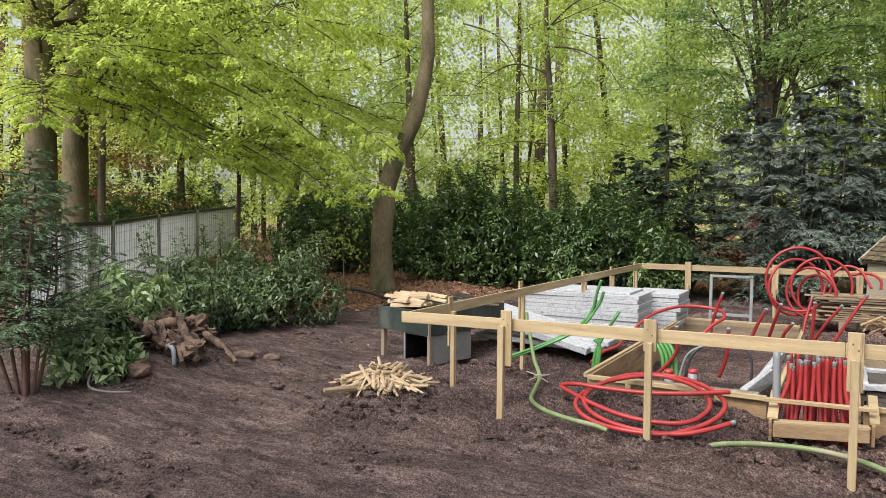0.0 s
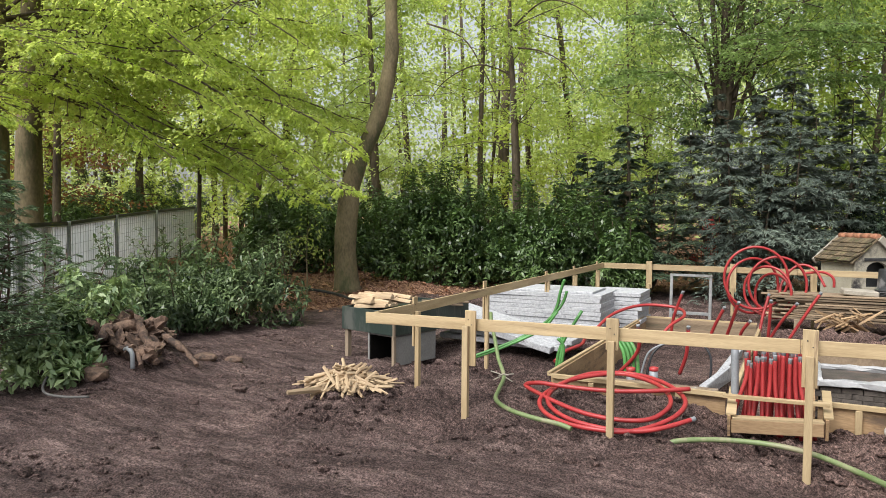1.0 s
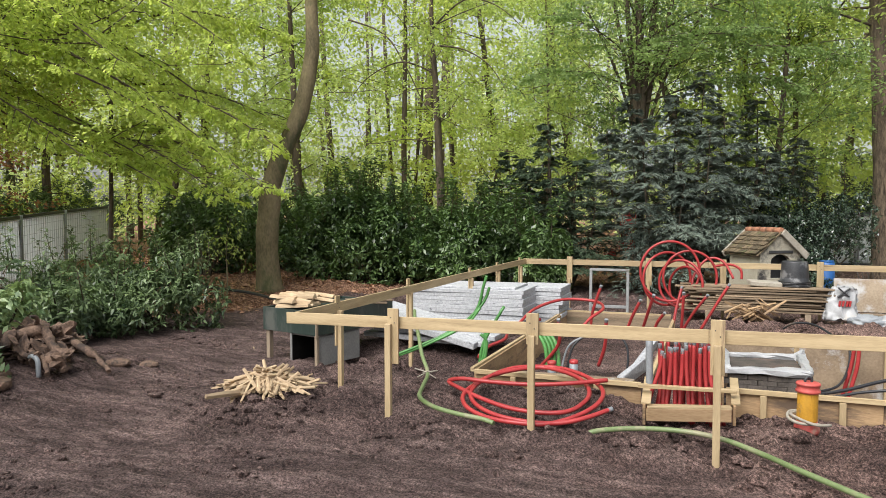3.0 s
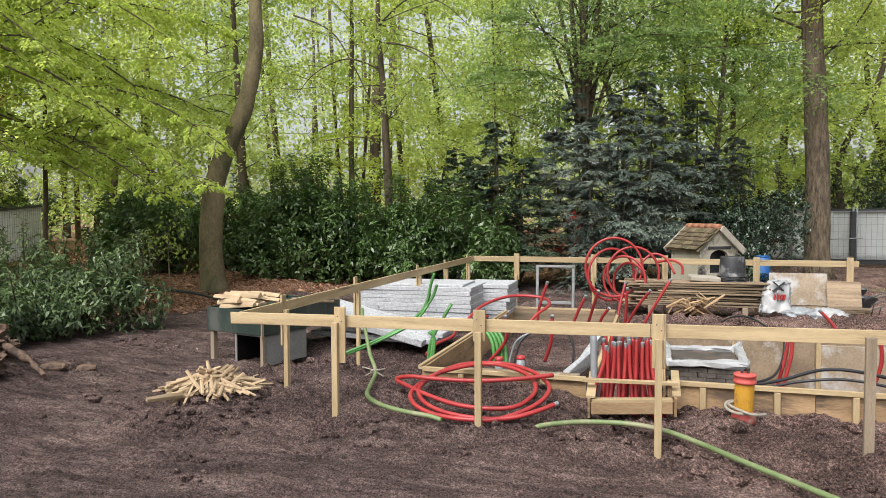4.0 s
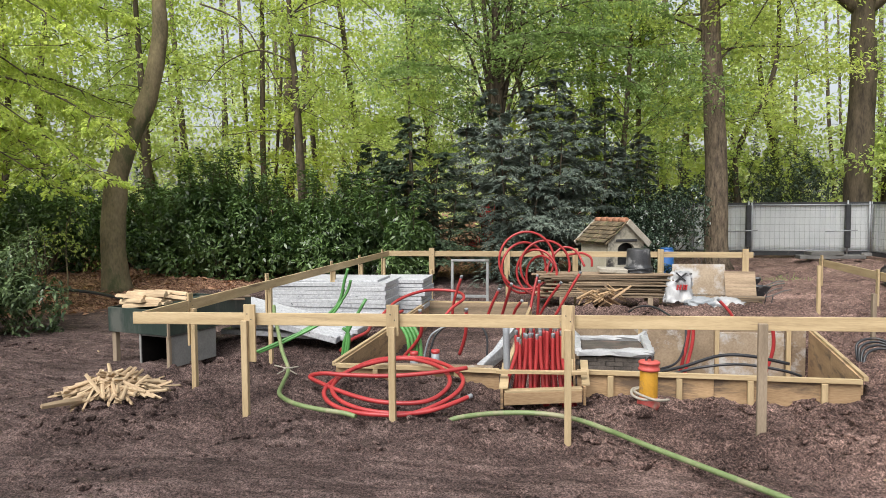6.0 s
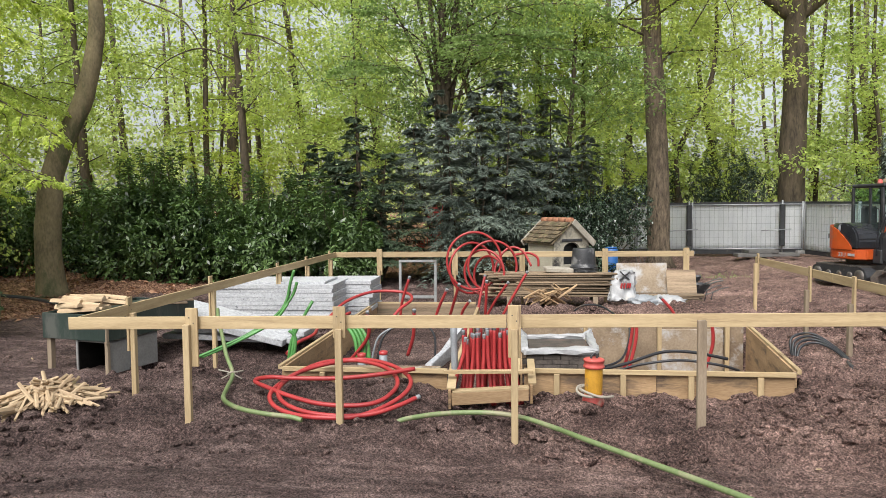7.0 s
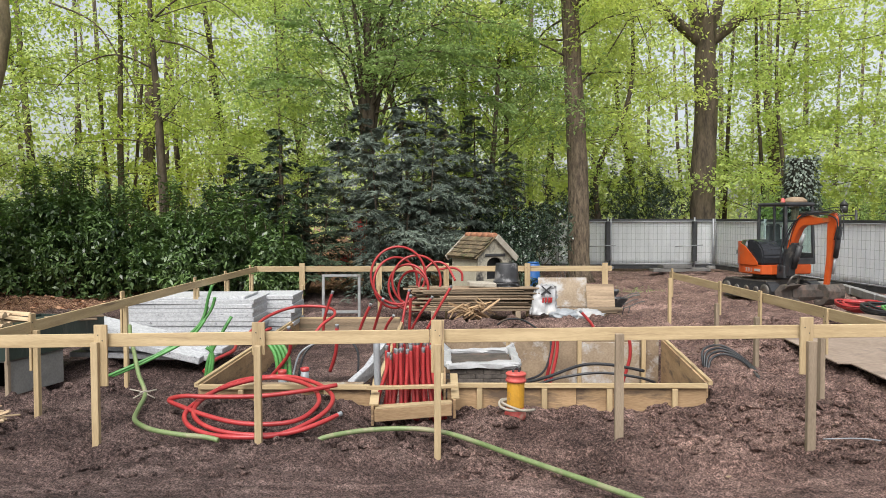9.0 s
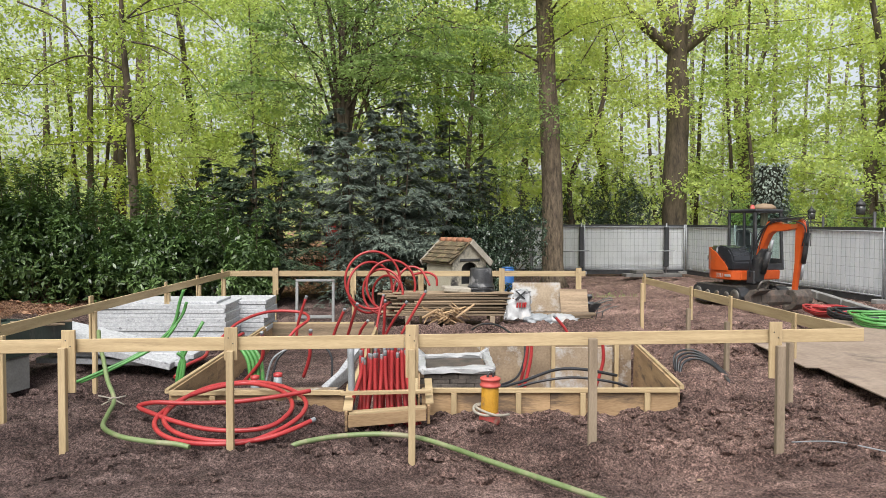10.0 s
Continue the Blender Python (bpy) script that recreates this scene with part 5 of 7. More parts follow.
pipe("conduit", "red conduit bowing from the loops to the little house", "conduit", [(-0.45, 14.9, 0.15), (-0.5, 15.0, 0.7), (-0.25, 15.2, 1.08), (0.05, 15.2, 1.05), (0.25, 15.1, 0.72)], 0.025, M_RED, 6, 8)
pipe("conduit", "red conduit end hanging by the far board", "conduit", [(-0.1, 15.2, 0.95), (0.2, 15.3, 0.98), (0.38, 15.3, 0.88), (0.40, 15.3, 0.7)], 0.025, M_RED, 6, 8)

# green hoses and conduits
pipe("garden_hose", "dusty green hose snaking over the soil", "hose", [(-3.86, 8.9, 0.68), (-3.77, 8.71, 0.58), (-3.58, 8.38, 0.42), (-3.44, 8.15, 0.24), (-3.23, 7.82, 0.10), (-3.06, 7.25, 0.08), (-2.93, 6.86, 0.07), (-2.66, 6.56, 0.07), (-2.36, 6.43, 0.06), (-2.10, 6.38, 0.05), (-1.97, 6.35, 0.03)], 0.024, M_GREENHOSE, 6, 8)
pipe("garden_hose", "long green hose crossing the raked soil", "hose", [(-1.12, 6.38, 0.0), (-1.02, 6.42, 0.04), (-0.7, 6.58, 0.05), (-0.3, 6.64, 0.05), (0.02, 6.52, 0.05), (0.31, 6.26, 0.04), (0.58, 5.92, 0.04), (0.86, 5.62, 0.03), (1.25, 5.16, 0.03), (1.75, 4.55, 0.03), (2.4, 3.9, 0.03)], 0.024, M_GREENHOSE, 6, 8)
bm = bmesh.new()
for a, b in (((-3.40, 7.83, 0.14), (-3.10, 7.76, 0.06)), ((-3.33, 7.74, 0.06), (-3.12, 7.86, 0.13)), ((-3.27, 7.76, 0.11), (-3.18, 7.84, 0.11))):
    tube(bm, [Vector(a), (Vector(a) + Vector(b)) / 2 + Vector((0, 0, 0.02)), Vector(b)], 0.008, 5)
tagged(part("tie", bm, M_STONE), "knotted pale string tied round the hose", "tie")
for j, (dx, dz, tip) in enumerate(((0, 0, (-2.98, 9.35, 1.14)), (0.06, 0.02, (-3.06, 9.4, 0.86)), (0.03, 0.05, (-2.96, 9.4, 0.98)))):
    pipe("conduit", "long green conduit bent upwards", "conduit", [(-4.2 + dx, 9.0 + dz, 0.03), (-3.8 + dx, 9.1 + dz, 0.20), (-3.35 + dx, 9.3, 0.42 + dz), (-3.12 + dx * 0.5, 9.35, 0.68), (Vector(tip) + Vector((-0.05, 0, -0.15))), tip], 0.02, M_GREENPIPE, 5, 8, "green conduits")
for j, tip in enumerate(((-2.72, 9.3, 0.74), (-2.98, 9.25, 0.42), (-3.02, 9.2, 0.36))):
    pipe("conduit", "short dark green conduit stub", "conduit", [(-3.03 + 0.03 * j, 9.2, -0.05), (-2.98 + 0.02 * j, 9.22, 0.25), tip], 0.022, M_GREENPIPE, 4, 8, "green conduits")
for j in range(4):
    x = -2.32 + 0.055 * j
    pipe("conduit", "green conduit bending into the pit", "conduit", [(x - 0.12, 9.6, 0.42 - 0.04 * j), (x, 9.55, 0.36), (x + 0.12, 9.5, 0.18), (x + 0.15, 9.48, -0.12)], 0.025, M_GREENPIPE, 5, 8, "green conduits in the pit")
for x, y, h in ((-1.98, 8.9, 0.14), (-1.72, 9.0, 0.15)):
    ob = pipe("drain_stub", "grey plastic pipe stub with a red collar", "pipe", [(x, y, -0.16), (x, y, h - 0.05)], 0.052, M_GREYPIPE, 2, 14, "capped stubs")
    bm = bmesh.new()
    lathe(bm, [(0.053, h - 0.055), (0.056, h - 0.05), (0.056, h - 0.012), (0.045, h - 0.01), (0.045, h - 0.04)], 16, Matrix.Translation((x, y, 0)))
    part("collar", bm, M_RED, ob, "red plastic collar")
# cables
pipe("cable", "black cable arching out of the narrow pit", "cable", [(-1.92, 9.6, -0.1), (-1.85, 9.7, 0.2), (-1.6, 9.8, 0.37), (-1.3, 9.8, 0.36), (-1.15, 9.75, 0.2), (-1.14, 9.7, -0.1)], 0.016, M_BLACKPIPE, 6, 8)
pipe("cable", "pale cable bent over the narrow pit", "cable", [(-1.98, 9.5, -0.1), (-1.9, 9.55, 0.2), (-1.72, 9.6, 0.33), (-1.55, 9.6, 0.36)], 0.014, M_GREYPIPE, 6, 8)
pipe("cable", "thick black cable lying along the wide pit", "cable", [(0.45, 9.4, -0.2), (0.9, 9.5, -0.2), (1.4, 9.7, -0.14), (1.9, 9.9, -0.02), (2.3, 9.95, -0.02), (2.8, 10.0, -0.12)], 0.022, M_BLACKPIPE, 6, 8)
pipe("cable", "black cable sagging across the wide pit", "cable", [(0.5, 9.6, -0.25), (1.1, 9.5, -0.22), (1.6, 9.6, -0.12), (2.1, 9.6, -0.06), (2.6, 9.6, -0.12), (2.85, 9.65, -0.2)], 0.018, M_BLACKPIPE, 6, 8)
pipe("cable", "black cable looping down from the soil bank", "cable", [(0.95, 12.6, 0.15), (1.1, 12.5, 0.26), (1.35, 12.3, 0.28), (1.55, 11.8, 0.2), (1.62, 11.0, 0.2), (1.60, 10.7, 0.0), (1.4, 10.2, -0.2), (1.0, 9.9, -0.26)], 0.017, M_BLACKPIPE, 6, 8)
for j in range(4):
    pipe("cable", "black cable curving out of the soil heap", "cable", [(3.32 + 0.02 * j, 9.0 + 0.1 * j, 0.05), (3.40, 9.1 + 0.1 * j, 0.22 + 0.02 * j), (3.60 + 0.02 * j, 9.15 + 0.1 * j, 0.27 + 0.02 * j), (3.76 + 0.03 * j, 8.95 + 0.08 * j, 0.20), (3.78 + 0.03 * j, 8.6 + 0.06 * j, 0.08), (3.70 + 0.02 * j, 8.3, -0.04)], 0.016, M_BLACKPIPE, 6, 8, "cable ends")
pipe("pipe", "black pipe lying along the edge of the wood", "pipe", [(-11.8, 14.2, 0.24), (-10.2, 14.0, 0.16), (-8.7, 13.1, 0.10), (-7.4, 12.1, 0.06), (-6.4, 11.0, 0.05)], 0.035, M_BLACKPIPE, 6, 8)
pipe("cable", "thin wire loop sticking out of the soil", "wire", [(3.4, 6.4, 0.02), (3.7, 6.2, 0.08), (4.1, 6.0, 0.04), (4.5, 5.9, 0.02)], 0.006, M_GREYPIPE, 6, 5)

# polystyrene edge strip and cut bits along the narrow pit
for a, b, s in (((-1.15, 9.1, -0.12), (-0.92, 9.9, 0.0), 0.16), ((-1.05, 9.9, -0.1), (-0.92, 11.2, 0.02), 0.13)):
    bm = bmesh.new()
    beam(bm, a, b, 0.08, s, bevel=0.01)
    for v in bm.verts:
        v.co += Vector((RNG.normal(0, 0.012), 0, RNG.normal(0, 0.015)))
    tagged(part("foam_strip", bm, M_EPS), "broken strip of white polystyrene along the pit", "foam strip", "foam strips")
bm = bmesh.new()
beam(bm, (-2.5, 8.3, 0.08), (-0.9, 8.25, 0.10), 0.10, 0.03)
tagged(part("plank", bm, M_GREYPLY), "muddy plank laid across the narrow pit", "plank")

# ---- brick base with a white wrapped frame in the wide pit ----
BB = thing("brick_base", "low base of dark wet bricks in the pit", "brick base")
boxed("core", (0.10, 9.14, -0.6), (0.92, 10.0, 0.08), M_BRICK, BB, None, 0.0)
bm0 = bmesh.new()
box(bm0, (-0.103, -0.048, -0.0285), (0.103, 0.048, 0.0285), None, 0.004)
BRICK = bpy.data.meshes.new("brick")
bm0.to_mesh(BRICK)
bm0.free()
BRICK.materials.append(M_BRICK)
for row in range(10):
    for i in range(4):
        br = new("brick", BRICK)
        br.parent = BB
        br.matrix_basis = pose(0.10 + 0.105 * (row % 2) + 0.21 * i + RNG.normal(0, 0.003), 9.10 + RNG.normal(0, 0.004), -0.47 + 0.06 * row, 0, 0, RNG.normal(0, 0.8))
    for i in range(4):
        br = new("brick", BRICK)
        br.parent = BB
        br.matrix_basis = pose(0.965 + RNG.normal(0, 0.004), 9.20 + 0.105 * (row % 2) + 0.21 * i, -0.47 + 0.06 * row, 0, 0, 90)
WF = thing("wrapped_frame", "square frame wrapped in white plastic foil on the bricks", "frame", at=pose(0.5, 9.65, 0.02, 0, 0, 2))
for a, b, w, h in (((-0.46, -0.58, 0.125), (0.46, -0.58, 0.135), 0.13, 0.075), ((-0.46, 0.32, 0.14), (0.46, 0.32, 0.16), 0.09, 0.07), ((-0.45, -0.6, 0.135), (-0.43, 0.34, 0.145), 0.10, 0.075), ((0.43, -0.6, 0.135), (0.46, 0.34, 0.18), 0.10, 0.075)):
    bm = bmesh.new()
    beam(bm, a, b, w, h, bevel=0.02)
    bmesh.ops.subdivide_edges(bm, edges=[e for e in bm.edges if e.calc_length() > 0.4], cuts=6)
    for v in bm.verts:
        v.co += Vector((RNG.normal(0, 0.006), RNG.normal(0, 0.006), RNG.normal(0, 0.010)))
    part("wrapped_bar", bm, M_WHITE, WF)
for sx, sy in ((1, 1), (-1, 1)):
    bm = bmesh.new()
    bmesh.ops.create_cone(bm, cap_ends=True, segments=5, radius1=0.10, radius2=0.02, depth=0.14, matrix=pose(0.46 * sx, 0.32 * sy, 0.19, 20 * sy, 20 * sx, 20))
    part("foil_corner", bm, M_WHITE, WF)
boxed("filling", (-0.40, -0.51, 0.09), (0.40, 0.27, 0.125), M_MUDSTEEL, WF, None, 0.004, "dark wet filling")

# ---- drain pump ----
PU = thing("submersible_pump", "yellow drain pump with a faded red top and base", "pump", at=pose(0.76, 7.42, gz(0.76, 7.42), 0, 1, 20))
for nm, outline, mm in (("base", [(0.10, -0.03), (0.112, 0.0), (0.112, 0.03), (0.095, 0.07), (0.092, 0.09)], M_PINK), ("body", [(0.088, 0.085), (0.090, 0.10), (0.090, 0.37), (0.088, 0.385)], M_YELLOWP),
                        ("top", [(0.096, 0.355), (0.108, 0.362), (0.108, 0.380), (0.098, 0.388), (0.100, 0.425), (0.108, 0.43), (0.106, 0.445), (0.096, 0.452), (0.060, 0.455)], M_PINK)):
    bm = bmesh.new()
    lathe(bm, outline, 24)
    part(nm, bm, mm, PU)
bm = bmesh.new()
tube(bm, glide([Vector((-0.03, 0, 0.445)), Vector((-0.03, 0, 0.475)), Vector((0, 0, 0.50)), Vector((0.03, 0, 0.475)), Vector((0.03, 0, 0.445))], 4), 0.013, 8)
part("handle", bm, M_BLACK, PU, "black carrying handle")
for i in range(4):
    bm = bmesh.new()
    box(bm, (-0.012, 0.088, 0.09), (0.012, 0.094, 0.375), Matrix.Rotation(math.pi / 2 * i, 4, "Z"), 0.002)
    part("rib", bm, M_YELLOWP, PU)
pipe("hose", "pale flat hose coiled round the pump's foot", "hose", [(0.86, 7.33, 0.04), (0.70, 7.27, 0.05), (0.60, 7.36, 0.07), (0.62, 7.50, 0.10), (0.74, 7.55, 0.10), (0.62, 7.40, 0.10), (0.80, 7.24, 0.06), (0.95, 7.34, 0.04)], 0.014, M_STONE, 5, 8)

# ---- polystyrene sheets ----


def foam_sheet(x0, x1, y0, y1, z, h, turn=0, label="white polystyrene sheet in a stack", group="stacked foam sheets"):
    ob = boxed("foam_sheet", (-(x1 - x0) / 2, -(y1 - y0) / 2, 0), ((x1 - x0) / 2, (y1 - y0) / 2, h), M_EPS, None, None, 0.006)
    ob.matrix_world = pose((x0 + x1) / 2, (y0 + y1) / 2, z, 0, 0, turn)
    return tagged(ob, label, "foam sheet", group)


z = 0.03
for i in range(9):
    h = 0.072
    foam_sheet(-5.2 + RNG.normal(0, 0.025), -3.12 + RNG.normal(0, 0.018), 11.85 + RNG.normal(0, 0.012), 13.0, z, h - 0.001, RNG.normal(0, 0.4))
    z += h
foam_sheet(-5.1, -3.3, 11.95, 12.9, z, 0.04, 1)
z = 0.03
for i in range(8):
    foam_sheet(-3.5 + RNG.normal(0, 0.015), -2.68 + RNG.normal(0, 0.02), 12.75 + RNG.normal(0, 0.02), 13.7, z, 0.073, RNG.normal(0, 0.6))
    z += 0.079
for px, py, pz, rx, ry, rz, lx, ly, h, lab in ((-4.15, 10.42, 0.06, 0, 0.5, -6, 2.1, 0.9, 0.075, "white polystyrene sheet lying on the soil"), (-4.05, 10.5, 0.145, 0, 1.2, -2, 2.0, 0.9, 0.075, "white polystyrene sheet lying askew on another"),
                                      (-4.30, 10.25, 0.27, 4, 12.0, -4, 2.1, 0.85, 0.10, "thick white polystyrene slab propped up slanting")):
    ob = boxed("foam_sheet", (-lx / 2, -ly / 2, 0), (lx / 2, ly / 2, h), M_EPS, None, None, 0.008)
    ob.matrix_world = pose(px, py, pz, rx, ry, rz)
    tagged(ob, lab, "foam sheet", "loose foam sheets")
bm = bmesh.new()
box(bm, (-0.2, -0.2, 0), (0.2, 0.2, 0.22), None, 0.01)
ob = tagged(part("concrete_block", bm, M_CONC), "grey block under the slanting slab", "block")
ob.matrix_world = pose(-4.9, 10.45, 0.2, 0, 0, 5)

# ---- dark green box on legs, with firewood ----
GB = thing("painted_box", "dark green painted plywood box raised on blocks", "box", at=pose(-5.10, 8.42, 0, 0, 0, 166))
# local x runs along the short front, local y (negative) to the back
for nm, lo, hi, mm in (("front_panel", (0.0, -0.022, 0.33), (1.06, 0.0, 0.66), M_DARKGREEN), ("side_panel", (-0.002, -1.62, 0.33), (0.02, -0.024, 0.66), M_DARKGREEN), ("side_panel", (1.04, -1.62, 0.33), (1.062, -0.024, 0.66), M_DARKGREEN),
                       ("back_panel", (0.0, -1.645, 0.33), (1.06, -1.622, 0.66), M_DARKGREEN), ("lid", (0.03, -1.6, 0.60), (1.03, -0.03, 0.625), M_DARKGREEN),
                       ("leg", (0.96, -0.10, -0.1), (1.03, -0.03, 0.33), M_OLDSTAKE), ("leg", (0.96, -1.58, -0.1), (1.03, -1.51, 0.33), M_OLDSTAKE), ("corner_strip", (-0.012, -0.03, 0.30), (0.012, 0.012, 0.67), M_OLDSTAKE),
                       # near-black sheets added inside the open base stand in for its shade
                       ("base_side", (0.02, -0.9, -0.1), (0.05, -0.06, 0.325), M_CONC), ("base_side", (0.50, -0.9, -0.1), (0.53, -0.02, 0.325), M_CONC), ("base_back", (0.05, -0.5, -0.1), (0.50, -0.47, 0.30), M_VOID), ("base_inside", (0.051, -0.46, -0.1), (0.06, -0.03, 0.298), M_VOID), ("base_inside", (0.49, -0.46, -0.1), (0.499, -0.03, 0.298), M_VOID), ("strut", (-0.005, -0.052, -0.1), (0.045, -0.006, 0.325), M_OLDSTAKE), ("base_top", (0.02, -0.9, 0.30), (0.53, -0.05, 0.328), M_CONC)):
    boxed(nm, lo, hi, mm, GB, None, 0.004)
for x, y, w, l, a in ((-5.0, 9.5, 0.16, 0.8, -60), (-4.9, 9.6, 0.14, 0.7, -55)):
    ob = boxed("plank", (-l / 2, -w / 2, 0), (l / 2, w / 2, 0.025), M_OLDBOARD)
    ob.matrix_world = pose(x, y, 0.665 + (0.027 if a == -55 else 0), 0, 2, a + 90)
    tagged(ob, "loose weathered plank across the green box", "plank", "planks on the box")


def log_mesh(length, w, h, seed):
    """A split billet: a wedge with rough faces and pointed or blunt ends."""
    r = np.random.default_rng(seed)
    bm = bmesh.new()
    sec = [(-w / 2, 0), (w / 2, 0), (w * 0.35, h * 0.7), (0, h), (-w * 0.4, h * 0.6)]
    rings = []
    for k, s in enumerate(np.linspace(-0.5, 0.5, 4)):
        f = 1 if 0 < k < 3 else r.uniform(0.75, 0.98)
        rings.append([bm.verts.new((s * length, y * f * r.uniform(0.93, 1.06), z * f * r.uniform(0.93, 1.06))) for y, z in sec])
    for a, b in zip(rings, rings[1:]):
        for i in range(5):
            bm.faces.new((a[i], a[(i + 1) % 5], b[(i + 1) % 5], b[i]))
    bm.faces.new(rings[0][::-1])
    bm.faces.new(rings[-1])
    me = bpy.data.meshes.new("billet")
    bm.to_mesh(me)
    bm.free()
    me.materials.append(M_SPLIT)
    return me


BILLETS = [log_mesh(RNG.uniform(0.36, 0.55), RNG.uniform(0.05, 0.085), RNG.uniform(0.035, 0.06), 20 + i) for i in range(10)]
for i in range(26):
    lay = i // 9
    ob = tagged(new("billet", BILLETS[i % 10]), "split billet of pale firewood on the green box", "firewood", "firewood on the box")
    ob.matrix_world = pose(-5.80 + RNG.normal(0, 0.10) + 0.12 * (i % 2), 8.72 + (i % 9) * 0.075 + lay * 0.05, 0.665 + lay * 0.05 + RNG.uniform(0, 0.01), RNG.normal(0, 6), RNG.normal(0, 3), -14 + RNG.normal(0, 9)) @ Matrix.Diagonal((1.1, 1.35, 1.1, 1))
for i in range(130):
    a, q = RNG.uniform(0, 360), RNG.uniform()
    if i < 40:
        r, z, tilt = 0.34 * math.sqrt(q), 0.03 + 0.05 * RNG.uniform(), RNG.normal(0, 6)
        turn = RNG.uniform(0, 180)
    else:
        # the upper sticks lean in towards the middle of the heap
        r = 0.12 + 0.22 * q
        z, tilt, turn = 0.05 + 0.09 * (1 - q) + 0.04 * RNG.uniform(), -(8 + 14 * RNG.uniform()), 180 + a + RNG.normal(0, 30)
    x, y = -4.80 + r * math.cos(radians(a)) * 1.15, 6.86 + r * math.sin(radians(a)) * 0.85
    ob = tagged(new("billet", BILLETS[i % 10]), "split stick of pale kindling in a heap", "firewood", "kindling heap")
    ob.matrix_world = pose(x, y, z, RNG.uniform(0, 360), tilt, turn) @ Matrix.Diagonal((1.3, 0.6, 0.55, 1))
ob = tagged(new("billet", BILLETS[2]), "single pale stick lying apart from the heap", "firewood")
ob.matrix_world = pose(-4.93, 6.22, 0.05, 20, 4, 65)

# ---- old stump and cut roots ----
ST = thing("tree_stump", "grubbed-up rotten stump with thick roots", "stump", at=pose(-8.12, 6.68, 0.26))
bm = bmesh.new()
bmesh.ops.create_icosphere(bm, subdivisions=5, radius=0.5)
for v in bm.verts:
    d = v.co.copy()
    q = 0.86 + 0.42 * noise.fractal(d * 3.4, 0.6, 2.2, 6) + 0.30 * abs(noise.noise(d * 6)) - 0.25 * abs(noise.noise(d * 11 + Vector((3, 1, 7))))
    v.co = Vector((d.x * 1.35, d.y * 0.9, d.z * 0.72)) * q
part("root_ball", bm, M_ROOT, ST)
for p, r in (([(0.10, -0.05, 0.34), (0.42, -0.24, 0.25), (0.78, -0.40, 0.06), (0.98, -0.48, -0.10)], 0.062), ([(-0.1, -0.3, 0.1), (-0.3, -0.52, 0.03), (-0.5, -0.75, -0.16)], 0.07),
             ([(0.05, -0.42, 0.16), (0.42, -0.55, 0.06), (0.66, -0.52, 0.04), (0.9, -0.64, -0.12)], 0.045), ([(0.32, -0.1, 0.30), (0.10, -0.36, 0.24), (-0.06, -0.55, 0.06), (-0.16, -0.74, -0.16)], 0.075),
             ([(0.25, 0.1, 0.2), (0.66, 0.0, 0.10), (1.0, -0.04, -0.02), (1.25, -0.1, -0.16)], 0.05), ([(-0.4, -0.1, 0.12), (-0.66, -0.4, 0.04), (-0.86, -0.62, -0.16)], 0.06), ([(0.2, -0.2, 0.36), (0.34, -0.3, 0.46), (0.36, -0.42, 0.5)], 0.03)):
    bm = bmesh.new()
    tube(bm, glide([Vector(q) for q in p], 7), lambda s: r * (1.1 - 0.5 * s) * (1 + 0.12 * math.sin(11 * s + 40 * r)), 10)
    for v in bm.verts:
        v.co += noise.noise_vector(v.co * 9) * r * 0.55 + noise.noise_vector(v.co * 23) * r * 0.22
    part("root", bm, M_ROOT, ST)
for i in range(34):
    bm = bmesh.new()
    bmesh.ops.create_icosphere(bm, subdivisions=2, radius=RNG.uniform(0.05, 0.11))
    o = Vector((i * 3.1, 0, 0))
    for v in bm.verts:
        v.co = Vector((v.co.x * 1.7, v.co.y * 0.9, v.co.z * 0.5)) * (1 + 0.5 * noise.noise(v.co * 14 + o) + 0.3 * noise.noise(v.co * 40 + o))
    q = RNG.uniform(-1.1, 1.0)
    bmesh.ops.transform(bm, matrix=pose(q, -0.12 - RNG.uniform(0.05, 0.55), RNG.uniform(-0.12, 0.34) * (1.1 - abs(q)), RNG.uniform(-50, 50), RNG.uniform(-60, 60), RNG.uniform(0, 180)), verts=bm.verts[:])
    part("broken_root", bm, M_ROOT, ST)
bm = bmesh.new()
tube(bm, glide([Vector((-7.60, 6.12, 0.30)), Vector((-7.46, 6.05, 0.33)), Vector((-7.37, 6.03, 0.28)), Vector((-7.36, 6.03, 0.10))], 5), 0.028, 12)
tagged(part("pipe_elbow", bm, M_GREYPIPE), "grey plastic pipe elbow lying by the stump", "pipe")
for x, y, s in ((-7.55, 5.65, 0.16), (-7.15, 7.0, 0.12), (-6.95, 7.3, 0.10), (-8.0, 5.95, 0.13), (-7.75, 5.8, 0.15)):
    bm = bmesh.new()
    bmesh.ops.create_icosphere(bm, subdivisions=2, radius=s)
    for v in bm.verts:
        v.co = Vector((v.co.x * 1.4, v.co.y, v.co.z * 0.55)) * (1 + 0.3 * noise.noise(v.co * 6 + Vector((x, y, 0))))
    ob = tagged(part("wood_chunk", bm, M_ROOT), "dark chunk of root wood on the soil", "wood", "root chunks")
    ob.matrix_world = pose(x, y, gz(x, y) + s * 0.25, 0, 0, x * 50)
pipe("hose", "grey hose loop lying under the yew", "hose", [(-7.75, 5.35, 0.30), (-7.65, 5.1, 0.12), (-7.35, 4.88, 0.06), (-7.0, 4.85, 0.06), (-6.8, 5.0, 0.05)], 0.014, M_DARKCONC, 6, 8)

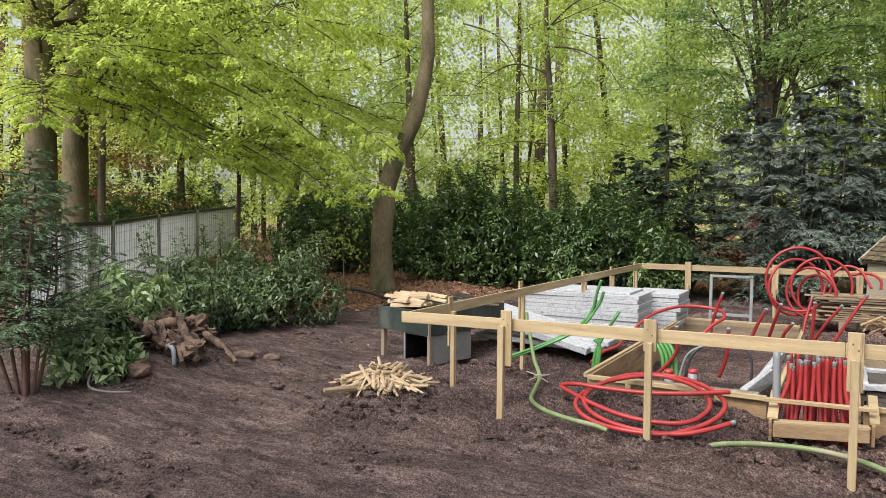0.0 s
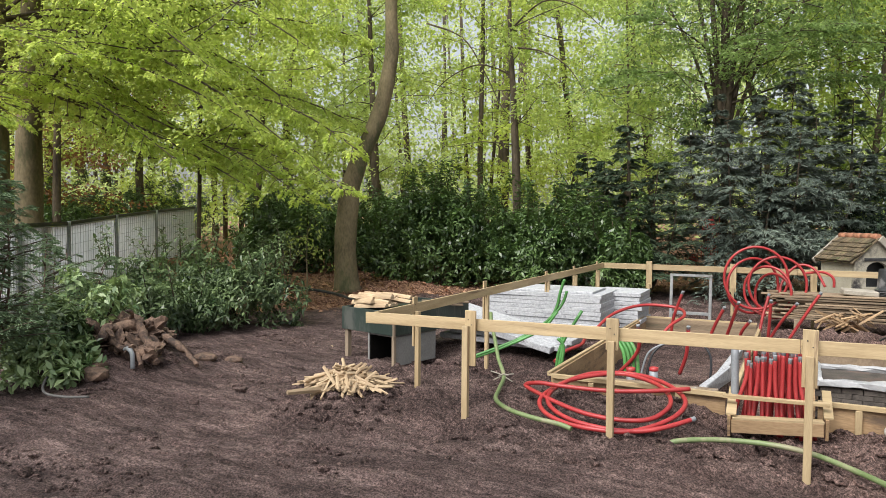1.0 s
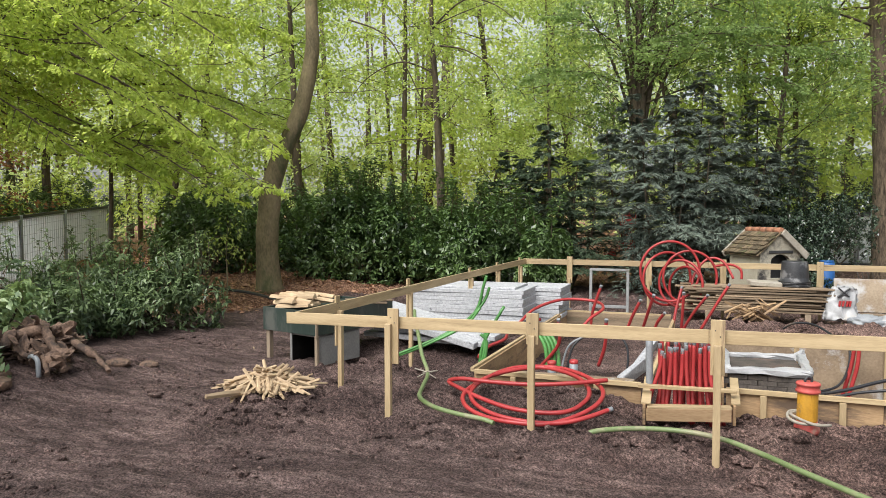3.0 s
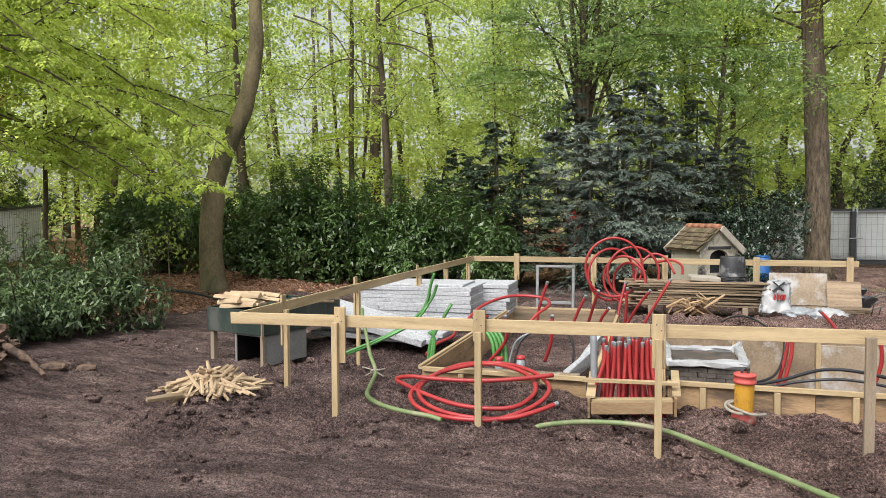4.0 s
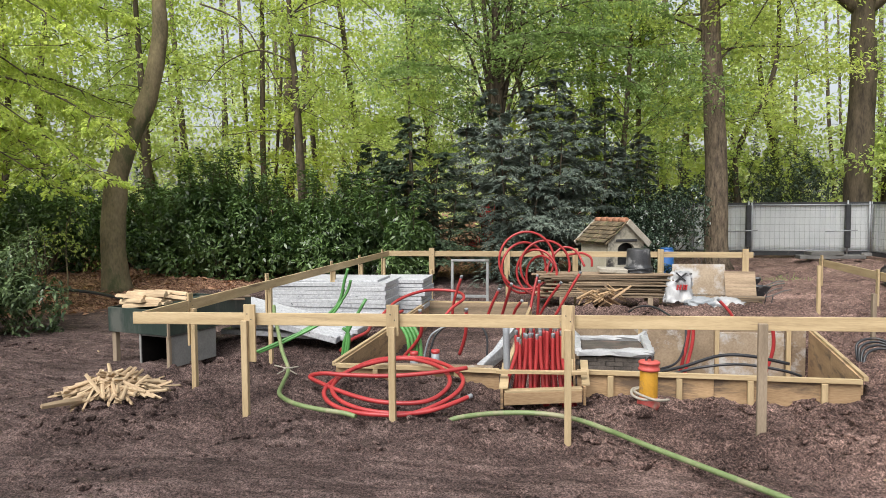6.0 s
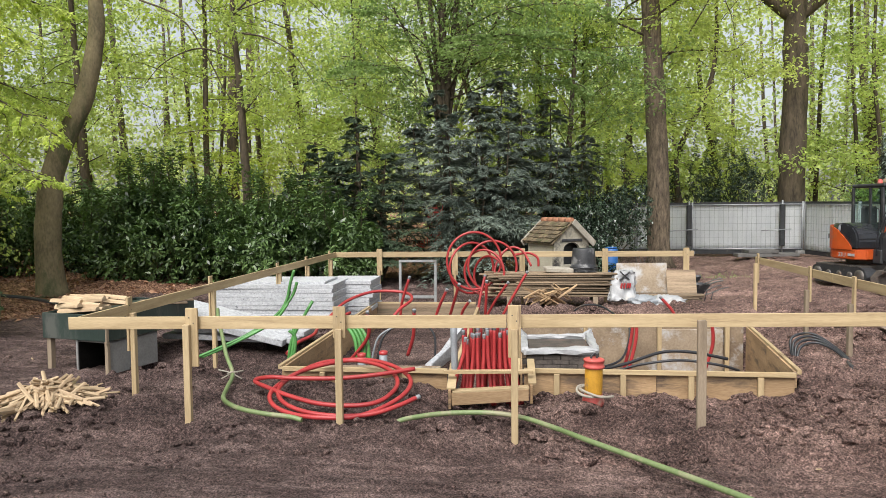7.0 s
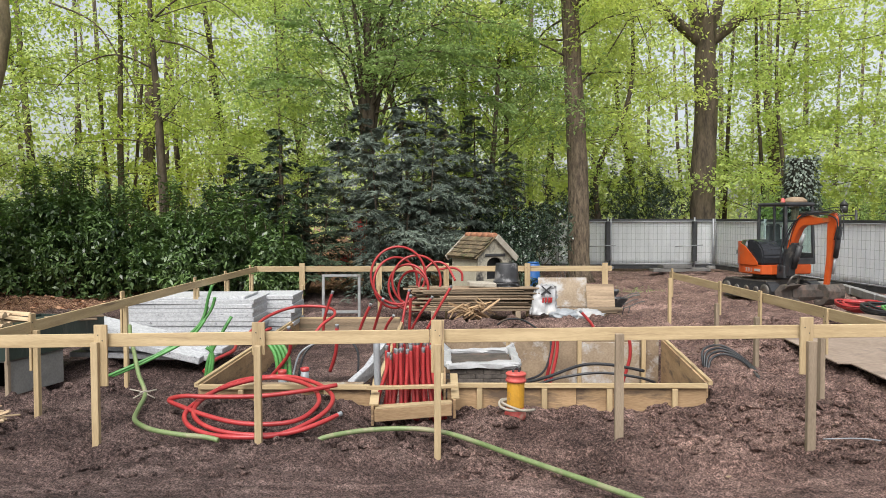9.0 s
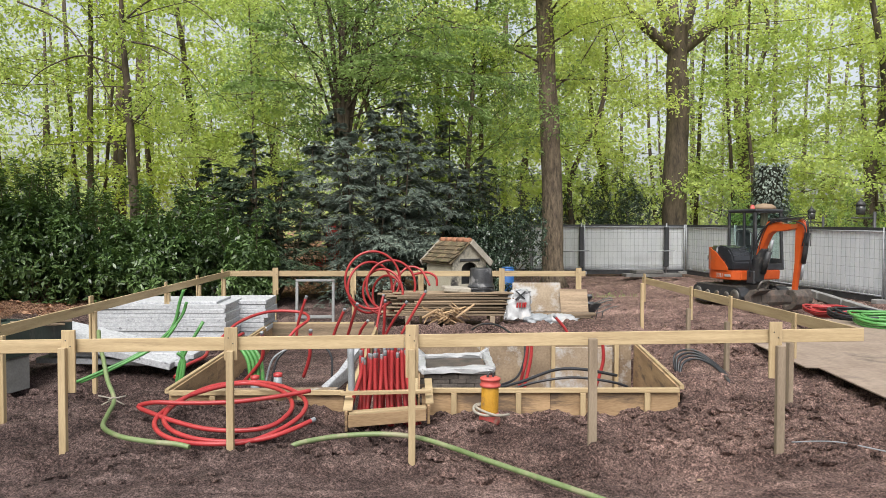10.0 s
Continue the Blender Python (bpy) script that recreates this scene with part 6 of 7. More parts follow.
# ---- standing frame, timber stack, tubs, bag, little house ----
WFR = thing("window_frame", "small empty white window frame standing on the soil", "frame", at=pose(-2.07, 14.6, gz(-2.07, 14.6), -4, 0, 2))
for nm, lo, hi in (("rail", (-0.39, -0.03, 0.86), (0.39, 0.03, 0.91)), ("stile", (-0.39, -0.03, 0.05), (-0.335, 0.03, 0.858)), ("stile", (0.335, -0.03, 0.05), (0.39, 0.03, 0.858)), ("rail", (-0.333, -0.03, 0.12), (0.333, 0.03, 0.18)), ("sill", (-0.39, -0.07, 0.0), (0.39, 0.07, 0.048))):
    boxed(nm, lo, hi, M_OLDWHITE, WFR, None, 0.006)

LUM = [(-0.62, 1.86), (-0.45, 1.9), (-0.58, 1.8), (-0.3, 1.95)]
z = 0.16
for lay in range(12):
    for k in range(4):
        a, b = LUM[(lay + k) % 4]
        a, b = a + RNG.normal(0, 0.13), b + RNG.normal(0, 0.09)
        y = 14.55 + 0.17 * k + RNG.normal(0, 0.01) + 0.012 * (lay % 3)
        h = 0.03
        ob = boxed("scaffold_board", (a, -0.078, 0), (b, 0.078, h), M_OLDBOARD, None, None, 0.004)
        ob.matrix_world = pose(0, y, z, RNG.normal(0, 0.8), 0.25 + RNG.normal(0, 0.4), RNG.normal(0, 0.7))
        tagged(ob, "old weathered board in a long stack", "board", "stack of old boards")
    z += 0.0385
for x, y in ((-0.2, 14.8), (0.7, 14.8), (1.5, 14.8)):
    ob = boxed("bearer", (-0.05, -0.36, 0), (0.05, 0.36, 0.16 - gz(x, y) + 0.02), M_OLDSTAKE)
    ob.matrix_world = pose(x, y, gz(x, y) - 0.02)
    tagged(ob, "short timber bearer under the board stack", "bearer", "bearers")
# heap of brown offcuts against the stack
OFFCUTS = [me.copy() for me in BILLETS]
for me in OFFCUTS:
    me.materials[0] = M_PLY
for i in range(38):
    ob = tagged(new("billet", OFFCUTS[i % 10]), "brown wooden offcut leaning in a small heap", "firewood", "offcuts by the board stack")
    s = RNG.uniform()
    ob.matrix_world = pose(0.62 + RNG.normal(0, 0.2), 14.22 + RNG.normal(0, 0.08), 0.13 + 0.20 * s * s, RNG.uniform(0, 360), RNG.normal(0, 8) + (24 if i % 2 else -24), RNG.normal(20, 30)) @ Matrix.Diagonal((0.95, 0.7, 0.5, 1))
# stone slab and upturned tubs on the stack
ob = boxed("stone_slab", (-0.28, -0.18, 0), (0.28, 0.18, 0.09), M_STONE, None, None, 0.015)
ob.matrix_world = pose(0.78, 14.75, z + 0.012, 2, 3, 8)
tagged(ob, "worn pale stone slab lying on the boards", "slab")
for k in range(4):
    t = thing("mortar_tub", "black mortar tub upturned in a stack", "tub", "upturned tubs", pose(1.30, 14.85, z + 0.012 + 0.028 * k, 0, 0, 40 * k))
    bm = bmesh.new()
    lathe(bm, [(0.27, 0.0), (0.275, 0.012), (0.27, 0.024), (0.25, 0.026), (0.245, 0.1), (0.225, 0.36), (0.215, 0.385), (0.0001, 0.39)], 28)
    part("shell", bm, M_TUB, t)
    bm = bmesh.new()
    tube(bm, [Vector((0.277 * math.cos(q), 0.277 * math.sin(q), 0.01)) for q in np.linspace(0, 2 * math.pi, 24, endpoint=False)], 0.008, 6, True)
    part("rim", bm, M_TUB, t)
# printed white sack
BAG = thing("cement_sack", "crumpled white plastic sack with red and black print", "sack", at=pose(2.03, 14.55, 0.10, 0, 0, 8))
bm = bmesh.new()
bmesh.ops.create_cube(bm, size=1.0)
bmesh.ops.subdivide_edges(bm, edges=bm.edges[:], cuts=9, use_grid_fill=True)
for v in bm.verts:
    c = v.co.copy()
    f = 1 - 0.55 * max(0, c.z - 0.2) * 2
    r = Vector((c.x * 0.46 * (1 - 0.35 * c.z) + 0.06 * c.z, c.y * 0.22 * f * (1 - 1.6 * abs(c.x) ** 2) - 0.12 * (0.5 - c.z) ** 2, (c.z + 0.5) * 0.58 - 0.10 * abs(c.x) * (c.z + 0.5)))
    v.co = r + Vector((noise.noise(c * 4), noise.noise(c * 4.2 + Vector((5, 0, 0))), noise.noise(c * 3.8 + Vector((0, 7, 0))))) * 0.08
part("sack", bm, M_WHITE, BAG, smooth=True)
bm = bmesh.new()
for a, b, w in (((-0.10, 0.40), (0.10, 0.56), 0.022), ((-0.09, 0.57), (0.09, 0.41), 0.022), ((0, 0.36), (0, 0.48), 0.05)):
    beam(bm, (a[0], -0.155, a[1]), (b[0], -0.155, b[1]), 0.05, w)
part("print", bm, M_BLACK, BAG, "black windmill-like crossed bars")
bm = bmesh.new()
for x in (-0.075, -0.02, 0.045, 0.09):
    beam(bm, (x, -0.165, 0.24), (x + 0.02, -0.165, 0.34), 0.05, 0.03)
part("print", bm, M_RED, BAG, "red blocks of print")
for x, y, s, lab in ((2.42, 14.4, 0.26, "crumpled grey plastic bag lying on the soil"), (2.85, 14.45, 0.30, "clear plastic foil bunched on the soil")):
    bm = bmesh.new()
    bmesh.ops.create_icosphere(bm, subdivisions=4, radius=s)
    for v in bm.verts:
        d = v.co.normalized()
        v.co = Vector((v.co.x * 1.2, v.co.y * 0.8, v.co.z * 0.55)) * (1 + 0.28 * noise.fractal(d * 3.2 + Vector((x, y, 0)), 0.7, 2.2, 4))
    ob = tagged(part("plastic_bag", bm, M_GREYPIPE if s < 0.28 else M_WHITE, smooth=True), lab, "plastic bag", "plastic bags")
    ob.matrix_world = pose(x, y, gz(x, y) + 0.09)
# leaning cement-stained sheets
for x0, x1, y, h, rx, lab, mm in ((2.0, 3.02, 15.1, 0.62, -14, "plywood sheet with pale cement stains leaning up", M_STAINED), (2.98, 3.56, 14.95, 0.50, -20, "weathered plywood offcut leaning up", M_OLDBOARD)):
    ob = boxed("plywood_sheet", (x0, -0.01, 0), (x1, 0.012, h), mm, None, None, 0.003)
    ob.matrix_world = pose(0, y, 0.17, rx, 0, 0)
    tagged(ob, lab, "plywood", "leaning sheets")
z = 0.06
for i in range(4):
    ob = boxed("plank", (-0.65, -0.1, 0), (0.65, 0.1, 0.03), M_OLDBOARD, None, None, 0.004)
    ob.matrix_world = pose(2.95 + RNG.normal(0, 0.05), 14.72, z, 0, 0, RNG.normal(0, 3))
    tagged(ob, "weathered plank lying flat under the sheets", "plank", "planks under the sheets")
    z += 0.034


def wheelbarrow(at):
    t = thing("wheelbarrow", "muddy black wheelbarrow with bent tube handles", "wheelbarrow", "wheelbarrows", at)
    bm = bmesh.new()
    lo = [Vector(p) for p in ((-0.25, -0.18, 0.30), (0.32, -0.16, 0.30), (0.32, 0.16, 0.30), (-0.25, 0.18, 0.30))]
    hi = [Vector(p) for p in ((-0.42, -0.32, 0.58), (0.52, -0.30, 0.60), (0.52, 0.30, 0.60), (-0.42, 0.32, 0.58))]
    inner = [p * 0.96 + Vector((0, 0, 0.025)) for p in lo]
    innt = [Vector((p.x * 0.97, p.y * 0.96, p.z)) for p in hi]
    L, H, I, J = ([bm.verts.new(p) for p in q] for q in (lo, hi, inner, innt))
    bm.faces.new(L[::-1])
    bm.faces.new(I)
    for k in range(4):
        n = (k + 1) % 4
        bm.faces.new((L[k], L[n], H[n], H[k]))
        bm.faces.new((J[k], J[n], I[n], I[k]))
        bm.faces.new((H[k], H[n], J[n], J[k]))
    part("tray", bm, M_TUB, t)
    for s in (-1, 1):
        bm = bmesh.new()
        tube(bm, glide([Vector((0.72, 0.05 * s, 0.18)), Vector((0.35, 0.16 * s, 0.27)), Vector((-0.3, 0.22 * s, 0.29)), Vector((-0.75, 0.27 * s, 0.46)), Vector((-0.95, 0.27 * s, 0.50))], 5), 0.017, 8)
        part("handle", bm, M_DARKCONC, t, "grey tube handle")
        bm = bmesh.new()
        tube(bm, glide([Vector((-0.15, 0.2 * s, 0.28)), Vector((-0.2, 0.2 * s, 0.02)), Vector((-0.42, 0.22 * s, 0.02)), Vector((-0.5, 0.24 * s, 0.34))], 4), 0.014, 8)
        part("leg", bm, M_BLACK, t)
    w = Matrix.Translation((0.72, 0, 0.18)) @ Matrix.Rotation(radians(90), 4, "X")
    bm = bmesh.new()
    lathe(bm, [(0.11, -0.035), (0.165, -0.04), (0.185, -0.015), (0.185, 0.015), (0.165, 0.04), (0.11, 0.035)], 20, w)
    wh = part("wheel", bm, M_BLACK, t)
    bm = bmesh.new()
    lathe(bm, [(0.02, -0.045), (0.108, -0.03), (0.108, 0.03), (0.02, 0.045)], 14, w)
    part("rim", bm, M_GALV, wh)


wheelbarrow(pose(3.62, 16.4, gz(3.62, 16.4), 0, 0, 168) @ Matrix.Diagonal((0.85, 0.85, 0.85, 1)))
wheelbarrow(pose(3.62, 15.6, gz(3.62, 15.6) - 0.04, 0, 0, 186) @ Matrix.Diagonal((0.72, 0.72, 0.72, 1)))
PF = thing("pitchfork", "steel fork leaning among the barrows", "fork", at=pose(2.95, 16.4, -0.02, -8, -16, 0))
bm = bmesh.new()
tube(bm, [Vector((0, 0, -0.1)), Vector((0, 0, 0.6))], 0.016, 8)
part("shaft", bm, M_OLDSTAKE, PF)
for i in range(4):
    x = -0.12 + 0.08 * i
    bm = bmesh.new()
    tube(bm, glide([Vector((0, 0, 0.6)), Vector((x, -0.01, 0.66)), Vector((x, -0.03, 0.95))], 4), 0.007, 6)
    part("tine", bm, M_STEEL, PF)
DR = thing("drum", "blue plastic drum half hidden by the holly", "drum", at=pose(2.55, 20.6, gz(2.55, 20.6)))
bm = bmesh.new()
lathe(bm, [(0.17, 0), (0.19, 0.04), (0.19, 0.3), (0.2, 0.33), (0.19, 0.36), (0.19, 0.72), (0.16, 0.76)], 22)
part("shell", bm, M_BLUE, DR)
bm = bmesh.new()
lathe(bm, [(0.17, 0.76), (0.17, 0.79), (0.15, 0.80)], 22)
part("lid", bm, M_BLUE, DR)
# red safety netting glimpsed between the spruce stems
NT = thing("safety_net", "red plastic safety netting strung between stems", "netting")
for k, (x0, x1, y, za, zb) in enumerate(((-2.55, -2.15, 19.95, 0.95, 1.95), (-2.95, -2.65, 19.9, 0.7, 1.05))):
    bm = bmesh.new()
    for i in range(8):
        x = x0 + (x1 - x0) * i / 7
        beam(bm, (x, y, za + 0.05 * math.sin(i)), (x + 0.03, y, zb + 0.08 * math.sin(2 * i)), 0.01, 0.05, (0, 1, 0), 0.0)
    for i in range(9):
        zz = za + (zb - za) * i / 8
        beam(bm, (x0 + RNG.uniform(0, 0.14), y + 0.012, zz), (x1 - RNG.uniform(0, 0.14), y + 0.012, zz + RNG.normal(0, 0.04)), 0.01, 0.04, (0, 0, 1), 0.0)
    part("net", bm, M_NET, NT)


def little_house():
    """A plastered toy cottage with a tiled saddle roof and an arched opening in its gable."""
    t = thing("little_house", "small cream plastered cottage with mossy tiled roof", "playhouse", at=pose(0.89, 17.0, 0.28, 0, 0, 32) @ Matrix.Diagonal((0.94, 0.94, 1, 1)))
    w, d, h, rise = 0.50, 0.58, 0.88, 0.42
    gable = [(-w, 0), (w, 0), (w, h), (0, h + rise), (-w, h)]
    # front gable wall with an arched hole
    bm = bmesh.new()
    hole = [(-0.24, 0.36), (0.24, 0.36)] + [(0.24 * math.cos(a), 0.70 + 0.16 * math.sin(a)) for a in np.linspace(0, math.pi, 9)]
    for y in (-d, -d + 0.09):
        ov = [bm.verts.new((x, y, z)) for x, z in gable]
        hv = [bm.verts.new((x, y, z)) for x, z in hole]
        es = [bm.edges.new((ov[i], ov[(i + 1) % 5])) for i in range(5)] + [bm.edges.new((hv[i], hv[(i + 1) % len(hv)])) for i in range(len(hv))]
        bmesh.ops.triangle_fill(bm, edges=es, use_beauty=True)
        if y == -d:
            o1, h1 = ov, hv
    for a, b in ((o1, ov), (h1, hv)):
        for i in range(len(a)):
            n = (i + 1) % len(a)
            bm.faces.new((a[i], a[n], b[n], b[i]))
    bmesh.ops.recalc_face_normals(bm, faces=bm.faces[:])
    part("gable_wall", bm, M_SOOT, t, "cream plaster with an arched opening")
    bm = bmesh.new()
    prism(bm, gable, -0.045, 0.045, Matrix.Translation((0, d - 0.05, 0)) @ Matrix.Rotation(radians(90), 4, "Z") @ Matrix.Diagonal((1, -1, 1, 1)))
    part("back_wall", bm, M_PLASTER, t)
    for s in (-1, 1):
        boxed("side_wall", (s * w - 0.045 if s > 0 else -w, -d + 0.092, 0), (w if s > 0 else -w + 0.045, d - 0.1, h), M_PLASTER, t, None, 0.004)
    boxed("floor_slab", (-w - 0.06, -d - 0.05, -0.3), (w + 0.06, d + 0.05, -0.002), M_STONE, t, None, 0.01)
    boxed("inner_lining", (-w + 0.05, -d + 0.25, 0.0), (w - 0.05, -d + 0.28, h), M_BLACK, t, None, 0.004, "black lining behind the opening")
    # arch lintel and dark back
    bm = bmesh.new()
    box(bm, (-0.30, -d - 0.03, 0.88), (0.30, -d - 0.004, 0.94), None, 0.008)
    part("lintel", bm, M_LEADGREY, t, "dark beam over the opening")
    ang = math.atan2(rise, w)
    n = math.hypot(rise, w) + 0.13
    for s in (-1, 1):
        m = Matrix.Translation((0, 0, h + rise + 0.02)) @ Matrix.Rotation(s * ang, 4, "Y") if s > 0 else Matrix.Translation((0, 0, h + rise + 0.02)) @ Matrix.Rotation(math.pi, 4, "Z") @ Matrix.Rotation(ang, 4, "Y")
        bm = bmesh.new()
        box(bm, (0.0, -d - 0.06, 0.0), (n, d + 0.06, 0.03), m, 0.004)
        r = part("roof_slope", bm, M_TILE, t, "mossy brown tiles")
        tb = bmesh.new()
        box(tb, (0, -0.062, 0), (0.19, 0.064, 0.026), None, 0.005)
        me = bpy.data.meshes.new("tile")
        tb.to_mesh(me)
        tb.free()
        me.materials.append(M_TILE)
        for row in range(5):
            for k in range(9):
                o = new("tile", me)
                o.parent = r
                o.matrix_basis = m @ pose(n - 0.185 - row * 0.135 + RNG.normal(0, 0.006), -d + 0.03 + 0.138 * k + 0.03 * (row % 2) + RNG.normal(0, 0.004), 0.032, 0, -11.0 + RNG.normal(0, 1.2), RNG.normal(0, 1.5))
        # pale verge board along the front gable
        bm = bmesh.new()
        box(bm, (-0.02, -d - 0.11, -0.07), (n + 0.02, -d - 0.065, 0.075), m, 0.012)
        part("verge", bm, M_STONE, t, "pale verge strip")
    for k in range(5):
        bm = bmesh.new()
        tube(bm, [Vector((0, -d - 0.02 + 0.25 * k, h + rise + 0.05 + 0.006 * (k % 2))), Vector((0, -d + 0.24 + 0.25 * k, h + rise + 0.05))], 0.07, 10)
        part("ridge_tile", bm, M_RIDGE, t, "terracotta ridge tile")


little_house()

# ---- sheeted wire fences ----


def fence_panel(a, b, za, zb, wires=True, height=2.0, gate=False, label="wire site fence panel backed with white sheeting"):
    """One site fence panel between two feet: tube frame, wire mesh, sheet behind it and a dark band along the top."""
    a, b = Vector((*a, za)), Vector((*b, zb))
    t = thing("site_fence", label, "fence", "site fence panels")
    d = (b - a).normalized()
    side = Vector((-d.y, d.x, 0))
    up = Vector((0, 0, 1))
    n = (b - a).length
    bm = bmesh.new()
    cols, rows = 26, 8
    grid = [[bm.verts.new(a + d * (n * i / cols) + up * (0.16 + (height - 0.20) * j / rows) + side * (0.05 + 0.018 * math.sin(i * 2.2) + 0.02 * noise.noise(Vector((i * 0.7, j * 0.5, a.x))))) for j in range(rows + 1)] for i in range(cols + 1)]
    for i in range(cols):
        for j in range(rows):
            bm.faces.new((grid[i][j], grid[i + 1][j], grid[i + 1][j + 1], grid[i][j + 1])).smooth = True
    bmesh.ops.solidify(bm, geom=bm.faces[:], thickness=0.004)
    part("sheet", bm, M_SHEET, t, "white plastic sheeting")
    bm = bmesh.new()
    beam(bm, a + up * (height - 0.03) + side * 0.03, b + up * (height - 0.03) + side * 0.03, 0.06, 0.09)
    part("top_band", bm, M_BLACK, t, "dark band along the top")
    # black strip stands in for the shaded gap under the sheeting
    bm = bmesh.new()
    beam(bm, a + up * 0.09 + side * 0.02, b + up * 0.09 + side * 0.02, 0.03, 0.16)
    part("gap_strip", bm, M_BLACK, t, "black strip in place of the shaded gap at the foot")
    for p in (a + d * 0.05, b - d * 0.05):
        bm = bmesh.new()
        tube(bm, [p, p + up * (height + 0.02)], 0.038 if gate else 0.022, 8)
        part("upright", bm, M_GALV, t)
    for z in (0.2, height - 0.09):
        bm = bmesh.new()
        tube(bm, [a + up * z + d * 0.05, b + up * z - d * 0.05], 0.030 if gate else 0.017, 6)
        part("rail", bm, M_GALV, t)
    if wires:
        bm = bmesh.new()
        k = int(n / 0.17)
        for i in range(1, k):
            p = a + d * (n * i / k) - side * 0.01
            beam(bm, p + up * 0.2, p + up * (height - 0.1), 0.007, 0.007, d, 0)
        for z in np.linspace(0.4, height - 0.3, 6):
            beam(bm, a + up * z - side * 0.012, b + up * z - side * 0.012, 0.007, 0.007, up, 0)
        tagged(part("wire_mesh", bm, M_GALV, t), kind="stuff")
    ft = bmesh.new()
    box(ft, (-0.3, -0.11, 0), (0.3, 0.11, 0.13), Matrix.Translation(a) @ Matrix.Rotation(math.atan2(side.y, side.x), 4, "Z"), 0.02)
    part("foot", ft, M_CONC, t, "grey concrete block foot")


LF = [(-9.3, 4.6, -0.25), (-12.4, 7.0, -0.25), (-14.4, 9.2, -0.24), (-16.26, 11.64, -0.22), (-18.18, 14.57, -0.05), (-19.95, 17.6, 0.12), (-21.5, 20.9, 0.30)]
for p, q in zip(LF[1:], LF[2:]):
    fence_panel(p[:2], q[:2], p[2], q[2])
RF = [(2.2, 30.0, 0.03), (4.6, 29.4, 0.03), (6.65, 29.1, 0.03), (10.85, 29.05, 0.03), (11.35, 25.6, 0.0), (11.75, 22.1, -0.03), (12.25, 18.6, -0.06), (12.7, 15.1, -0.08), (13.1, 11.6, -0.1), (13.5, 8.1, -0.1)]
for p, q in zip(RF, RF[1:]):
    fence_panel(p[:2], q[:2], p[2], q[2], gate=p[0] == 6.65, label="galvanised fence gate in the white sheeted site fence" if p[0] == 6.65 else "wire site fence panel backed with white sheeting")
for x, y in ((6.55, 28.95), (10.0, 28.9)):
    t = thing("gate_post", "black padded gate post beside the fence gate", "post", "gate posts", pose(x, y, 0))
    bm = bmesh.new()
    box(bm, (-0.09, -0.09, 0.35), (0.09, 0.09, 1.95), None, 0.02)
    part("padding", bm, M_BLACK, t)
    bm = bmesh.new()
    tube(bm, [Vector((0, 0, 0)), Vector((0, 0, 2.1))], 0.03, 8)
    part("tube", bm, M_GALV, t)
    bm = bmesh.new()
    tube(bm, [Vector((-0.8, -0.12, 0.95)), Vector((0.3, -0.12, 1.0))], 0.02, 6)
    part("brace", bm, M_GALV, t)
# kerb stones along the fence, stacked slabs by the gate
for i in range(10):
    x, y = 11.9 - 0.25 * i + (0.02 if i % 2 else 0), 20.4 - 1.0 * i
    ob = boxed("kerb_stone", (-0.09, -0.49, -0.1), (0.09, 0.49, 0.11), M_CONC, None, None, 0.012)
    ob.matrix_world = pose(x - 0.5, y, 0.02, 0, 0, -14)
    tagged(ob, "grey concrete kerb stone laid along the fence", "kerb stone", "kerb stones")
for i, (x, y, w) in enumerate(((8.4, 27.2, 1.2), (9.5, 27.4, 1.0), (8.7, 27.3, 1.1))):
    ob = boxed("paving_slab", (-w / 2, -0.3, 0), (w / 2, 0.3, 0.12), M_DARKCONC, None, None, 0.012)
    ob.matrix_world = pose(x, y, 0.06 + 0.125 * (i == 2), 0, 0, 3 * i)
    tagged(ob, "grey paving slab stacked by the gate", "slab", "stacked slabs")

# road plates over the soil
for i in range(3):
    for j in range(3):
        if i == 0 and j == 2:
            continue
        ob = boxed("road_plate", (-0.99, -1.24, 0), (0.99, 1.24, 0.02), M_PLATE, None, None, 0.003)
        ob.matrix_world = pose(6.15 + 2.0 * i + 0.1 * j, 8.0 + 2.5 * j - 0.15 * i, 0.095 + 0.012 * ((i + j) % 2), 0.3, -0.2, -6)
        tagged(ob, "sandy brown road plate laid flat on the soil", "road plate", "road plates")

# coils of conduit by the kerb
for cx, cy, mm, lab, n in ((8.85, 15.2, M_RED, "coil of red conduit lying by the kerb", 5), (8.85, 14.25, M_BLACKPIPE, "coil of black cable lying by the kerb", 7), (8.75, 13.2, M_GREENPIPE, "coil of green conduit lying by the kerb", 8)):
    pts = []
    for i in range(n * 12):
        a = 2 * math.pi * i / 12
        r = 0.50 + 0.10 * math.sin(a * 0.37 + cx) + 0.05 * math.sin(a * 1.13)
        pts.append((cx + r * math.cos(a) + 0.03 * math.sin(i * 0.5), cy + r * 1.05 * math.sin(a + 0.2 * math.sin(i * 0.11)), 0.10 + 0.028 * (i / 12) + 0.02 * math.sin(3 * a) + 0.03 * math.sin(a)))
    pipe("conduit_coil", lab, "conduit coil", pts, 0.025, mm, 2, 7, "coils by the kerb")


